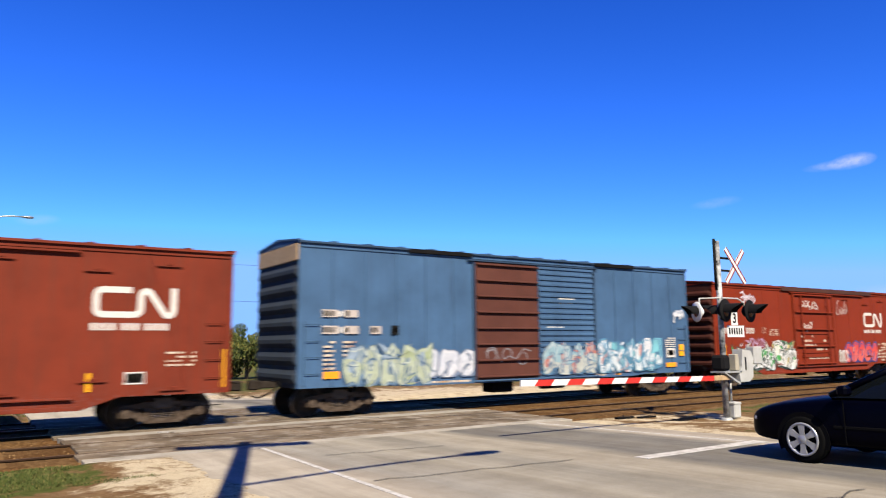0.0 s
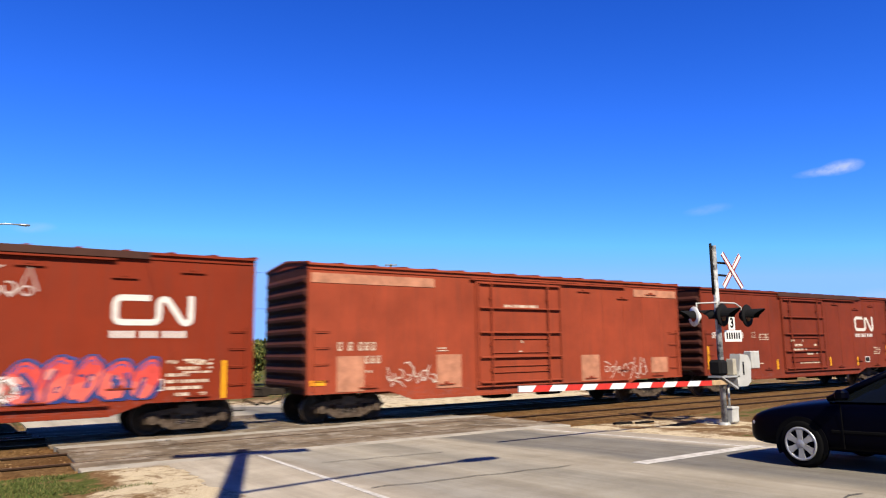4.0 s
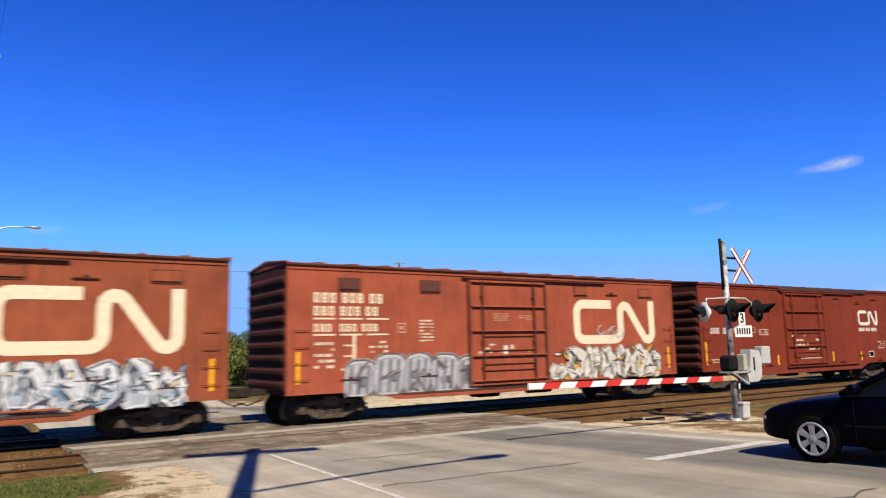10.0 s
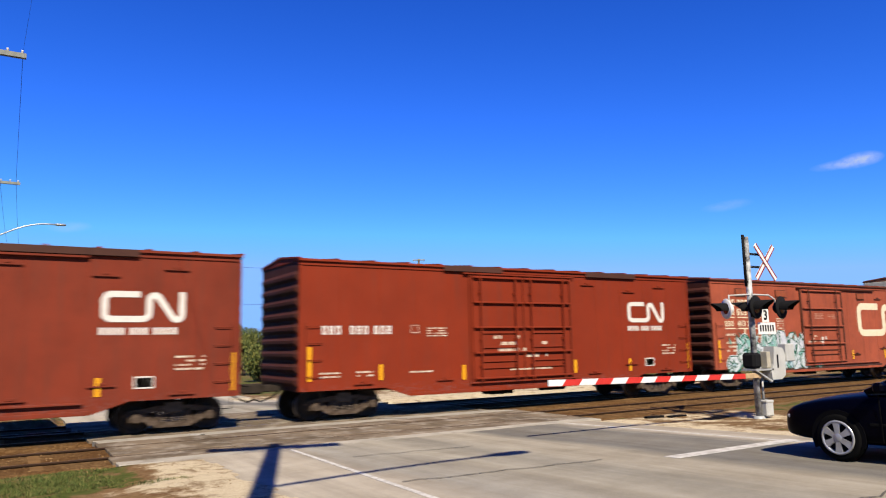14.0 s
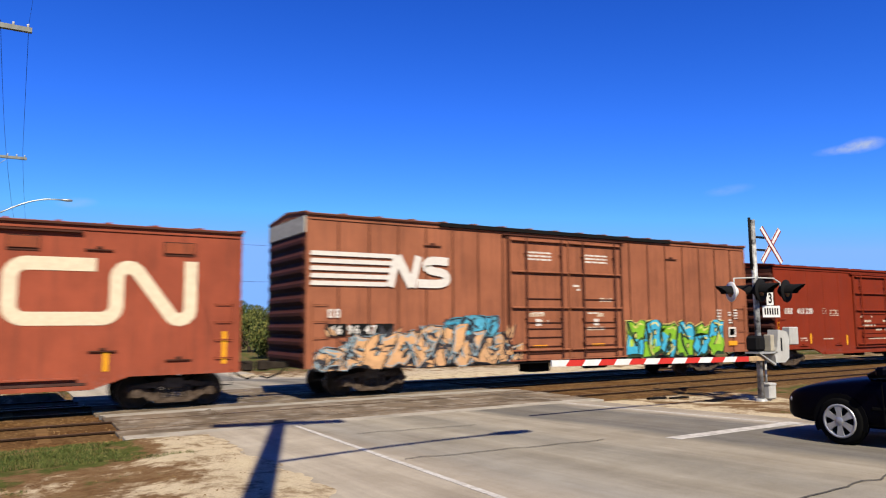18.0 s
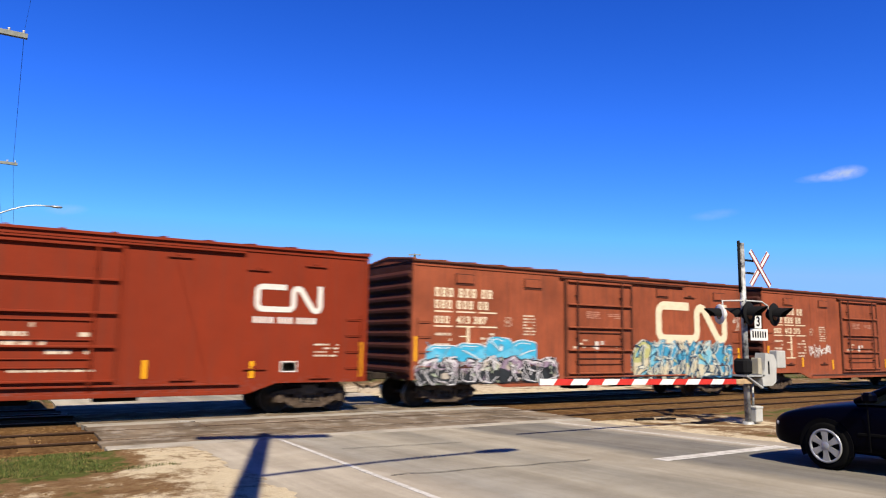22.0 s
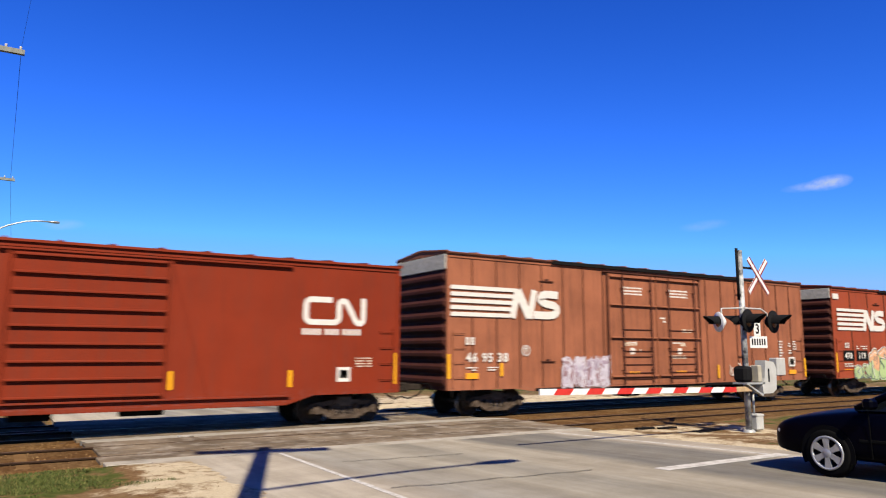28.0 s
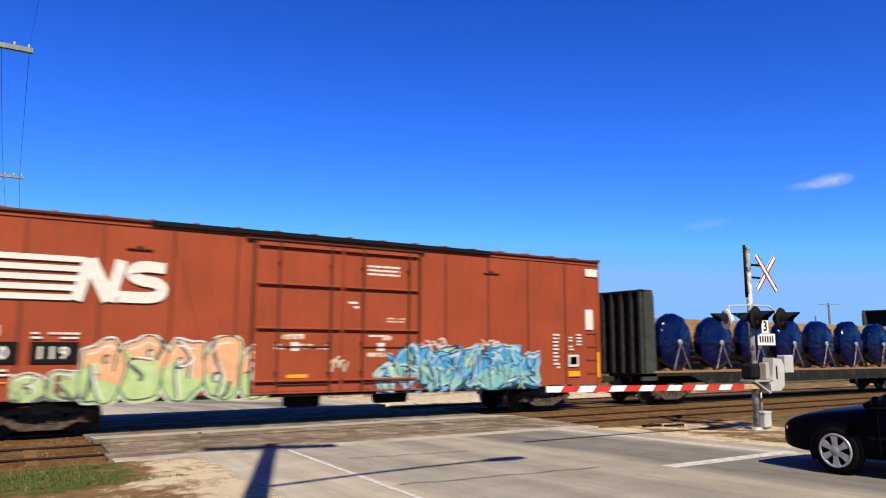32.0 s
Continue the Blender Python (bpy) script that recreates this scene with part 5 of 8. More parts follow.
SPECS = [
    dict(CN_DIM, u=-17.5, paint="dred", label="dark red boxcar with a white ribbon mark", refl=SMALL_R, art=cn_small() + [("patch", 8.7, 9.4, 0.95, 1.15, "orange_p")]),
    dict(CN_DIM, u=0.0, L=16.6, ze=4.78, zb=0.76, belly=0.06, paint="blue", seam="blue_seam", end="end_blue", brackets=[], tan_top="tan", door=(6.0, 11.3), doors=2, door_paint=["door_brown", "blue"], door_ribs=(7, 19), panels=16, post=(0.03, 0.05), eave_strip=[(3.5, 5.9), (11.4, 13.5)], end_ribs=7,
         label="faded blue boxcar with a brown door and pale graffiti", refl=[],
         art=[("bars", [(0.69, 1.19, 2.71, 2.92), (1.38, 1.81, 2.71, 2.92), (0.7, 1.21, 2.24, 2.47), (1.37, 1.83, 2.24, 2.47), (2.21, 2.57, 2.24, 2.47)], "faded_patch"), ("patch", 2.91, 3.16, 2.22, 2.49, "black"), ("patch", 2.98, 3.09, 2.3, 2.41, "faded_patch"), ("words", 0.72, 2.74, 0.15, (3, 3), "white"), ("words", 0.72, 2.28, 0.15, (3, 3), "white"),
              ("words", 2.24, 2.28, 0.15, (2,), "white"), ("stencil", 0.75, 1.1, 1.25, 2.1, 7, "old_white", 61, 0.8), ("stencil", 1.35, 1.75, 1.25, 2.1, 7, "old_white", 62, 0.8), ("patch", 0.75, 1.25, 1.0, 1.2, "orange_p"),
              ("stencil", 9.6, 10.3, 3.3, 3.6, 4, "white", 63, 0.95), ("stencil", 9.0, 9.8, 2.45, 2.55, 1, "white", 64, 1), ("stencil", 3.5, 12.8, 0.76, 0.88, 1, "old_white", 66, 0.55), ("stencil", 3.6, 12.6, 0.77, 0.86, 1, "orange_p", 67, 0.12),
              ("graf", 1.35, 4.35, 0.74, 2.0, dict(fills=[(0.36, 0.42, 0.25), (0.42, 0.47, 0.34), (0.3, 0.38, 0.46)], line=(0.1, 0.16, 0.24), seed=11, letters=5, style="wild", glint=(0.5, 0.55, 0.48), edge=0.0473, fringe=0.03, busy=0.7, label="pale green spray-painted lettering")),
              ("graf", 3.9, 5.95, 0.92, 1.85, dict(fills=[(0.55, 0.57, 0.62), (0.6, 0.61, 0.65)], line=(0.14, 0.18, 0.26), seed=42, letters=3, glint=(0.66, 0.67, 0.68), edge=0.0473, fringe=0.03, busy=0.7, label="white spray-painted bubbles")),
              ("graf", 8.75, 11.3, 0.85, 2.0, dict(fills=[(0.3, 0.45, 0.5), (0.5, 0.52, 0.46), (0.5, 0.2, 0.16)], line=(0.08, 0.16, 0.26), seed=12, letters=4, style="wild", glint=(0.55, 0.57, 0.55), edge=0.0405, fringe=0.03, over_door=True, label="faint teal and white spray-painted lettering")),
              ("graf", 11.4, 14.9, 0.85, 2.1, dict(fills=[(0.66, 0.68, 0.7), (0.6, 0.66, 0.68), (0.58, 0.3, 0.26), (0.2, 0.5, 0.56)], line=(0.08, 0.2, 0.3), seed=43, letters=5, style="wild", glint=(0.66, 0.68, 0.7), edge=0.0607, label="white, cyan and pink spray-painted lettering")),
              ("tag", 6.3, 8.2, 1.3, 1.8, (0.3, 0.3, 0.33), 5, 3, 0.03), ("tag", 15.7, 16.3, 2.7, 3.3, (0.75, 0.77, 0.8), 6, 4, 0.07), ("stencil", 15.15, 15.75, 1.75, 2.15, 5, "white", 65, 0.9), ("patch", 15.2, 15.7, 1.35, 1.7, "white"), ("patch", 15.27, 15.63, 1.42, 1.63, "black"),
              ("patch", 15.95, 16.25, 1.4, 1.85, "yellow"), ("patch", 15.15, 15.75, 0.98, 1.15, "orange_p")]),
    dict(CN_DIM, u=18.3, L=15.85, ze=4.36, paint="red", door=(6.0, 9.3), label="red boxcar with a white ribbon mark and graffiti", refl=[(0.67, 0.95, 1.84), (2.9, 0.98, 1.47), (5.33, 0.94, 1.45), (7.54, 0.95, 1.49), (10.2, 0.9, 1.44), (12.87, 0.95, 1.39), (15.1, 0.8, 1.75)],
         eave_strip=[(5.0, 13.2)],
         art=cn_small() + [("tag", 1.95, 3.0, 3.6, 4.1, (0.7, 0.66, 0.72), 71, 3, 0.06), ("tag", 6.6, 8.0, 3.35, 3.85, (0.6, 0.52, 0.46), 72, 5, 0.05), ("tag", 6.6, 7.4, 2.35, 2.9, (0.6, 0.52, 0.46), 73, 3, 0.05), ("tag", 9.75, 10.8, 2.9, 4.0, (0.55, 0.45, 0.4), 74, 3, 0.04),
              ("tag", 2.1, 3.5, 1.6, 2.15, (0.5, 0.34, 0.5), 75, 4, 0.05), ("graf", 0.6, 6.05, 0.66, 2.0, dict(fills=[(0.74, 0.7, 0.6), (0.7, 0.7, 0.66), (0.08, 0.4, 0.1), (0.62, 0.5, 0.2)], line=(0.05, 0.07, 0.06), seed=13, letters=6, style="wild", glint=(0.74, 0.74, 0.72), humps=(0.4, 0.55, 0.68, 0.78, 1.0, 0.72), slant=-0.12, edge=0.0675, label="white spray-painted lettering with green and yellow")),
              ("graf", 9.75, 10.6, 0.85, 1.5, dict(fills=[(0.5, 0.44, 0.38), (0.6, 0.56, 0.5)], line=(0.2, 0.1, 0.08), seed=44, letters=2, style="wild", label="pale spray-painted flourish", edge=0.0405)),
              ("graf", 10.3, 13.55, 0.85, 1.95, dict(fills=[(0.62, 0.07, 0.055), (0.68, 0.13, 0.1), (0.7, 0.26, 0.22)], line=(0.05, 0.05, 0.14), under=(0.03, 0.05, 0.2), seed=14, letters=5, slant=0.3, glint=(0.05, 0.08, 0.28), fringe=0.08, edge=0.055, busy=0.4, label="red and blue spray-painted lettering")), ("stencil", 13.7, 14.7, 0.9, 1.85, 6, "old_white", 76, 0.8)]),
    dict(CN_DIM, u=35.66, L=15.85, ze=4.36, paint="orange", door=(5.85, 9.4), label="faded orange-red boxcar with pale primer patches", panels=15,
         art=[("patch", 0.05, 4.2, 3.86, 4.14, "patch"), ("patch", 13.3, 15.8, 3.86, 4.14, "patch"), ("patch", 0.9, 1.76, 0.8, 1.8, "patch"), ("patch", 4.26, 5.18, 0.78, 1.8, "patch"), ("patch", 10.4, 11.3, 0.78, 1.7, "patch"), ("patch", 14.1, 15.05, 0.98, 1.56, "patch"),
              ("words", 0.92, 1.95, 0.24, (1, 1, 3), "old_white"), ("words", 0.92, 1.58, 0.22, (4, 3), "old_white"), ("patch", 0.1, 0.55, 1.0, 1.15, "orange_p"), ("tag", 2.5, 4.25, 0.75, 1.6, (0.6, 0.5, 0.42), 81, 6, 0.035), ("tag", 11.5, 13.8, 0.75, 1.6, (0.6, 0.5, 0.42), 82, 7, 0.03),
              ("stencil", 6.9, 8.4, 3.3, 3.5, 1, "old_white", 83, 0.95), ("stencil", 0.9, 2.0, 1.05, 1.45, 3, "old_white", 84, 0.6), ("stencil", 7.2, 7.7, 1.8, 2.3, 3, "old_white", 85, 0.6), ("stencil", 4.3, 4.7, 1.9, 2.05, 2, "old_white", 86, 0.9)]),
    dict(CN_DIM, u=53.0, L=15.8, paint="dred", door=(5.9, 9.3), label="dark red boxcar with a white ribbon mark", refl=SMALL_R, eave_strip=[(5.6, 13.0)], art=cn_small()),
    dict(CN_DIM, u=70.28, L=15.8, paint="brown", brackets=BROWN_B, label="weathered brown boxcar with a large cream mark and silver graffiti", refl=BIG_R,
         art=cn_big() + HOOD + [("graf", 9.5, 14.8, 0.68, 1.86, dict(fills=[(0.55, 0.58, 0.62), (0.4, 0.45, 0.5), (0.2, 0.3, 0.4), (0.6, 0.5, 0.34)], line=(0.05, 0.06, 0.09), seed=15, letters=7, style="wild", glint=(0.7, 0.7, 0.68), edge=0.0675, humps=(0.6, 1.0, 0.9, 1.0, 0.95, 1.0, 0.7), label="silver and slate spray-painted lettering"))]),
    dict(CN_DIM, u=87.64, L=15.8, paint="red_brown", brackets=BROWN_B, label="weathered brown boxcar with a large cream mark and grey graffiti", refl=BIG_R,
         art=cn_big() + VENTS + [("graf", 1.7, 6.5, 0.64, 1.82, dict(fills=[(0.5, 0.5, 0.52), (0.44, 0.44, 0.46), (0.22, 0.22, 0.24)], line=(0.1, 0.09, 0.1), seed=16, letters=5, style="arch", glint=(0.3, 0.26, 0.25), fringe=0.09, edge=0.0675, humps=(0.85, 1.0, 1.0, 0.95, 0.9), label="grey and white striped spray-painted bubbles")),
              ("graf", 9.3, 14.9, 0.72, 1.95, dict(fills=[(0.62, 0.58, 0.5), (0.66, 0.64, 0.58), (0.6, 0.34, 0.04), (0.4, 0.4, 0.36)], line=(0.06, 0.055, 0.05), glint=(0.68, 0.65, 0.58), seed=17, letters=7, style="wild", edge=0.054, fringe=0.05, humps=(0.45, 0.95, 1.0, 0.9, 1.0, 0.95, 0.9), label="cream and black spray-painted lettering with yellow")), ("tag", 11.6, 13.0, 2.1, 2.7, (0.4, 0.45, 0.45), 87, 3, 0.04)]),
    dict(CN_DIM, u=105.05, paint="dred", label="dark red boxcar with a white ribbon mark and yellow reflectors", refl=SMALL_R, eave_strip=[(5.6, 13.2)], art=cn_small()),
    dict(CN_DIM, u=122.3, paint="red", door=(5.6, 9.6), doors=2, label="red boxcar with a white ribbon mark and yellow reflectors", refl=SMALL_R, eave_strip=[(4.6, 6.8), (10.4, 12.8)], art=cn_small()),
    dict(CN_DIM, u=139.35, L=15.8, paint="red_brown", brackets=BROWN_B, label="weathered brown boxcar with a large cream mark and teal graffiti", refl=BIG_R,
         art=cn_big("413 226") + HOOD + [("graf", 0.7, 7.35, 0.64, 2.3, dict(fills=[(0.55, 0.57, 0.62), (0.53, 0.59, 0.6), (0.24, 0.47, 0.42), (0.42, 0.56, 0.63)], line=(0.01, 0.1, 0.055), seed=18, letters=8, style="wild", glint=(0.62, 0.66, 0.68), edge=0.0675, slant=-0.1, humps=(0.35, 0.9, 0.72, 0.95, 1.0, 0.72, 0.95, 0.6), label="pale grey and mint spray-painted lettering"))]),
    dict(NS_DIM, u=156.9, paint="nsbrown", tan_top="fascia", label="tall faded brown boxcar with white stripes, peach and lime graffiti",
         art=[("stripes", 0.1, 4.62, 3.03, 3.96, "white"), ("words", 0.64, 2.14, 0.24, (2,), "white"), ("patch", 0.58, 1.2, 1.63, 1.97, "black"), ("patch", 1.3, 1.95, 1.63, 1.97, "black"), ("patch", 2.05, 2.66, 1.63, 1.97, "black"), ("text", "46 96 47", 0.33, 0.68, 1.69, "white", 1.22),
              ("graf", 0.2, 7.3, 0.68, 1.95, dict(fills=[(0.7, 0.4, 0.19), (0.62, 0.36, 0.18), (0.68, 0.42, 0.22), (0.05, 0.05, 0.06)], line=(0.03, 0.03, 0.035), under=(0.04, 0.035, 0.035), seed=19, letters=9, style="wild", edge=0.06, glint=(0.3, 0.42, 0.48), fringe=0.06, slant=0.5, split=0.7, humps=(0.45, 0.75, 0.8, 0.85, 1.0, 1.0, 0.85, 0.7, 0.5), label="peach spray-painted lettering with blue edges")),
              ("graf", 4.3, 6.4, 1.5, 2.22, dict(fills=[(0.06, 0.38, 0.58), (0.1, 0.44, 0.62), (0.06, 0.06, 0.07)], line=INK, seed=39, letters=3, style="wild", slant=0.4, glint=(0.1, 0.3, 0.4), edge=0.0675, label="blue spray-painted peaks")),
              ("graf", 11.95, 17.3, 0.66, 2.05, dict(fills=[(0.24, 0.5, 0.03), (0.06, 0.42, 0.62), (0.42, 0.62, 0.08)], line=(0.02, 0.04, 0.02), seed=20, letters=6, style="mixed", glint=(0.7, 0.62, 0.2), fringe=0.09, edge=0.081, label="lime green and cyan spray-painted lettering"))] + NS_DOOR),
    dict(CN_DIM, u=177.65, paint="red", label="bright red boxcar with a white ribbon mark", refl=[(0.2, 1.04, 1.95)] + SMALL_R[1:], art=cn_small("413 230")),
    dict(CN_DIM, u=194.8, paint="brown", brackets=BROWN_B, label="weathered brown boxcar with a large cream mark and blue graffiti", refl=[(0.12, 1.31, 2.05), (3.35, 1.15, 1.6), (5.52, 0.85, 1.36), (7.1, 1.33, 1.76), (9.65, 1.01, 1.47), (11.98, 0.91, 1.35), (15.4, 1.0, 1.8)],
         art=cn_big("413 387") + HOOD + [("graf", 0.1, 5.7, 0.6, 1.5, dict(fills=[(0.3, 0.22, 0.3), (0.03, 0.035, 0.04), (0.5, 0.44, 0.36), (0.42, 0.48, 0.34)], line=(0.02, 0.02, 0.022), seed=21, letters=7, style="wild", glint=(0.62, 0.6, 0.62), under=(0.02, 0.022, 0.024), edge=0.0675, split=0.45, label="purple, white and black spray-painted lettering")),
              ("graf", 0.5, 4.75, 1.28, 2.08, dict(fills=[(0.05, 0.38, 0.6), (0.12, 0.46, 0.66)], line=(0.14, 0.3, 0.4), seed=22, letters=4, slant=0.1, glint=(0.66, 0.7, 0.72), fringe=0.06, edge=0.0405, humps=(0.62, 0.7, 1.0, 0.85), busy=0.5, label="bright blue spray-painted mounds")),
              ("graf", 8.6, 14.95, 0.62, 2.1, dict(fills=[(0.06, 0.32, 0.52), (0.58, 0.52, 0.36), (0.2, 0.5, 0.62), (0.05, 0.2, 0.4), (0.5, 0.5, 0.2)], line=(0.015, 0.05, 0.1), seed=23, letters=9, style="wild", slant=0.4, glint=(0.62, 0.62, 0.52), edge=0.0675, split=0.62, humps=(0.6, 0.9, 1.0, 0.95, 1.0, 1.0, 0.95, 1.0, 0.9), label="blue and cream spray-painted lettering")), ("tag", 15.1, 15.5, 2.4, 3.2, (0.55, 0.45, 0.38), 88, 3, 0.04)]),
    dict(CN_DIM, u=211.9, paint="brown", brackets=BROWN_B, label="weathered brown boxcar with a large cream mark and a white tag", refl=BIG_R,
         art=cn_big("413 273") + HOOD + [("tag", 3.3, 5.0, 1.42, 2.02, (0.72, 0.68, 0.64), 89, 7, 0.05), ("patch", 14.2, 14.8, 1.35, 1.65, "white"), ("patch", 14.25, 14.75, 1.4, 1.6, "black"), ("stencil", 13.2, 13.85, 1.0, 1.65, 6, "white", 90, 0.85)]),
    dict(CN_DIM, u=228.85, L=16.7, ze=4.37, belly=0.24, paint="red", seam="red", brackets=[], door=(6.85, 10.2), door_ribs=8, label="clean bright red boxcar with a white ribbon mark", refl=[(0.1, 1.1, 1.99), (3.47, 1.01, 1.46), (6.32, 0.97, 1.45), (10.36, 0.99, 1.44), (13.4, 0.99, 1.43), (16.55, 1.01, 1.9)],
         art=[("mark", 13.72, 15.6, 2.65, 3.43, "white"), ("words", 13.7, 2.38, 0.17, (4, 3, 4), "white"), ("words", 1.2, 2.27, 0.23, (2,), "white"), ("text", "415011", 0.31, 1.72, 2.27, "white"), ("bars", [(4.14, 4.42, 2.2, 2.23), (4.14, 4.42, 2.43, 2.46), (4.14, 4.17, 2.2, 2.46), (4.39, 4.42, 2.2, 2.46)], "old_white"),
              ("stencil", 5.2, 5.9, 1.85, 2.1, 3, "old_white", 91, 0.9), ("stencil", 1.2, 1.6, 1.1, 1.3, 2, "old_white", 92, 0.9), ("stencil", 2.0, 2.5, 1.1, 1.3, 2, "old_white", 93, 0.9), ("stencil", 4.0, 4.7, 1.28, 1.36, 1, "old_white", 94, 0.9), ("patch", 14.75, 15.15, 1.1, 1.5, "white"), ("patch", 14.82, 15.08, 1.2, 1.42, "black"), ("stencil", 15.3, 15.8, 1.5, 1.8, 4, "old_white", 95, 0.8)]),
    dict(NS_DIM, u=247.2, paint="nsbrown", tan_top="fascia", label="tall faded brown boxcar with white stripes and lilac graffiti", refl=[(0.05, 1.12, 1.86), (2.05, 1.17, 1.58), (12.82, 0.93, 1.45), (18.8, 0.9, 1.7)],
         art=[("stripes", 0.1, 4.55, 3.03, 3.97, "white"), ("words", 0.67, 2.15, 0.23, (2,), "white"), ("text", "46 95 38", 0.38, 0.69, 1.63, "white", 1.2), ("patch", 0.68, 1.15, 1.1, 1.28, "orange_p"), ("stencil", 0.7, 1.1, 1.35, 1.5, 2, "white", 96, 0.9), ("stencil", 1.5, 1.9, 1.35, 1.5, 2, "white", 97, 0.9), ("ring", 3.05, 1.98, 0.155, "white"),
              ("graf", 4.55, 6.85, 0.72, 1.84, dict(fills=[(0.36, 0.27, 0.34), (0.32, 0.2, 0.22), (0.46, 0.4, 0.48)], line=(0.56, 0.52, 0.58), glint=(0.58, 0.54, 0.58), under=(0.3, 0.17, 0.14), edge=0.0607, fringe=0.03, seed=24, letters=4, style="wild", label="lilac and white spray-painted lettering")), ("tag", 13.5, 15.85, 0.85, 1.62, (0.6, 0.52, 0.45), 99, 6, 0.05)] + NS_DOOR),
    dict(NS_DIM, u=268.5, L=19.1, paint="nsred", rung_z=(0.2, 1.2), tan_top="fascia", label="tall tuscan red boxcar with white stripes and pastel graffiti", refl=[(0.1, 1.05, 1.94), (18.95, 0.99, 1.84)], panels=12,
         art=[("stripes", 0.35, 4.68, 3.0, 4.0, "white"), ("words", 0.88, 2.17, 0.24, (2,), "white"), ("patch", 0.7, 1.62, 1.58, 2.05, "black"), ("patch", 1.84, 2.82, 1.58, 2.05, "black"), ("text", "470", 0.38, 0.8, 1.68, "white", 1.15), ("text", "119", 0.38, 1.95, 1.68, "white", 1.25), ("stencil", 1.85, 2.8, 2.12, 2.32, 2, "white", 101, 0.8),
              ("stencil", 0.7, 1.6, 1.3, 1.5, 2, "white", 102, 0.8), ("stencil", 0.7, 1.6, 1.15, 1.2, 1, "yellow", 103, 1),
              ("graf", 1.5, 2.9, 0.72, 1.45, dict(fills=[(0.42, 0.52, 0.24), (0.4, 0.5, 0.24), (0.28, 0.07, 0.04)], line=(0.08, 0.1, 0.1), seed=45, letters=2, glint=(0.68, 0.66, 0.6), fringe=0.06, edge=0.0473, label="light green spray-painted tail")),
              ("graf", 2.85, 7.45, 0.62, 2.25, dict(fills=[(0.7, 0.38, 0.2), (0.42, 0.55, 0.24), (0.44, 0.56, 0.26), (0.72, 0.42, 0.24)], line=(0.07, 0.1, 0.1), seed=25, letters=5, edge=0.0607, glint=(0.72, 0.7, 0.64), under=(0.42, 0.55, 0.28), fringe=0.09, split=0.55, humps=(0.9, 1.0, 0.95, 1.0, 0.85), label="peach and light green spray-painted bubble lettering")),
              ("graf", 10.3, 16.35, 0.66, 2.1, dict(fills=[(0.06, 0.3, 0.56), (0.2, 0.46, 0.42), (0.36, 0.55, 0.36), (0.14, 0.46, 0.66)], line=(0.02, 0.07, 0.14), seed=26, letters=8, style="wild", glint=(0.5, 0.62, 0.66), edge=0.0607, humps=(0.6, 1.0, 0.95, 0.9, 1.0, 0.95, 1.0, 0.8), label="blue and sea-green spray-painted lettering")),
              ("tag", 11.9, 13.0, 1.85, 2.2, (0.66, 0.56, 0.56), 46, 4, 0.04), ("tag", 13.8, 15.0, 1.9, 2.25, (0.66, 0.58, 0.58), 47, 5, 0.04), ("tag", 9.0, 9.5, 1.0, 1.9, (0.55, 0.5, 0.38), 104, 2, 0.05),
              ("patch", 0.12, 0.6, 4.45, 4.7, "white"), ("patch", 18.45, 19.0, 4.45, 4.72, "white"), ("patch", 18.4, 18.75, 2.6, 3.3, "white"), ("stencil", 7.4, 8.9, 1.9, 2.1, 2, "old_white", 105, 0.7)] + NS_DOOR[1:]),
]
CARS = [(boxcar(s), s["u"]) for s in SPECS]


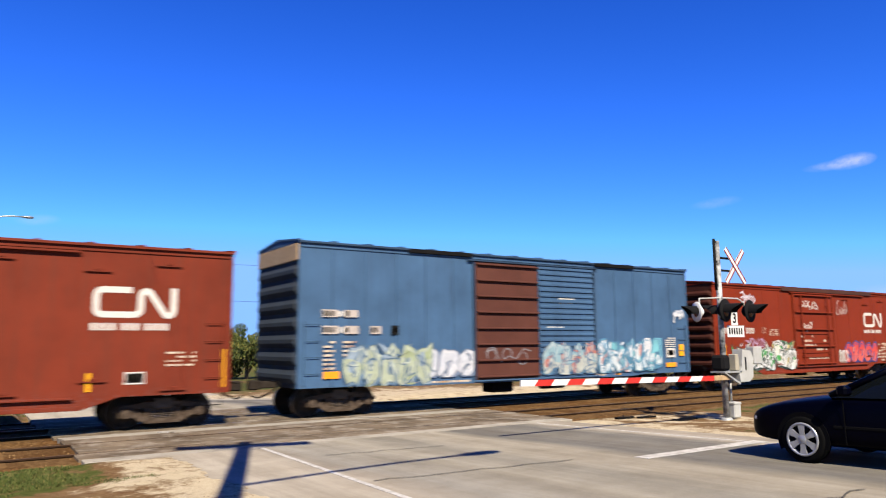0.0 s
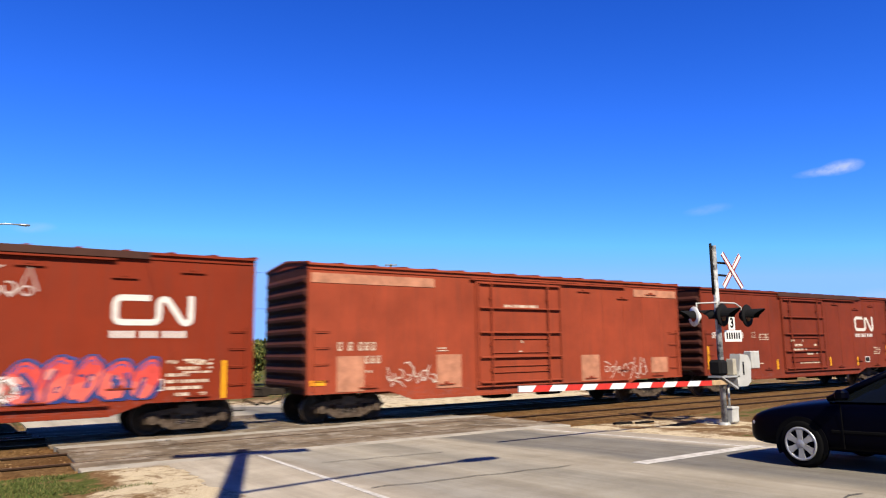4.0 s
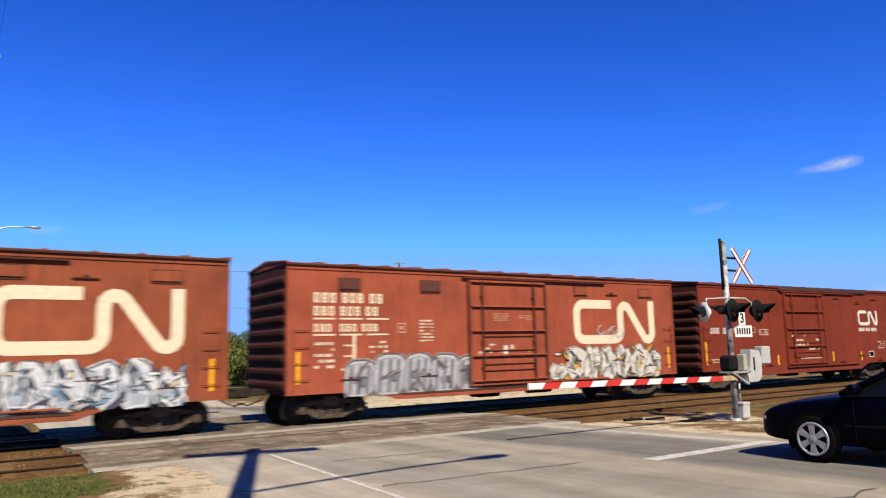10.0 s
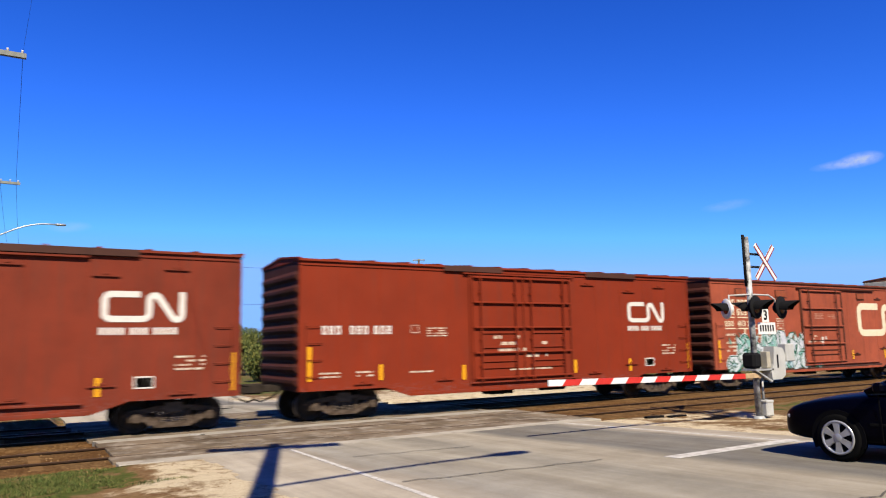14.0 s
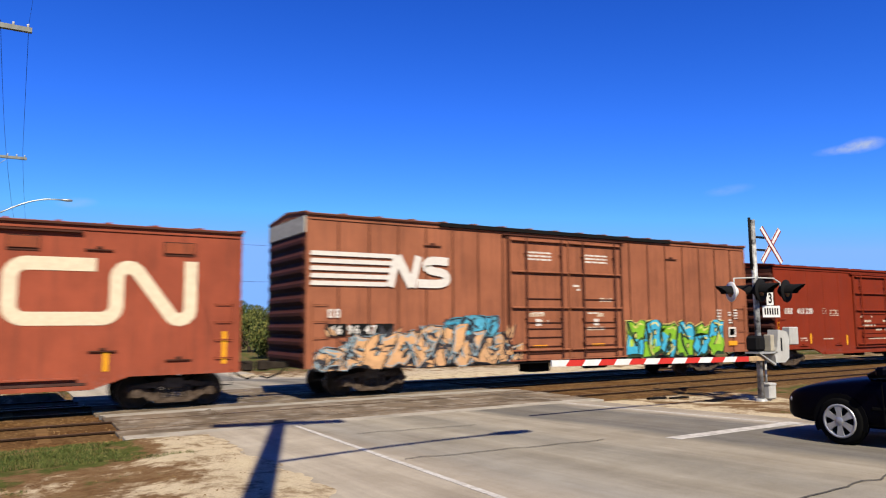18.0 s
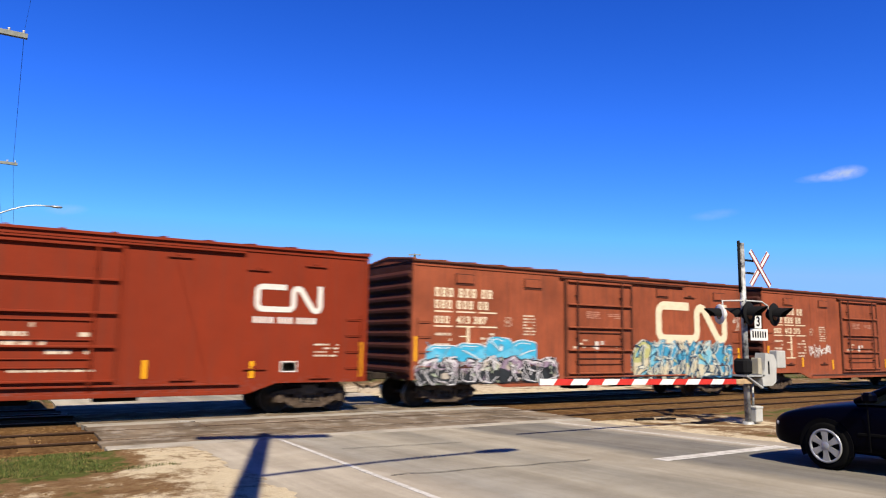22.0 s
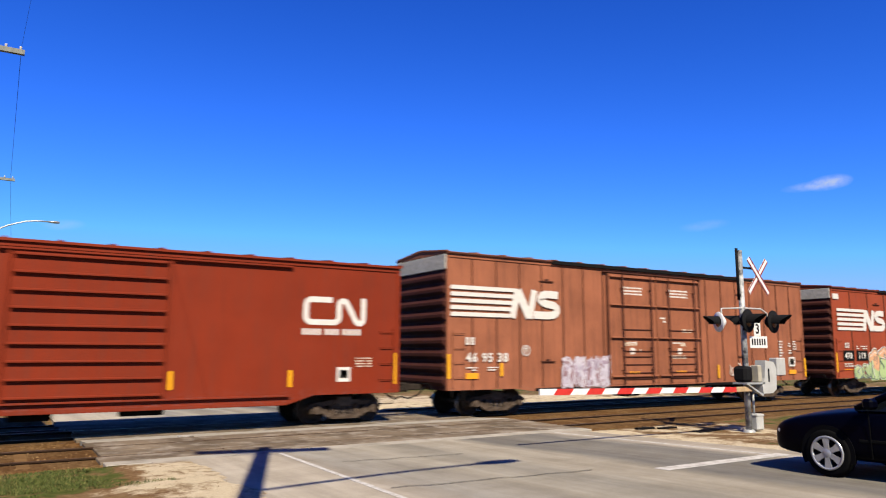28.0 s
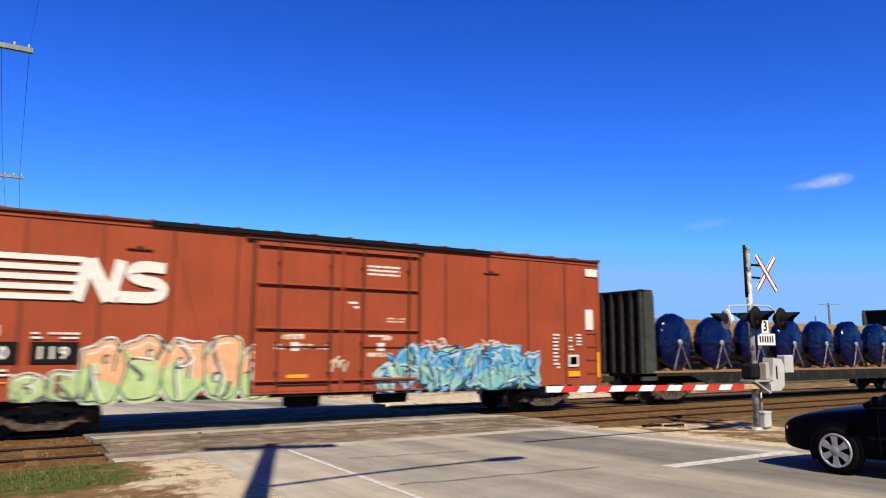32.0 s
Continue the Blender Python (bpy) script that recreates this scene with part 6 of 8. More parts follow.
def flatcar(u, L=21.5):
    """A bulkhead flat car with a row of big reels in glossy blue wrapping, chained to the deck."""
    car = thing("bulkhead_flatcar", "dark green bulkhead flat car with a timber deck", "flat car", "cars of the train")
    green = surface("dark green steel", (0.012, 0.016, 0.013), 0.8, 0.1, 3, 0.3, 40, 0.2, (0.1, 0.07, 0.05))
    rib_steel = surface("soot-black bulkhead steel", (0.03, 0.026, 0.022), 0.8, 0.1, 4, 0.5, 40, 0.3, (0.09, 0.065, 0.045), 0.6)
    gusset_steel = surface("dark green-grey bulkhead plate", (0.05, 0.058, 0.05), 0.75, 0.1, 3, 0.35, 40, 0.25, (0.11, 0.09, 0.07), 0.64)
    wood = surface("worn tan deck timber", (0.3, 0.17, 0.09), 0.85, 0, 3, 0.35, 40, 0.4)
    bm = bmesh.new()
    prism(bm, [(0, 0.95), (2.6, 0.95), (3.6, 0.62), (L - 3.6, 0.62), (L - 2.6, 0.95), (L, 0.95), (L, 1.06), (0, 1.06)], -1.5, -1.4)
    prism(bm, [(0, 0.95), (2.6, 0.95), (3.6, 0.62), (L - 3.6, 0.62), (L - 2.6, 0.95), (L, 0.95), (L, 1.06), (0, 1.06)], 1.4, 1.5)
    box(bm, 0.1, L - 0.1, -0.3, 0.3, 0.6, 1.05)
    box(bm, 0.05, L - 0.05, -1.4, 1.4, 1.0, 1.05)
    part("frame", bm, green, car)
    n = 70
    bm = bmesh.new()
    box(bm, 0, (L - 1.2) / n - 0.012, -1.52, 1.52, 1.06, 1.13, 0.006)
    plank = part("deck_plank", bm, wood, car)
    plank.location = (0.6, 0, 0)
    for i in range(1, n):
        share(plank, Matrix.Translation((0.6 + i * (L - 1.2) / n, 0, 0)), car)
    for x0, way in ((0.0, 1), (L, -1)):
        bm = bmesh.new()
        a, b = sorted((x0, x0 + way * 0.55))
        box(bm, min(x0 + way * 0.12, x0 + way * 0.2), max(x0 + way * 0.12, x0 + way * 0.2), -1.5, 1.5, 1.06, 4.1, 0.01)
        bulkhead = part("bulkhead", bm, rib_steel, car)
        for y in (-1.5, 1.4):
            bm = bmesh.new()
            prism(bm, [(x0, 0.8), (x0 + way * 0.78, 0.8), (x0 + way * 0.74, 3.9), (x0 + way * 0.66, 4.15), (x0, 4.15)], y, y + 0.1)
            part("side_gusset", bm, gusset_steel, bulkhead)
        for y in (-1.0, -0.5, 0.0, 0.5, 1.0):
            bm = bmesh.new()
            box(bm, min(x0, x0 + way * 0.12), max(x0, x0 + way * 0.12), y - 0.06, y + 0.06, 1.06, 4.1, 0.01)
            part("upright", bm, rib_steel, bulkhead)
        bm = bmesh.new()
        box(bm, a, b - 0.25 if way > 0 else b, -1.5, 1.5, 4.06, 4.14, 0.01)
        part("top_rail", bm, rib_steel, bulkhead)
    tan = surface("tan sheathing timber", (0.4, 0.24, 0.1), 0.8, 0, 1.5, 0.3, 30, 0.3)
    for i in range(8):
        bm = bmesh.new()
        box(bm, 0.7, L - 0.7, 0.1, 0.18, 1.14 + i * 0.26, 1.39 + i * 0.26, 0.006)
        part("side_plank", bm, tan, car)
    coupler(car, 0, -1)
    coupler(car, L, 1)
    add_truck(car, 1.9)
    add_truck(car, L - 1.9)
    reels = []
    blue, nt, b = node_mat("glossy blue plastic wrapping", 0.1)
    nz = noise_tex(nt, 6, 5)
    nt.links.new(ramp(nt, nz.outputs[0], ((0.3, (0.0002, 0.001, 0.012)), (0.7, (0.0006, 0.003, 0.03)))), b.inputs["Base Color"])
    wr = noise_tex(nt, 2.6, 3, (1, 1, 1), rough=0.45)
    bump(nt, b, wr.outputs[0], 0.8, 0.09)
    b.inputs["Specular IOR Level"].default_value = 0.35
    chain = surface("galvanised chain", (0.42, 0.42, 0.41), 0.45, 0.3, 10, 0.3)
    R = 1.1
    bm = bmesh.new()
    prof = [(0.04, -1.44), (0.18, -1.43), (0.26, -1.37), (0.45, -1.35), (0.7, -1.32), (0.92, -1.28), (R - 0.05, -1.23), (R, -1.14), (R - 0.03, -1.02), (R, -0.9), (R - 0.05, -0.8), (0.8, -0.74), (0.3, -0.7), (0.04, -0.68)]
    lathe(bm, prof, 48, "y", smooth=True)
    for v in bm.verts:
        a = math.atan2(v.co.z, v.co.x)
        r = math.hypot(v.co.x, v.co.z)
        if r > 0.25:
            k = 1 + 0.01 * math.sin(a * 9 + v.co.y) + 0.02 * noise.noise((v.co.x * 3, v.co.y * 3, v.co.z * 3))
            v.co.x *= k
            v.co.z *= k
            v.co.y += 0.022 * math.sin(a * 14 + 3 * r) * min(1, r)
    me = bpy.data.meshes.new("wrapped_drum")
    bm.to_mesh(me)
    bm.free()
    me.materials.append(blue)
    bm = bmesh.new()
    tube(bm, (0, -1.46, 0), (0, -1.38, 0), 0.09, 0.13, 12)
    hub = part("hub_cap", bm, chain)
    for i in range(8):
        x = 2.2 + i * 2.47
        if x > L - 1.5:
            break
        r = thing("wrapped_reel", "big reel in glossy blue plastic wrapping chained to the deck", "reel", "blue reels on the flat car")
        d = new("drum", me)
        d.parent = r
        d.matrix_basis = Matrix.Diagonal((0.86, 1, 1, 1)) @ pose(0, 0, 0, 0, 37 * i, 0)
        if i == 0:
            hub.parent = r
        else:
            share(hub, Matrix.Identity(4), r)
        for s in (-1, 1):
            bm = bmesh.new()
            pts = [Vector((0, -1.45, 0)).lerp(Vector((s * 0.5, -1.5, -R)), k / 8) + Vector((0, 0, -0.05 * math.sin(math.pi * k / 8))) for k in range(9)]
            pipe(bm, pts, 0.014, 6)
            part("tie_chain", bm, chain, r)
        for s in (-1, 1):
            bm = bmesh.new()
            prism(bm, [(s * 0.3, -R), (s * 0.52, -R), (s * 0.5, -R + 0.11)], -1.2, -0.9)
            part("chock", bm, wood, r)
        reels.append((r, u + x, 1.13 + R))
    CARS.append((car, u))
    return reels


REELS = flatcar(289.75)


# ---- the crossing signal and its gate ----
def build_signal(m, gate=True, lit=False, label=""):
    sig = thing("crossing_signal", label, "crossing signal", m=m)
    grey = surface("weathered aluminium paint", (0.5, 0.51, 0.5), 0.5, 0.2, 4, 0.2, 40, 0.15, (0.28, 0.25, 0.21), 0.66)
    pale = surface("pale grey enamel", (0.56, 0.56, 0.53), 0.5, 0, 3, 0.15, 40, 0.1, (0.3, 0.25, 0.2), 0.7)
    black = plain("matt black paint", (0.01, 0.01, 0.011), 0.95)
    black.node_tree.nodes["Principled BSDF"].inputs["Specular IOR Level"].default_value = 0.1
    white = plain("white sign sheeting", (0.8, 0.8, 0.78), 0.5)
    border = plain("faded dark red border", (0.3, 0.05, 0.045), 0.5)
    red = plain("red sign sheeting", (0.6, 0.04, 0.03), 0.45)
    mast_grey = surface("flaking aluminium paint over dark steel", (0.62, 0.63, 0.62), 0.5, 0.1, 1.2, 0.2, 40, 0.2, (0.05, 0.05, 0.055), 0.5)
    bm = bmesh.new()
    tube(bm, (0, 0, 0.0), (0, 0, 4.45), 0.075, 0.07, 16)
    part("mast", bm, mast_grey, sig, smooth=False)
    bm = bmesh.new()
    tube(bm, (-0.11, 0, 3.2), (-0.11, 0, 4.5), 0.035, 0.035, 8)
    for z in (3.3, 3.9, 4.4):
        box(bm, -0.13, 0.0, -0.03, 0.03, z, z + 0.04)
    part("bell_conduit", bm, black, sig)
    for z in (3.68, 4.0):
        bm = bmesh.new()
        box(bm, 0.05, 0.6, -0.025, 0.025, z, z + 0.05)
        part("bracket", bm, black, sig)
    for k, a in enumerate((42, -42)):
        bm = bmesh.new()
        box(bm, -0.075, 0.075, -0.012 - 0.014 * k, 0.0 - 0.014 * k, -0.58, 0.58, 0.002)
        blade = part("crossbuck_blade", bm, white if gate else M["under"], sig, "white blade with red borders" if gate else "")
        blade.matrix_basis = pose(0.62, -0.06, 3.83, 0, a, 0)
        for s in (-1, 1) if gate else ():
            bm = bmesh.new()
            box(bm, s * 0.058 - 0.0165, s * 0.058 + 0.0165, -0.016 - 0.014 * k, -0.0125 - 0.014 * k, -0.575, 0.575)
            part("red_border", bm, border, blade)
    # cross arm and lamp units
    bm = bmesh.new()
    pipe(bm, [(-0.86, -0.03, 2.72), (-0.86, -0.03, 2.96), (-0.05, -0.03, 3.0), (0.7, -0.03, 3.0), (0.95, -0.03, 2.9), (0.95, -0.03, 2.75)], 0.022, 8)
    part("cross_arm", bm, pale, sig)
    glass = plain("dark red lens", (0.1, 0.004, 0.004), 0.15)
    hot = plain("lit red lens", (1.0, 0.02, 0.015), 0.3, 0, 14.0)

    def lamp(x, z, yaw, back=None, board=None, y=0.06, on=False, size=1.0):
        mm = pose(x, y, z, 0, 0, yaw) @ Matrix.Scale(size, 4)
        bm = bmesh.new()
        lathe(bm, [(0.0, 0.02), (0.28, 0.02), (0.29, 0.0), (0.28, -0.02), (0.0, -0.02)], 24, "y")
        disc_ = part("backboard", bm, board or black, sig)
        disc_.matrix_basis = mm
        bm = bmesh.new()
        lathe(bm, [(0.0, 0.2), (0.08, 0.19), (0.14, 0.14), (0.16, 0.03), (0.16, 0.022)], 20, "y")
        part("lamp_housing", bm, back or black, disc_)
        bm = bmesh.new()
        lathe(bm, [(0.0, -0.035), (0.1, -0.032), (0.15, -0.022)], 20, "y")
        part("lens", bm, hot if on else glass, disc_)
        bm = bmesh.new()
        ring = []
        n = 14
        for i in range(n + 1):
            a = radians(-20 + 220 * i / n)
            reach = 0.46 * (0.5 + 0.5 * max(0.0, math.sin(a)))
            ring.append([bm.verts.new((0.17 * math.cos(a) * k, y, 0.17 * math.sin(a) * k)) for y, k in ((-0.02, 1), (-reach, 0.96))])
        for p, q in zip(ring, ring[1:]):
            bm.faces.new((p[0], q[0], q[1], p[1]))
        hood = part("visor", bm, black, disc_)
        md = hood.modifiers.new("thick", "SOLIDIFY")
        md.thickness = 0.006
        return disc_
    if gate:
        lamp(-0.86, 2.64, 246, white, white, size=0.85)
        lamp(0.1, 2.66, 215)
        lamp(-0.08, 2.68, 8, None, None, -0.2)
        lamp(0.95, 2.68, 8, None, None, -0.2)
    else:
        lamp(-0.55, 2.66, 0, None, None, -0.1, lit)
        lamp(0.55, 2.66, 0, None, None, -0.1)
    # number-of-tracks sign
    bm = bmesh.new()
    box(bm, 0.28, 0.55, -0.1, -0.085, 2.32, 2.68, 0.004)
    plate = part("number_plate", bm, white, sig)
    text_mesh("numeral", "3", 0.34, black, plate, (0.33, -0.103, 2.38), bold=0.01)
    bm = bmesh.new()
    box(bm, 0.1, 0.8, -0.1, -0.085, 2.02, 2.31, 0.004)
    plate = part("tracks_plate", bm, white, sig)
    bars(plate, [(0.16 + i * 0.1, 0.22 + i * 0.1, 2.09, 2.25) for i in range(6)], -0.102, black)
    # junction box, footing, conduit
    bm = bmesh.new()
    box(bm, 0.09, 0.36, -0.18, 0.12, 0.04, 0.4, 0.03)
    box(bm, 0.08, 0.37, -0.19, 0.13, 0.36, 0.43, 0.02)
    part("junction_box", bm, pale, sig)
    bm = bmesh.new()
    tube(bm, (0.2, -0.02, 0.4), (0.2, -0.02, 1.0), 0.03, 0.03, 8)
    part("conduit", bm, grey, sig)
    bm = bmesh.new()
    lathe(bm, [(0.0, 0.06), (0.11, 0.06), (0.14, 0.02), (0.17, -0.1)], 14, "z")
    part("footing", bm, grey, sig)
    if not gate:
        return sig
    bm = bmesh.new()
    prism(bm, [(0.22, 0.92), (0.6, 0.92), (0.76, 1.02), (0.8, 1.5), (0.7, 1.68), (0.36, 1.72), (0.3, 1.3), (0.2, 1.1)], -0.3, -0.02)
    part("gate_mechanism", bm, pale, sig, "pale grey gate machine housing")
    bm = bmesh.new()
    box(bm, 0.44, 0.5, -0.306, -0.29, 1.2, 1.52, 0.004)
    part("inspection_slot", bm, black, sig)
    bm = bmesh.new()
    box(bm, 0.06, 0.2, -0.3, -0.1, 1.2, 1.6, 0.015)
    part("access_cover", bm, M["old_cover"], sig)
    bm = bmesh.new()
    box(bm, -0.36, -0.04, -0.24, 0.12, 1.2, 1.58, 0.06)
    part("motor_box", bm, black, sig)
    bm = bmesh.new()
    prism(bm, [(-0.4, 1.15), (-0.4, 1.19), (0.3, 1.19), (0.3, 1.15)], -0.3, 0.1)
    prism(bm, [(-0.38, 1.15), (-0.32, 1.15), (0.24, 0.9), (0.2, 0.86)], -0.3, -0.24)
    part("gate_bracket", bm, grey, sig)
    bm = bmesh.new()
    prism(bm, [(0.6, 1.45), (0.95, 1.45), (0.95, 1.55), (0.6, 1.55)], -0.18, -0.1)
    part("weight_arm", bm, grey, sig)
    bm = bmesh.new()
    box(bm, 0.84, 1.2, -0.3, -0.08, 1.34, 1.78, 0.02)
    part("counterweight", bm, pale, sig)
    arm = None
    bm = bmesh.new()
    box(bm, -0.75, -0.1, -0.25, -0.21, 0.98, 1.1, 0.008)
    arm = part("gate_arm", bm, M["tan"], sig, "red and white striped gate arm")
    x, i = -0.75, 0
    end = -6.75
    n = 14
    step = (end - x) / n
    for i in range(n):
        a, b = x + step * i, x + step * (i + 1)
        f0, f1 = (a - x) / (end - x), (b - x) / (end - x)
        z0a, z1a = 0.982 + 0.1 * f0, 1.1 + 0.1 * f0
        z0b, z1b = 0.982 + 0.1 * f1, 1.1 + 0.1 * f1
        lean = 0.09 if 0 < i else 0.0
        lean2 = 0.09 if i < n - 1 else 0.0
        bm = bmesh.new()
        prism(bm, [(a - lean, z0a), (b - lean2, z0b), (b + lean2 * 0.2, z1b), (a + lean * 0.2, z1a)], -0.25, -0.21)
        part("red_stripe" if i % 2 == 0 else "white_stripe", bm, red if i % 2 == 0 else white, arm)
    return sig


M["old_cover"] = surface("cream cover plate", (0.5, 0.46, 0.36), 0.6, 0, 4, 0.2)
build_signal(pose(15.68, 10.95, road_z(10.95) - 0.04), label="grey crossing signal with dark lamps and a lowered striped gate")
build_signal(pose(2.25, 44.0, road_z(44.0) - 0.02), False, True, "far crossing signal with a crossbuck and a lit red lamp")


# ---- cars on the road ----
def sedan(label, paint, m, group=""):
    """A rounded four-door saloon of the nineties. Local +y is ahead, x = 0 the middle, z = 0 the road."""
    car = thing("car", label, "car", group, m)
    glass, nt, b = node_mat("dark tinted car glass", 0.04)
    b.inputs["Base Color"].default_value = (0.003, 0.004, 0.005, 1)
    b.inputs["Specular IOR Level"].default_value = 0.2
    trim = plain("black rubber trim", (0.006, 0.006, 0.006), 0.9)
    chrome = surface("silver wheel paint", (0.62, 0.63, 0.64), 0.3, 0.5, 8, 0.2, 60, 0.05)
    # body: sections along y, each a rounded ring from sill to shoulder to the deck
    st = [(-3.72, 0.62, 0.42, 0.62, 0.80), (-3.66, 0.78, 0.30, 0.70, 0.92), (-3.4, 0.87, 0.24, 0.76, 1.0), (-2.7, 0.91, 0.2, 0.8, 1.02), (-2.0, 0.92, 0.2, 0.82, 0.98), (-1.0, 0.92, 0.2, 0.82, 0.96),
          (-0.45, 0.92, 0.2, 0.82, 0.965), (0.0, 0.915, 0.21, 0.80, 0.91), (0.4, 0.90, 0.22, 0.76, 0.86), (0.7, 0.86, 0.24, 0.70, 0.79), (0.88, 0.76, 0.26, 0.62, 0.70), (0.97, 0.6, 0.3, 0.54, 0.6)]
    bm = bmesh.new()
    rows = []
    for y, w, z0, zs, zt in st:
        ring = [(-w * 0.9, z0), (-w, z0 + 0.12), (-w * 1.0, (z0 + zs) / 2), (-w * 0.985, zs), (-w * 0.93, zs + (zt - zs) * 0.55), (-w * 0.78, zt - 0.015), (-w * 0.4, zt + 0.01), (0, zt + 0.02)]
        ring = ring + [(-x, z) for x, z in ring[-2::-1]]
        rows.append([bm.verts.new((x, y, z)) for x, z in ring])
    for p, q in zip(rows, rows[1:]):
        for i in range(len(p) - 1):
            bm.faces.new((p[i], p[i + 1], q[i + 1], q[i]))
        bm.faces.new((p[-1], p[0], q[0], q[-1]))
    bm.faces.new(rows[0])
    bm.faces.new(rows[-1][::-1])
    bmesh.ops.recalc_face_normals(bm, faces=bm.faces[:])
    body = part("body", bm, paint, car, smooth=True)
    sub = body.modifiers.new("round", "SUBSURF")
    sub.levels = sub.render_levels = 2
    # cabin: roof and glass
    bm = bmesh.new()
    cs = [(-3.2, 0.72, 1.0), (-2.75, 0.66, 1.3), (-2.3, 0.62, 1.4), (-1.8, 0.62, 1.42), (-1.3, 0.64, 1.38), (-0.95, 0.68, 1.22), (-0.4, 0.74, 0.95)]
    rows = []
    for y, w, zt in cs:
        b0 = 0.93
        base = 0.84 if y < 0.2 else 0.8
        ring = [(-base, b0), (-w - (base - w) * 0.15, b0 + (zt - b0) * 0.85), (-w * 0.8, zt), (0, zt + 0.015)]
        ring += [(-x, z) for x, z in ring[-2::-1]]
        rows.append([bm.verts.new((x, y, z)) for x, z in ring])
    for p, q in zip(rows, rows[1:]):
        for i in range(len(p) - 1):
            bm.faces.new((p[i], p[i + 1], q[i + 1], q[i]))
    bmesh.ops.recalc_face_normals(bm, faces=bm.faces[:])
    part("window_band", bm, glass, car, "dark tinted glass", smooth=True)
    bm = bmesh.new()
    rows = []
    for y, w, zt in cs[1:5]:
        rows.append([bm.verts.new(p) for p in ((-w - 0.02, y, zt - 0.07), (-w * 0.8, y, zt + 0.012), (0, y, zt + 0.03), (w * 0.8, y, zt + 0.012), (w + 0.02, y, zt - 0.07))])
    for p, q in zip(rows, rows[1:]):
        for i in range(4):
            bm.faces.new((p[i], p[i + 1], q[i + 1], q[i]))
    roof = part("roof", bm, paint, car, smooth=True)
    roof.modifiers.new("thick", "SOLIDIFY").thickness = 0.03
    for s in (-1, 1):
        for name, a, bq in (("a_pillar", (s * 0.78, -0.38, 0.95), (s * 0.63, -1.28, 1.37)), ("b_pillar", (s * 0.86, -1.65, 0.94), (s * 0.65, -1.72, 1.4)), ("c_pillar", (s * 0.84, -3.0, 0.98), (s * 0.62, -2.35, 1.38))):
            bm = bmesh.new()
            tube(bm, a, bq, 0.05, 0.04, 8)
            part(name, bm, paint, car)
        bm = bmesh.new()
        box(bm, s * 0.98 - 0.09, s * 0.98 + 0.09, -0.75, -0.6, 0.96, 1.1, 0.035)
        part("door_mirror", bm, paint, car)
        bm = bmesh.new()
        box(bm, s * 0.93 - 0.012, s * 0.93 + 0.012, -1.5, -1.33, 0.78, 0.82, 0.01)
        part("door_handle", bm, paint, car)
        bm = bmesh.new()
        box(bm, min(s * 0.58, s * 0.8), max(s * 0.58, s * 0.8), 0.66, 0.84, 0.54, 0.64, 0.035)
        part("headlight", bm, M["lens_clear"], car, "clear headlight")
        bm = bmesh.new()
        box(bm, min(s * 0.3, s * 0.5), max(s * 0.3, s * 0.5), 0.9, 0.945, 0.4, 0.46, 0.02)
        part("fog_light", bm, M["lens_clear"], car)
        bm = bmesh.new()
        box(bm, s * 0.918 - 0.008, s * 0.918 + 0.008, -2.95, -0.45, 0.51, 0.55, 0.006)
        part("rub_strip", bm, trim, car)
        bm = bmesh.new()
        box(bm, s * 0.93 - 0.003, s * 0.93 + 0.003, -0.62, -0.605, 0.3, 0.93)
        part("door_seam", bm, trim, car)
        # wheels
        for y in (0.0, -2.75):
            bm = bmesh.new()
            prof = [(0.215, 0.09), (0.235, 0.105), (0.29, 0.11), (0.32, 0.09), (0.332, 0.05), (0.332, -0.05), (0.32, -0.09), (0.29, -0.11), (0.215, -0.09)]
            lathe(bm, prof, 32, "x")
            wheel = part("wheel", bm, trim, car)
            wheel.location = (s * 0.84, y, 0.332)
            bm = bmesh.new()
            lathe(bm, [(0.24, s * 0.1), (0.228, s * 0.115), (0.212, s * 0.11), (0.205, s * 0.04), (0.0, s * 0.03)], 32, "x")
            part("rim_well", bm, M["rim_dark"], wheel)
            bm = bmesh.new()
            lathe(bm, [(0.238, s * 0.102), (0.232, s * 0.118), (0.205, s * 0.116), (0.2, s * 0.07)], 32, "x")
            part("rim_edge", bm, chrome, wheel)
            bm = bmesh.new()
            lathe(bm, [(0.07, s * 0.085), (0.07, s * 0.108), (0.05, s * 0.118), (0.0, s * 0.12)], 20, "x")
            part("hub_cap", bm, chrome, wheel)
            bm = bmesh.new()
            a, bq = sorted((s * 0.082, s * 0.113))
            prism(bm, [(-0.034, 0.03), (0.034, 0.03), (0.036, 0.12), (0.056, 0.212), (-0.056, 0.212), (-0.036, 0.12)], a, bq, axis="x")
            spoke = part("spoke", bm, chrome, wheel)
            for k in range(1, 6):
                share(spoke, Matrix.Rotation(radians(60 * k), 4, "X"), wheel)
            # wheel arch: a flat dark fan on the body stands for the shaded opening
            bm = bmesh.new()
            prof2 = [(y + 0.385 * math.cos(radians(a2)), 0.332 + 0.385 * math.sin(radians(a2))) for a2 in range(-25, 206, 15)]
            c = bm.verts.new((s * 0.919, y, 0.3))
            rim = [bm.verts.new((s * 0.919, py, pz)) for py, pz in prof2]
            for p, q in zip(rim, rim[1:]):
                bm.faces.new((c, p, q))
            arch = part("wheel_arch", bm, M["arch"], car)
            arch.modifiers.new("thick", "SOLIDIFY").thickness = 0.01
    bm = bmesh.new()
    box(bm, -0.55, 0.55, 0.955, 0.985, 0.5, 0.56, 0.01)
    part("grille", bm, trim, car)
    bm = bmesh.new()
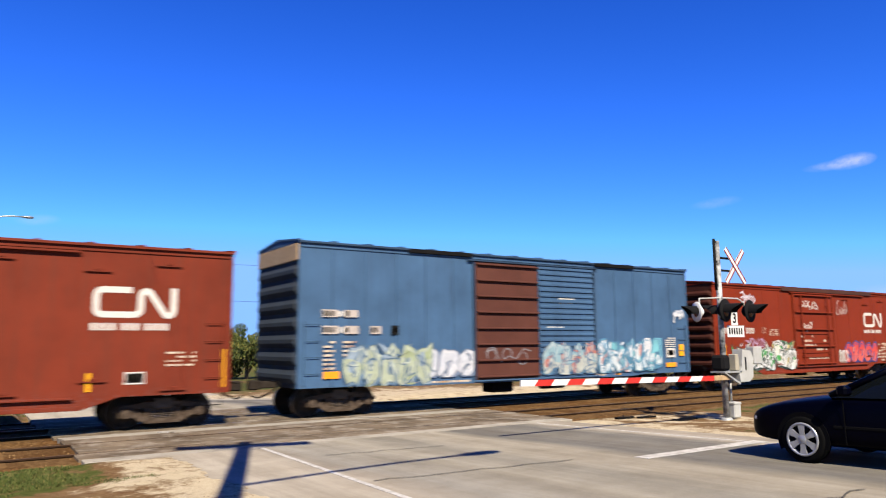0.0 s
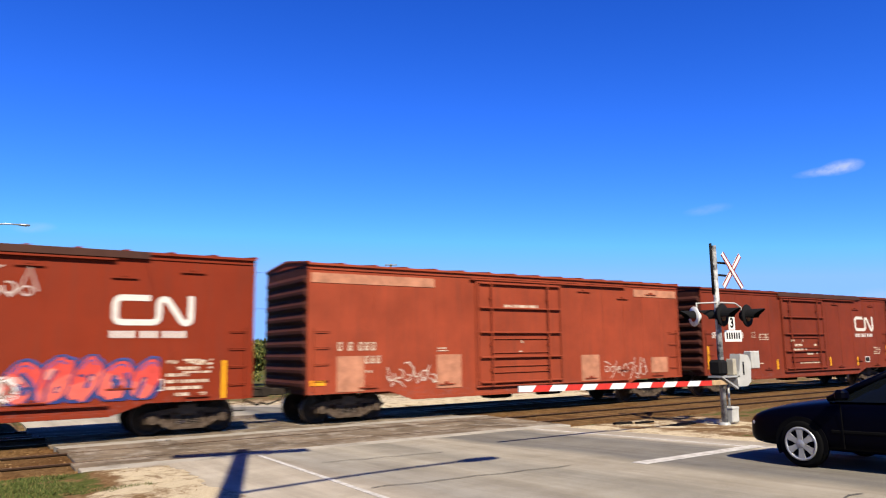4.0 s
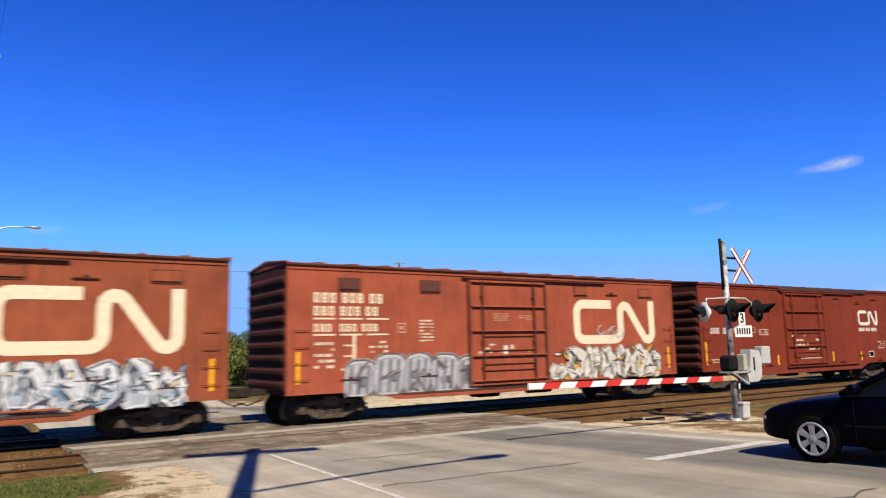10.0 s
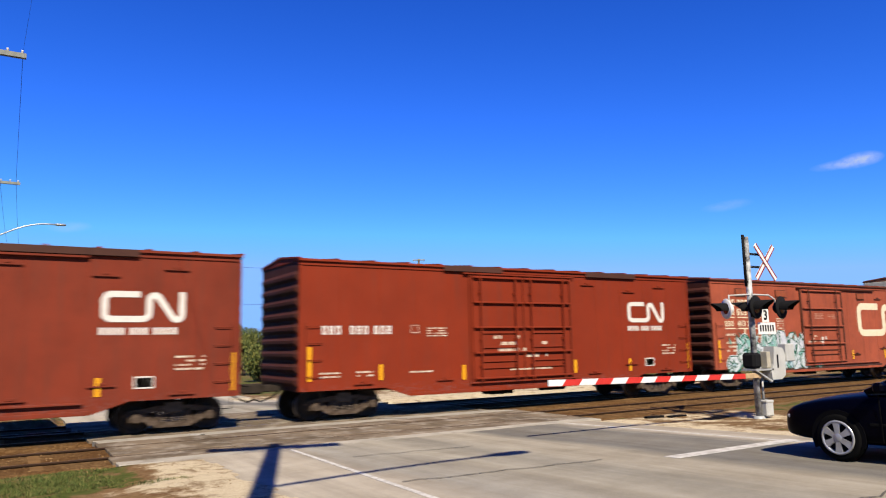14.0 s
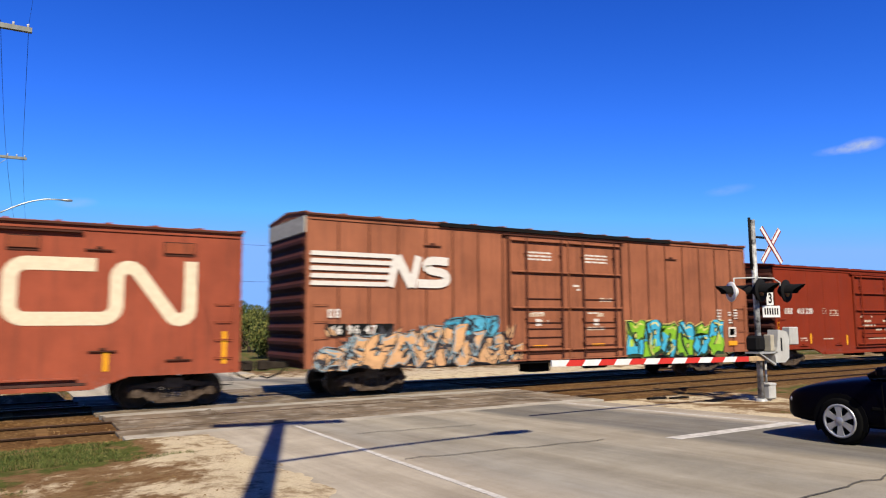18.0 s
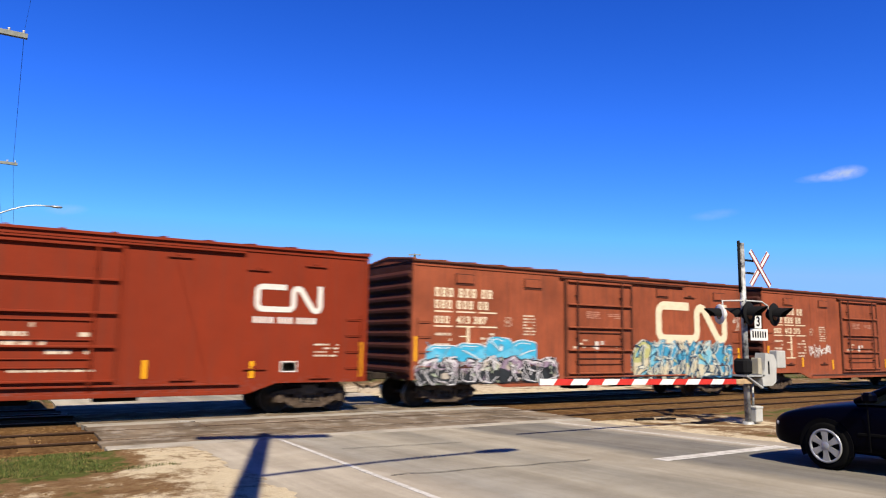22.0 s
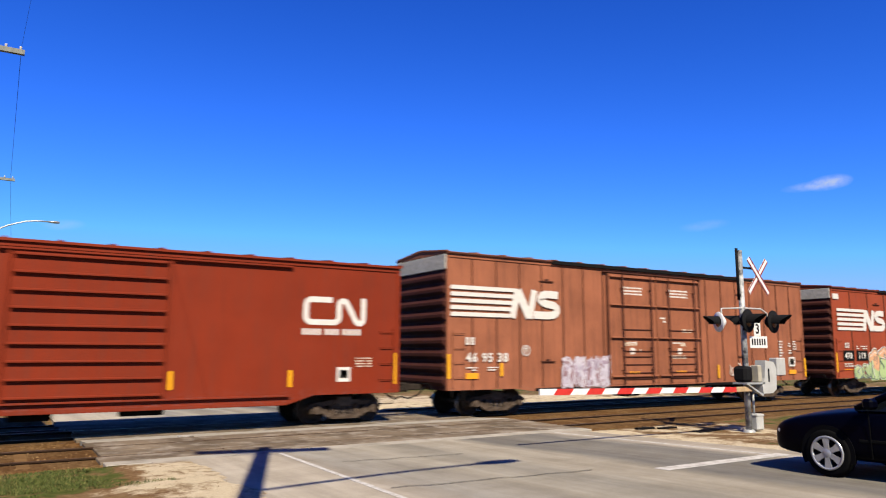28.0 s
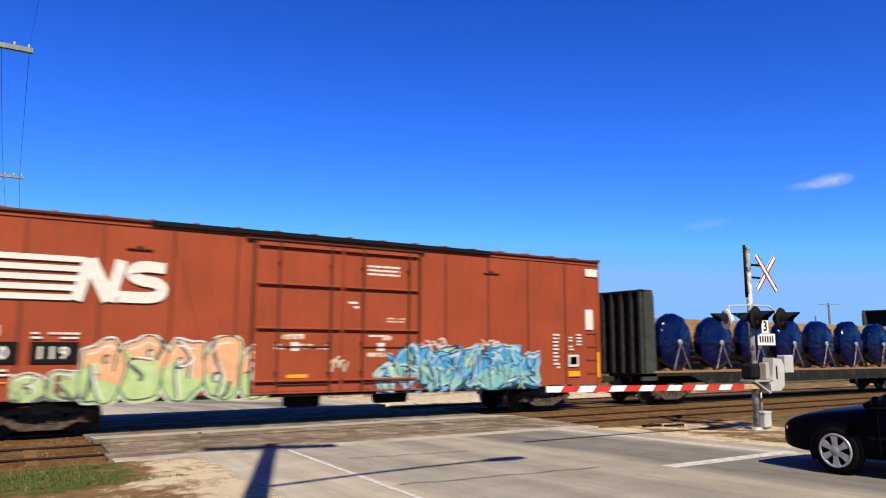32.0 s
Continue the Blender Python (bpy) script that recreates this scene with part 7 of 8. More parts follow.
    box(bm, -0.2, 0.2, 0.97, 0.99, 0.36, 0.46, 0.004)
    part("number_plate", bm, M["white"], car)
    return car


M["lens_clear"] = plain("headlight lens", (0.6, 0.6, 0.6), 0.12)
M["rim_dark"] = plain("dark wheel well", (0.02, 0.02, 0.02), 0.6)
M["arch"] = plain("dark wheel opening fill", (0.004, 0.004, 0.005), 0.9)


def auto_paint(name, rgb):
    m, nt, b = node_mat(name, 0.35)
    nz = noise_tex(nt, 2.0, 4)
    nt.links.new(ramp(nt, nz.outputs[0], ((0.3, shade(rgb, 0.8)), (0.7, shade(rgb, 1.2)))), b.inputs["Base Color"])
    b.inputs["Specular IOR Level"].default_value = 0.035
    b.inputs["Coat Weight"].default_value = 0.01
    b.inputs["Coat Roughness"].default_value = 0.06
    return m


NAVY = auto_paint("navy metallic paint", (0.0004, 0.0005, 0.0022))
sedan("dark navy saloon with six-spoke alloy wheels waiting at the stop line", NAVY, pose(11.0, 5.8, road_z(5.8) - 0.005, -1.6))
sedan("dark car waiting with its nose to the crossing", auto_paint("charcoal car paint", (0.02, 0.022, 0.03)), pose(4.0, 50.0, road_z(51.5) - 0.02, 1.0, 0, 180), "cars waiting beyond the tracks")
sedan("silver blue car waiting in the far queue", auto_paint("silver blue car paint", (0.2, 0.24, 0.32)), pose(9.2, 77.0, road_z(78.5) - 0.02, 0.4, 0, 180), "cars waiting beyond the tracks")
sedan("dark red car in the far queue", auto_paint("dark red car paint", (0.12, 0.015, 0.015)), pose(11.4, 85.0, road_z(86.5) - 0.01, 0.3, 0, 180), "cars waiting beyond the tracks")
sedan("dark blue car behind the first in the far queue", auto_paint("dark blue car paint", (0.015, 0.02, 0.045)), pose(6.0, 62.5, road_z(64.0) - 0.01, 0.6, 0, 180), "cars waiting beyond the tracks")


# ---- utility poles, wires ----
POLE_WOOD = surface("weathered pole timber", (0.16, 0.135, 0.115), 0.9, 0, 2, 0.3, 30, 0.5)
ARM_WOOD = surface("grey cross-arm timber", (0.3, 0.31, 0.27), 0.85, 0, 3, 0.25, 30, 0.4)
GALV = surface("galvanised lamp arm", (0.55, 0.56, 0.56), 0.4, 0.6, 5, 0.15)


def utility_pole(m, h=15.3, lamp=None, label="tall wooden utility pole with a cross arm", lean=0.0, arm_z=15.0, half=1.28, turn=0.0, beam=0.07, pins=True):
    p = thing("utility_pole", label, "utility pole", "poles along the road", m)
    bm = bmesh.new()
    tube(bm, (0, 0, 0), (lean * h, 0, h), 0.2, 0.14, 14)
    part("pole_shaft", bm, POLE_WOOD, p)
    c = Matrix.Translation((lean * arm_z, 0, arm_z)) @ Matrix.Rotation(radians(turn), 4, "Z")
    bm = bmesh.new()
    box(bm, -half, half, -0.2 - (beam - 0.07), -0.08 + (beam - 0.07), -beam, beam, 0.01)
    part("cross_arm", bm, ARM_WOOD, p).matrix_basis = c
    for s in (-1, 1):
        bm = bmesh.new()
        tube(bm, (s * 0.75, -0.14, -0.06), (s * 0.08, -0.1, -0.65), 0.02, 0.02, 6)
        part("arm_brace", bm, GALV, p).matrix_basis = c
        for x in (half * 0.35, half * 0.65, half * 0.92) if pins else ():
            bm = bmesh.new()
            lathe(bm, [(0.0, 0.2), (0.04, 0.19), (0.06, 0.13), (0.035, 0.11), (0.055, 0.07), (0.02, 0.05), (0.02, -0.0)], 10, "z")
            ins = part("insulator", bm, M["white"], p)
            ins.matrix_basis = c @ Matrix.Translation((s * x, -0.14, 0.07))
    if lamp:
        z, reach, rise = lamp
        root = lean * z + 0.1
        bm = bmesh.new()
        pts = [Vector((root + (reach - root) * k / 8, 0, z - rise + rise * math.sin(math.pi / 2 * min(1, k / 7)))) for k in range(9)]
        pipe(bm, pts, 0.055, 8)
        part("lamp_arm", bm, GALV, p)
        bm = bmesh.new()
        lathe(bm, [(0.0, -0.45), (0.1, -0.42), (0.17, -0.2), (0.19, 0.1), (0.13, 0.36), (0.0, 0.42)], 14, "x")
        head = part("lamp_head", bm, GALV, p)
        head.matrix_basis = Matrix.Translation((reach + 0.3, 0, z)) @ Matrix.Diagonal((1, 1, 0.55, 1))
    return p


def pale_post(m, h):
    p = thing("sign_post", "tall pale post beside the far road", "post", m=m)
    bm = bmesh.new()
    tube(bm, (0, 0, 0), (0, 0, h), 0.13, 0.1, 10)
    part("shaft", bm, GALV, p)
    bm = bmesh.new()
    lathe(bm, [(0.0, 0.0), (0.3, 0.0), (0.3, 0.25), (0.16, 0.4), (0.0, 0.4)], 12, "z")
    part("footing", bm, M["white"], p)
    bm = bmesh.new()
    lathe(bm, [(0.0, h), (0.14, h), (0.12, h + 0.08), (0.0, h + 0.12)], 10, "z")
    part("cap", bm, GALV, p)


pale_post(pose(13.9, 83.0, road_z(83.0) - 0.1), 5.6)
PZ = road_z(-1.0)
# the pole beside the camera: only its shadow falls into view
NEAR_POLE = (-0.83, -1.0)
utility_pole(pose(NEAR_POLE[0], NEAR_POLE[1], PZ - 0.1), h=15.6, arm_z=15.3, lamp=(11.1, 4.95, 0.4), lean=0.095, label="tall wooden utility pole with a cross arm and street lamp", turn=-18, beam=0.13)
utility_pole(pose(-1.95, 35.0, road_z(35) - 0.1), h=15.95, arm_z=15.7, half=2.05, beam=0.11)
utility_pole(pose(-1.65, 62.0, road_z(62) - 0.1), h=16.4, lamp=(13.2, 4.5, 1.5), arm_z=16.15, half=1.95, beam=0.1, label="wooden utility pole with a long-armed street lamp")
utility_pole(pose(-0.9, 95.0, road_z(95) - 0.1), h=15.3)
utility_pole(pose(45.6, 80.0, -1.6), h=14.75, arm_z=14.6, half=0.8, turn=-30, label="distant utility pole behind the train", pins=False)
utility_pole(pose(104.8, 60.0, -1.6), h=10.5, arm_z=10.3, half=1.5, turn=-40, label="distant utility pole behind the train", pins=False)
utility_pole(pose(134.9, 80.0, -1.6), h=10.2, arm_z=9.7, half=0.5, label="distant short utility pole behind the train", pins=False)
WIRE = plain("black wire", (0.015, 0.015, 0.018), 0.6)


def wire(a, b, sag, r=0.014, label="black overhead wire between the poles"):
    bm = bmesh.new()
    n = 16
    a, b = Vector(a), Vector(b)
    pts = [a.lerp(b, i / n) - Vector((0, 0, 4 * sag * (i / n) * (1 - i / n))) for i in range(n + 1)]
    pipe(bm, pts, r, 5)
    tagged(part("overhead_wire", bm, WIRE), label, "wire", "wires over the road")


span = [(0.2 + NEAR_POLE[0], NEAR_POLE[1], 15.45), (-1.7, 35.0, 15.7 + road_z(35) + 0.15), (-1.65, 62.0, 16.15 + road_z(62) + 0.15), (-0.9, 95.0, 15.2 + road_z(95))]
for dx in (1.66, -1.6, 0.6):
    for p, q in list(zip(span, span[1:]))[0 if dx == 1.66 else 1:]:
        wire((p[0] + dx, p[1] - 0.14, p[2]), (q[0] + dx, q[1] - 0.14, q[2]), 0.5, 0.005 if p[1] < 0 else 0.011)

# two thin wires run along the far side of the tracks between short poles
for x in (-40.0, 40.0):
    utility_pole(pose(x, 45.0, -1.4), h=9.0, arm_z=8.6, half=0.5, label="short utility pole beyond the tracks")
for z in (7.3, 4.95):
    wire((-40, 44.85, z), (40, 44.85, z), 0.25, 0.009, "thin wire along the far side of the tracks")


# ---- trees and far things ----
def leaf_mat(name, a, b_, c):
    m, nt, b = node_mat(name, 0.7)
    g = nt.nodes.new("ShaderNodeNewGeometry")
    nt.links.new(ramp(nt, g.outputs["Random Per Island"], ((0.1, a), (0.5, b_), (0.95, c))), b.inputs["Base Color"])
    return m


LEAF = (leaf_mat("green leaves", (0.014, 0.026, 0.007), (0.034, 0.052, 0.012), (0.08, 0.098, 0.024)), leaf_mat("yellowing leaves", (0.022, 0.034, 0.008), (0.05, 0.062, 0.014), (0.13, 0.125, 0.03)))
BARK = surface("grey brown bark", (0.12, 0.09, 0.065), 0.9, 0, 5, 0.3, 40, 0.6)


def tree(h, w, seed, leaf, m, label):
    rng = random.Random(seed)
    t = thing("tree", label, "tree", "trees beyond the tracks", m)
    bm = bmesh.new()
    tube(bm, (0, 0, 0), (0.1, 0, h * 0.45), 0.25, 0.15, 9)
    limbs = []
    for _ in range(9):
        a = rng.uniform(0, 6.28)
        z = h * rng.uniform(0.2, 0.45)
        e = Vector((math.cos(a) * w * rng.uniform(0.25, 0.42), math.sin(a) * w * rng.uniform(0.25, 0.42), h * rng.uniform(0.5, 0.9)))
        tube(bm, (0.05, 0, z), e, 0.09, 0.03, 6)
        limbs.append(e)
    part("trunk", bm, BARK, t)
    verts, faces = [], []
    clumps = [(Vector((0, 0, h * 0.62)), w * 0.3)] + [(e, w * rng.uniform(0.14, 0.26)) for e in limbs]
    clumps += [(Vector((math.cos(a) * w * 0.36, math.sin(a) * w * 0.36, h * rng.uniform(0.3, 0.8))), w * rng.uniform(0.1, 0.2)) for a in [rng.uniform(0, 6.28) for _ in range(14)]]
    for c, r in clumps:
        for _ in range(int(420 * (r / (w * 0.2)) ** 2)):
            d = Vector((rng.gauss(0, 1), rng.gauss(0, 1), rng.gauss(0, 1))).normalized() * r * rng.uniform(0.55, 1.05)
            p = c + Vector((d.x, d.y, d.z * 0.8))
            q = Euler((rng.uniform(0, 6), rng.uniform(0, 6), rng.uniform(0, 6))).to_matrix()
            s = rng.uniform(0.1, 0.21)
            k = len(verts)
            verts += [p + q @ Vector(v) * s for v in ((-1, 0, 0), (0, -0.5, 0.1), (1, 0, 0), (0, 0.5, 0.1))]
            faces.append((k, k + 1, k + 2, k + 3))
    me = bpy.data.meshes.new("crown")
    me.from_pydata(verts, [], faces)
    link("crown", me, leaf, t)
    return t


kinds = [tree(5.8, 7.4, 3, LEAF[0], pose(9.0, 118.0, -1.8), "broad green tree beyond the tracks"), tree(6.2, 7.0, 5, LEAF[1], pose(2.0, 126.0, -1.8), "green tree turning yellow beyond the tracks"), tree(8.4, 6.5, 8, LEAF[0], pose(24.0, 112.0, -1.8), "tall green tree beyond the tracks")]
rng = random.Random(4)
for i in range(26):
    x = -8 + i * 6.2 + rng.uniform(-2, 2)
    copy_thing(kinds[rng.randrange(3)], Matrix.Translation((x, 130 + rng.uniform(-14, 22) + 0.1 * x, -2.0)) @ Matrix.Rotation(rng.uniform(0, 6), 4, "Z") @ Matrix.Diagonal((1, 1, 0.72 if 4 < x < 22 else 1, 1)))
copy_thing(kinds[1], pose(15.2, 92.0, -2.3, 0, 0, 70))
tree(6.4, 8.0, 12, LEAF[0], pose(39.8, 70.0, -2.2), "low broad green tree beyond the tracks")
tree(5.2, 6.0, 15, LEAF[1], pose(23.8, 72.0, -2.2), "low yellowing tree beyond the tracks")
copy_thing(kinds[1], pose(27.5, 96.0, -2.2, 0, 0, 160))


def house(m, w, d, h, roof_rgb, wall_rgb, label):
    o = thing("house", label, "house", m=m)
    wall = surface("painted siding", wall_rgb, 0.8, 0, 2, 0.1, 30, 0.2)
    roof = surface("house roof", roof_rgb, 0.7, 0, 2, 0.2, 30, 0.3)
    bm = bmesh.new()
    prism(bm, [(-w / 2, 0), (w / 2, 0), (w / 2, h), (0, h + w * 0.28), (-w / 2, h)], -d / 2, d / 2)
    part("wall", bm, wall, o)
    for s in (-1, 1):
        bm = bmesh.new()
        prism(bm, [(0, h + w * 0.28 + 0.12), (s * (w / 2 + 0.4), h - 0.1), (s * (w / 2 + 0.4), h - 0.25), (0, h + w * 0.28)], -d / 2 - 0.4, d / 2 + 0.4)
        part("roof_slope", bm, roof, o)
    for x in (-w * 0.25, w * 0.25):
        bm = bmesh.new()
        box(bm, x - 0.5, x + 0.5, -d / 2 - 0.06, -d / 2, h * 0.35, h * 0.75, 0.02)
        win = part("window", bm, M["white"], o)
        bm = bmesh.new()
        box(bm, x - 0.42, x + 0.42, -d / 2 - 0.075, -d / 2 - 0.062, h * 0.39, h * 0.71)
        part("pane", bm, M["black"], win)
    return o


house(pose(11.6, 108.0, -2.3), 4.6, 6.0, 1.5, (0.03, 0.2, 0.16), (0.26, 0.24, 0.22), "small building with a teal green roof beyond the crossing")
house(pose(35.0, 150.0, -2.3), 9.0, 7.0, 3.4, (0.2, 0.18, 0.17), (0.5, 0.5, 0.47), "white house between the far trees")


# ---- thin fair-weather clouds far off ----
DRIFT = []


def cloud(az, el, w, h, dens, puffs, drift=(0.0, 0.0), far=2120.0):
    """A small thin cloud in the direction az (from +y towards +x) and el; puffs: soft ovals (x, z, half width, half height, weight) that make it up."""
    m = bpy.data.materials.new("thin cloud")
    m.use_nodes = True
    nt = m.node_tree
    out = nt.nodes["Material Output"]
    nt.nodes.remove(nt.nodes["Principled BSDF"])
    tr = nt.nodes.new("ShaderNodeBsdfTransparent")
    em = nt.nodes.new("ShaderNodeEmission")
    em.inputs[0].default_value = (0.72, 0.8, 0.93, 1)
    em.inputs[1].default_value = 0.36
    mx = nt.nodes.new("ShaderNodeMixShader")
    tc = nt.nodes.new("ShaderNodeTexCoord")
    nz = noise_tex(nt, 0.035, 6, (1, 1, 1.6), "Object", 0.6)
    total = None
    for cx, cz, a, b, weight in puffs:
        mp = nt.nodes.new("ShaderNodeMapping")
        mp.inputs["Location"].default_value = (-cx * w / (a * w), 0, -cz * h / (b * h))
        mp.inputs["Scale"].default_value = (1 / (a * w), 0, 1 / (b * h))
        ln = nt.nodes.new("ShaderNodeVectorMath")
        ln.operation = "LENGTH"
        nt.links.new(tc.outputs["Object"], mp.inputs[0])
        nt.links.new(mp.outputs[0], ln.inputs[0])
        oval = ramp(nt, ln.outputs["Value"], ((0.0, (weight,) * 3), (0.45, (weight * 0.72,) * 3), (1.0, (0, 0, 0))))
        total = oval if total is None else mix(nt, total, oval, 1.0, "ADD")
    den = ramp(nt, nz.outputs[0], ((0.3, (dens * 0.35,) * 3), (0.62, (dens,) * 3)))
    nt.links.new(mix(nt, total, den, 1.0, "MULTIPLY"), mx.inputs[0])
    nt.links.new(tr.outputs[0], mx.inputs[1])
    nt.links.new(em.outputs[0], mx.inputs[2])
    nt.links.new(mx.outputs[0], out.inputs[0])
    bm = bmesh.new()
    n = 10
    vs = [[bm.verts.new((w * (i / n - 0.5), 30 * math.cos(3 * i / n), h * (j / 4 - 0.5))) for i in range(n + 1)] for j in range(5)]
    for j in range(4):
        for i in range(n):
            bm.faces.new((vs[j][i], vs[j][i + 1], vs[j + 1][i + 1], vs[j + 1][i]))
    ob = part("cloud", bm, m)
    ob.visible_shadow = False

    def place(a, e):
        a, e = radians(a), radians(e)
        return pose(far * math.sin(a) * math.cos(e), far * math.cos(a) * math.cos(e), 1.9 + far * math.sin(e), 0, 0, -math.degrees(a))
    ob.matrix_basis = place(az, el)
    if drift != (0.0, 0.0):
        DRIFT.append((ob, [(t, place(az + drift[0] * t / 32, el + drift[1] * t / 32)) for t in (0, 8, 16, 24, 32)]))
    return tagged(ob, "small thin white cloud in the blue sky", "cloud", "clouds", "structure")


# the wind carries the two small ones slowly along
cloud(63.75, 12.42, 195, 62, 0.66, ((0.13, 0.03, 0.3, 0.36, 0.75), (-0.08, 0.02, 0.4, 0.24, 0.55), (0.26, 0.0, 0.16, 0.3, 0.3)), (-3.55, -0.55))
cloud(55.2, 10.45, 150, 40, 0.22, ((0.0, 0.0, 0.48, 0.42, 0.8),), (-2.9, -1.0))
cloud(3.5, 8.9, 120, 36, 0.3, ((0.0, 0.0, 0.48, 0.45, 0.8),))
cloud(68.6, 3.0, 480, 90, 0.4, ((0.0, 0.0, 0.48, 0.45, 0.8), (-0.2, 0.1, 0.28, 0.3, 0.3)))


# ---- grass and stones beside the road ----
def scatter_grass():
    rng = random.Random(9)
    verts, faces = [], []

    def tuft(x, y, z, n, h):
        for _ in range(n):
            a = rng.uniform(0, 6.28)
            r = rng.uniform(0, 0.05)
            px, py = x + r * math.cos(a), y + r * math.sin(a)
            hh = h * rng.uniform(0.5, 1.3)
            dx, dy = rng.gauss(0, 0.8) * hh, rng.gauss(0, 0.8) * hh
            wx, wy = 0.006 * math.cos(a), 0.006 * math.sin(a)
            k = len(verts)
            verts.extend([(px - wx, py - wy, z), (px + wx, py + wy, z), (px + dx, py + dy, z + hh)])
            faces.append((k, k + 1, k + 2))
    for _ in range(26000):
        x, y = rng.uniform(-5, 2.4), rng.uniform(7.5, 14.2)
        lush = smooth_step(10.7, 11.5, y) * (1 - smooth_step(1.2, 2.4, x)) * (1 - smooth_step(13.2, 13.6, y))
        if noise.noise((x * 0.8 + 3, y * 1.3, 1)) + 0.4 * noise.noise((x * 2.5, y * 4.0, 7)) < 0.36 - 0.75 * lush + 0.2 * smooth_step(0.6, 2.6, x):
            continue
        tuft(x, y, ground_z(x, y) - 0.005, 3, 0.03 + 0.022 * lush)
    for _ in range(14000):
        x, y = rng.uniform(14, 75), rng.uniform(26.5, 40)
        if x < 34 or y < 33:
            continue
        tuft(x, y, ground_z(x, y) - 0.01, 3, 0.16)
    me = bpy.data.meshes.new("grass")
    me.from_pydata(verts, [], faces)
    m = leaf_mat("grass blades", (0.016, 0.03, 0.005), (0.046, 0.068, 0.012), (0.11, 0.1, 0.03))
    tagged(link("grass", me, m), "short dry grass beside the tracks", "grass", kind="stuff")


def scatter_stones(mat):
    rng = random.Random(6)
    base = []
    bm = bmesh.new()
    bmesh.ops.create_icosphere(bm, subdivisions=1, radius=1)
    base = [v.co.copy() for v in bm.verts]
    tri = [[v.index for v in f.verts] for f in bm.faces]
    bm.free()
    verts, faces = [], []

    def stone(x, y, z, s):
        k = len(verts)
        q = Euler((rng.uniform(0, 6), rng.uniform(0, 6), rng.uniform(0, 6))).to_matrix()
        sx, sy, sz = s * rng.uniform(0.7, 1.3), s * rng.uniform(0.7, 1.3), s * rng.uniform(0.5, 0.9)
        for c in base:
            p = q @ Vector((c.x * sx, c.y * sy, c.z * sz))
            verts.append((x + p.x, y + p.y, z + p.z))
        faces.extend([[k + i for i in f] for f in tri])
    for _ in range(5200):
        x = rng.uniform(13.5, 42) if rng.random() < 0.7 else rng.uniform(-6, ROAD_L - 0.1)
        cy = TRACKS[0] if rng.random() < 0.75 else TRACKS[1]
        y = cy + rng.uniform(-1.9, 1.9)
        z = TRACK_Z[TRACKS.index(cy)] - 0.06 - 0.48 * max(0.0, abs(y - cy) - 1.5)
        stone(x, y, z - 0.012, rng.uniform(0.02, 0.04))
    for _ in range(240):
        x, y = (rng.uniform(14.0, 17.5), rng.uniform(12.3, 13.5)) if rng.random() < 0.3 else (rng.uniform(0.5, 3.0), rng.uniform(7.5, 13))
        stone(x, y, max(ground_z(x, y), road_z(y) if ROAD_L + 0.7 < x < ROAD_R - 0.9 else -9) - 0.006, rng.uniform(0.006, 0.02))
    me = bpy.data.meshes.new("gravel")
    me.from_pydata(verts, [], faces)
    tagged(link("gravel", me, mat), "loose rust-stained ballast stones and gravel", "gravel", kind="stuff")


scatter_grass()
scatter_stones(surface("loose stone", (0.27, 0.165, 0.075), 0.9, 0, 7, 0.35, 60, 0.3))


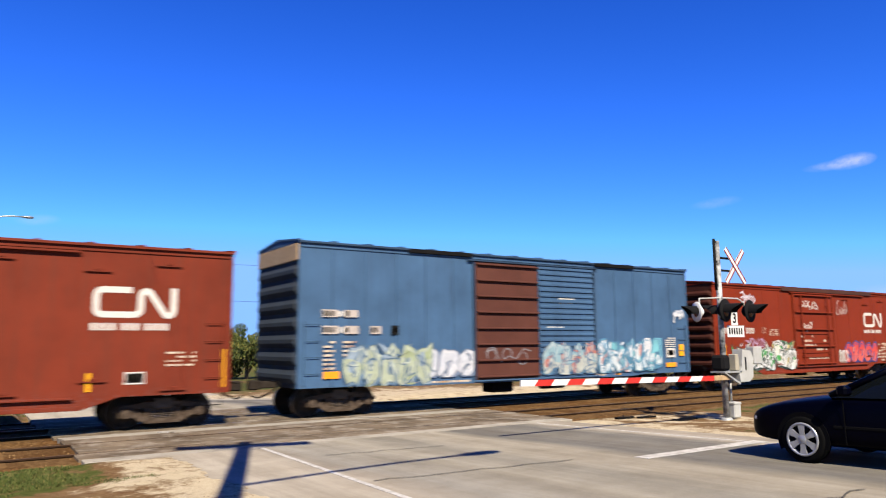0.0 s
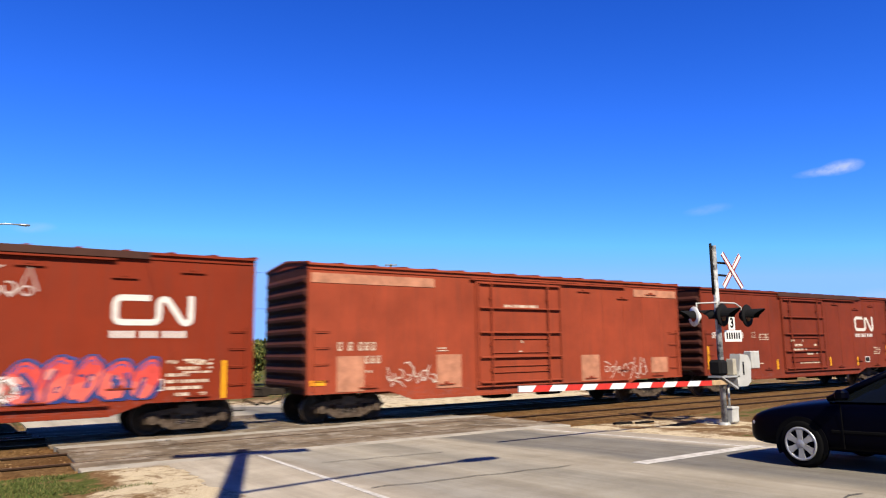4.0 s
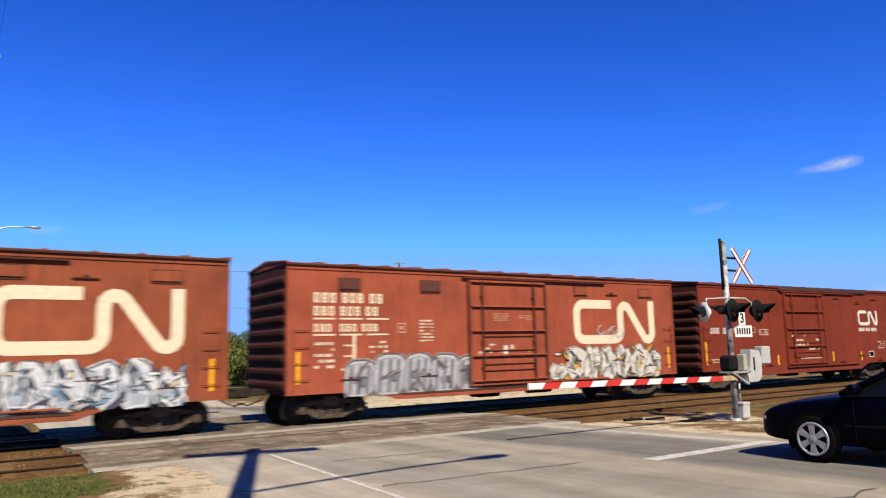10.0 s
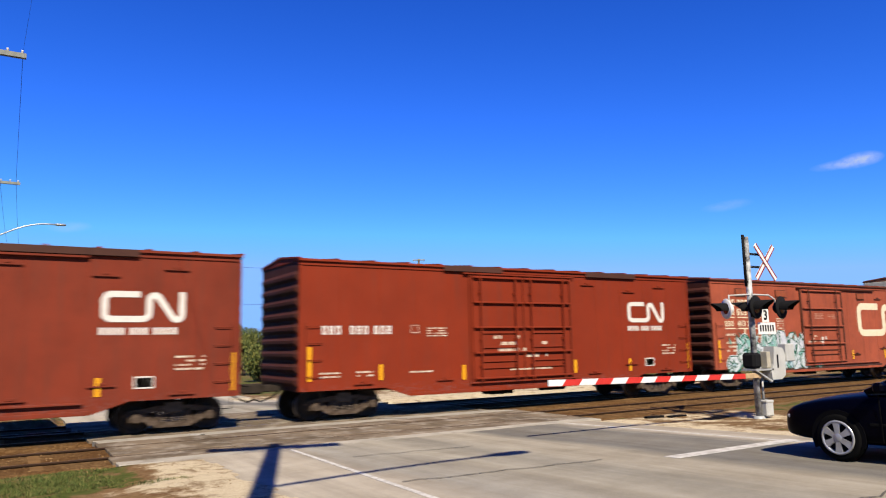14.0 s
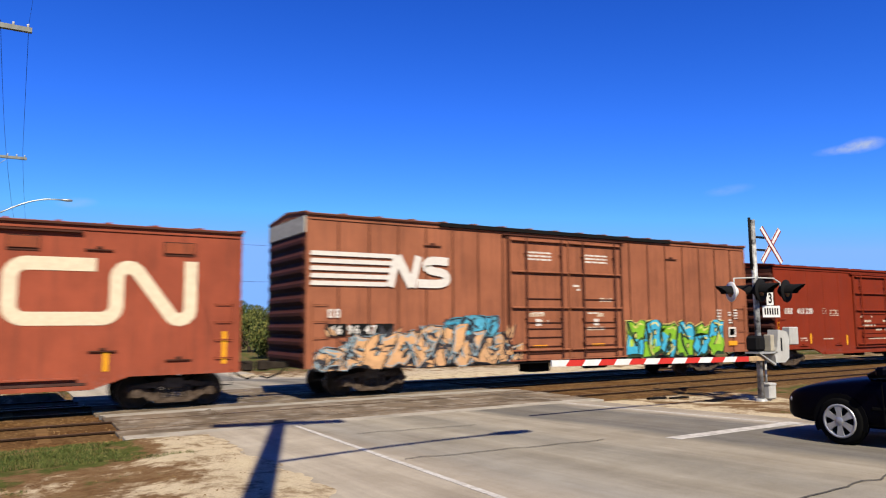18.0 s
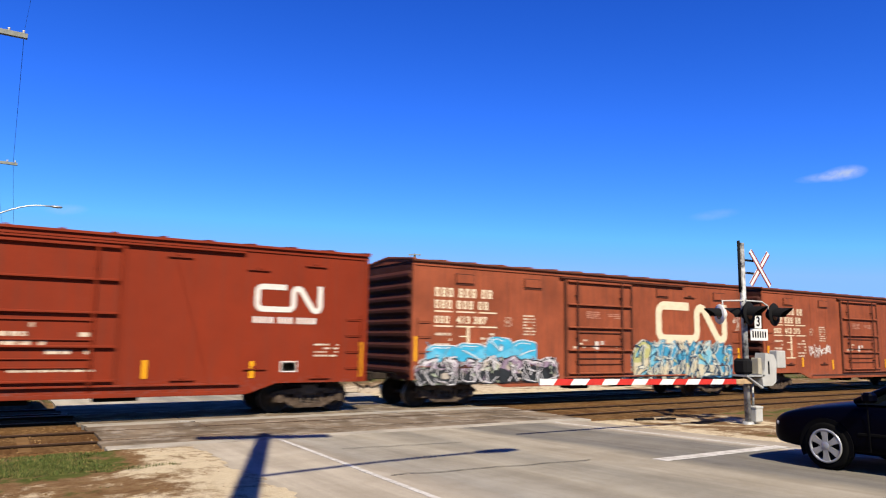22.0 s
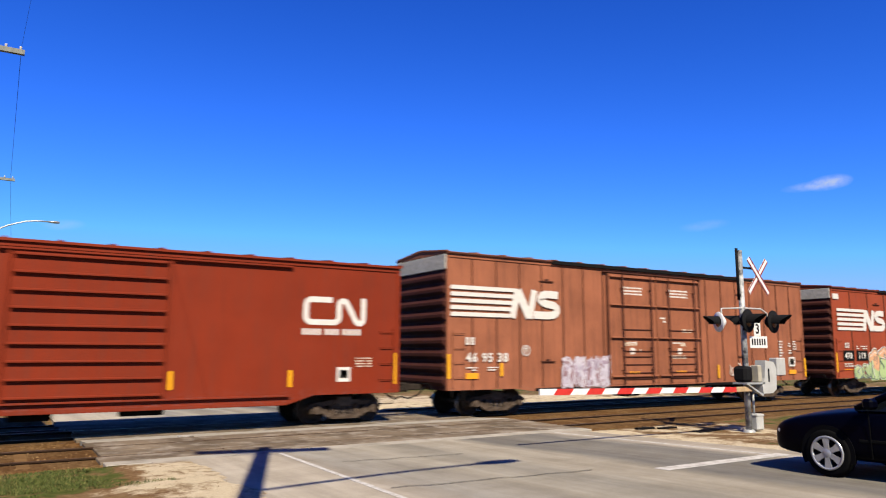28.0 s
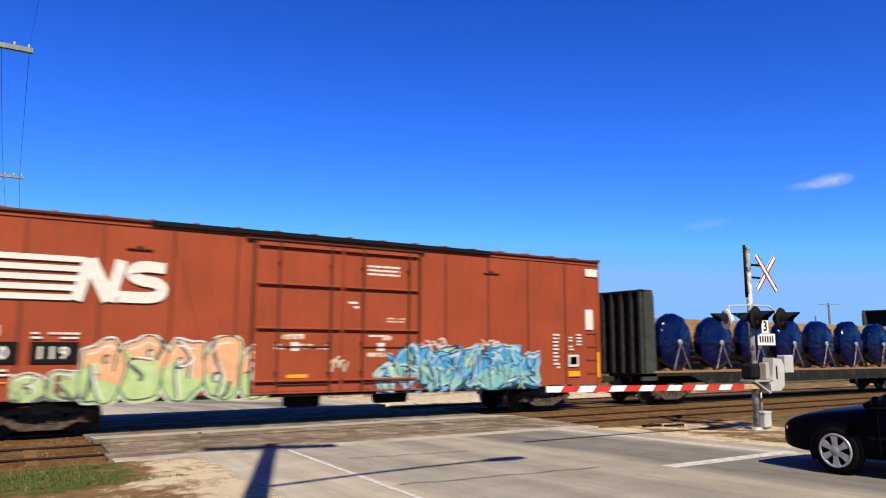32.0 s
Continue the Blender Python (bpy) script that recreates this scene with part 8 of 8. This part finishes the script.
def debris_slab(m, L, w, h, seed):
    """A ragged, half-buried black slab: a piece of debris with its shadow built in."""
    rng = random.Random(seed)
    bm = bmesh.new()
    prev = None
    n = 7
    for i in range(n + 1):
        x = L * (i / n - 0.5)
        row = [bm.verts.new((x + rng.uniform(-0.02, 0.02), yy * (1 + rng.uniform(-0.15, 0.15)), zz * (1 + rng.uniform(-0.2, 0.2)))) for yy, zz in ((-w / 2, -0.04), (-w / 2, h), (0, h * 1.1), (w / 2, h), (w / 2, -0.04))]
        if prev:
            for k in range(4):
                bm.faces.new((prev[k], prev[k + 1], row[k + 1], row[k]))
        else:
            bm.faces.new(row[::-1])
        prev = row
    bm.faces.new(prev)
    bmesh.ops.recalc_face_normals(bm, faces=bm.faces[:])
    ob = part("debris_slab", bm, M["under"])
    ob.matrix_basis = m
    tagged(ob, "black rotten piece of timber lying in the gravel", "timber", "timber beside the track")


# black slabs near the mast stand for debris and the shadow beside it
debris_slab(pose(15.05, 11.75, ground_z(15.0, 11.7), 0, 0, 12), 1.0, 0.3, 0.03, 1)
debris_slab(pose(14.2, 12.9, ground_z(14.2, 12.9), 0, 0, -8), 0.55, 0.14, 0.05, 2)
debris_slab(pose(14.75, 12.65, ground_z(14.7, 12.6), 0, 0, 4), 0.6, 0.16, 0.035, 3)


def motions():
    """Every car of the train runs along the track; its wheels turn by the same way."""
    way = ((0, -7.46), (2, 10.19), (4, 27.85), (6, 45.51), (8, 63.14), (10, 80.70), (12, 98.19), (14, 115.59), (16, 132.91), (18, 150.14), (20, 167.30), (22, 184.39), (24, 201.44), (26, 218.48), (28, 235.53), (30, 252.64), (32, 269.85))
    for car, u in CARS:
        walk(car, [(t, pose(u - s, RAIL_Y, 0)) for t, s in way])

    for ob, rows in DRIFT:
        walk(ob, rows)
    for reel, x, z in REELS:
        walk(reel, [(t, pose(x - s, RAIL_Y, z)) for t, s in way])
    # the wheels: a turn of one radian for each wheel radius of way
    spin = []
    for (t0, s0), (t1, s1) in zip(way, way[1:]):
        n = 30
        spin += [(t0 + (t1 - t0) * i / n, s0 + (s1 - s0) * i / n) for i in range(n)]
    spin.append(way[-1])
    for wheel, car in WHEELSETS:
        at = wheel.location.copy()
        walk(wheel, [(t, pose(at.x, at.y, at.z, 0, -math.degrees(s / WHEEL_R), 0)) for t, s in spin])


motions()
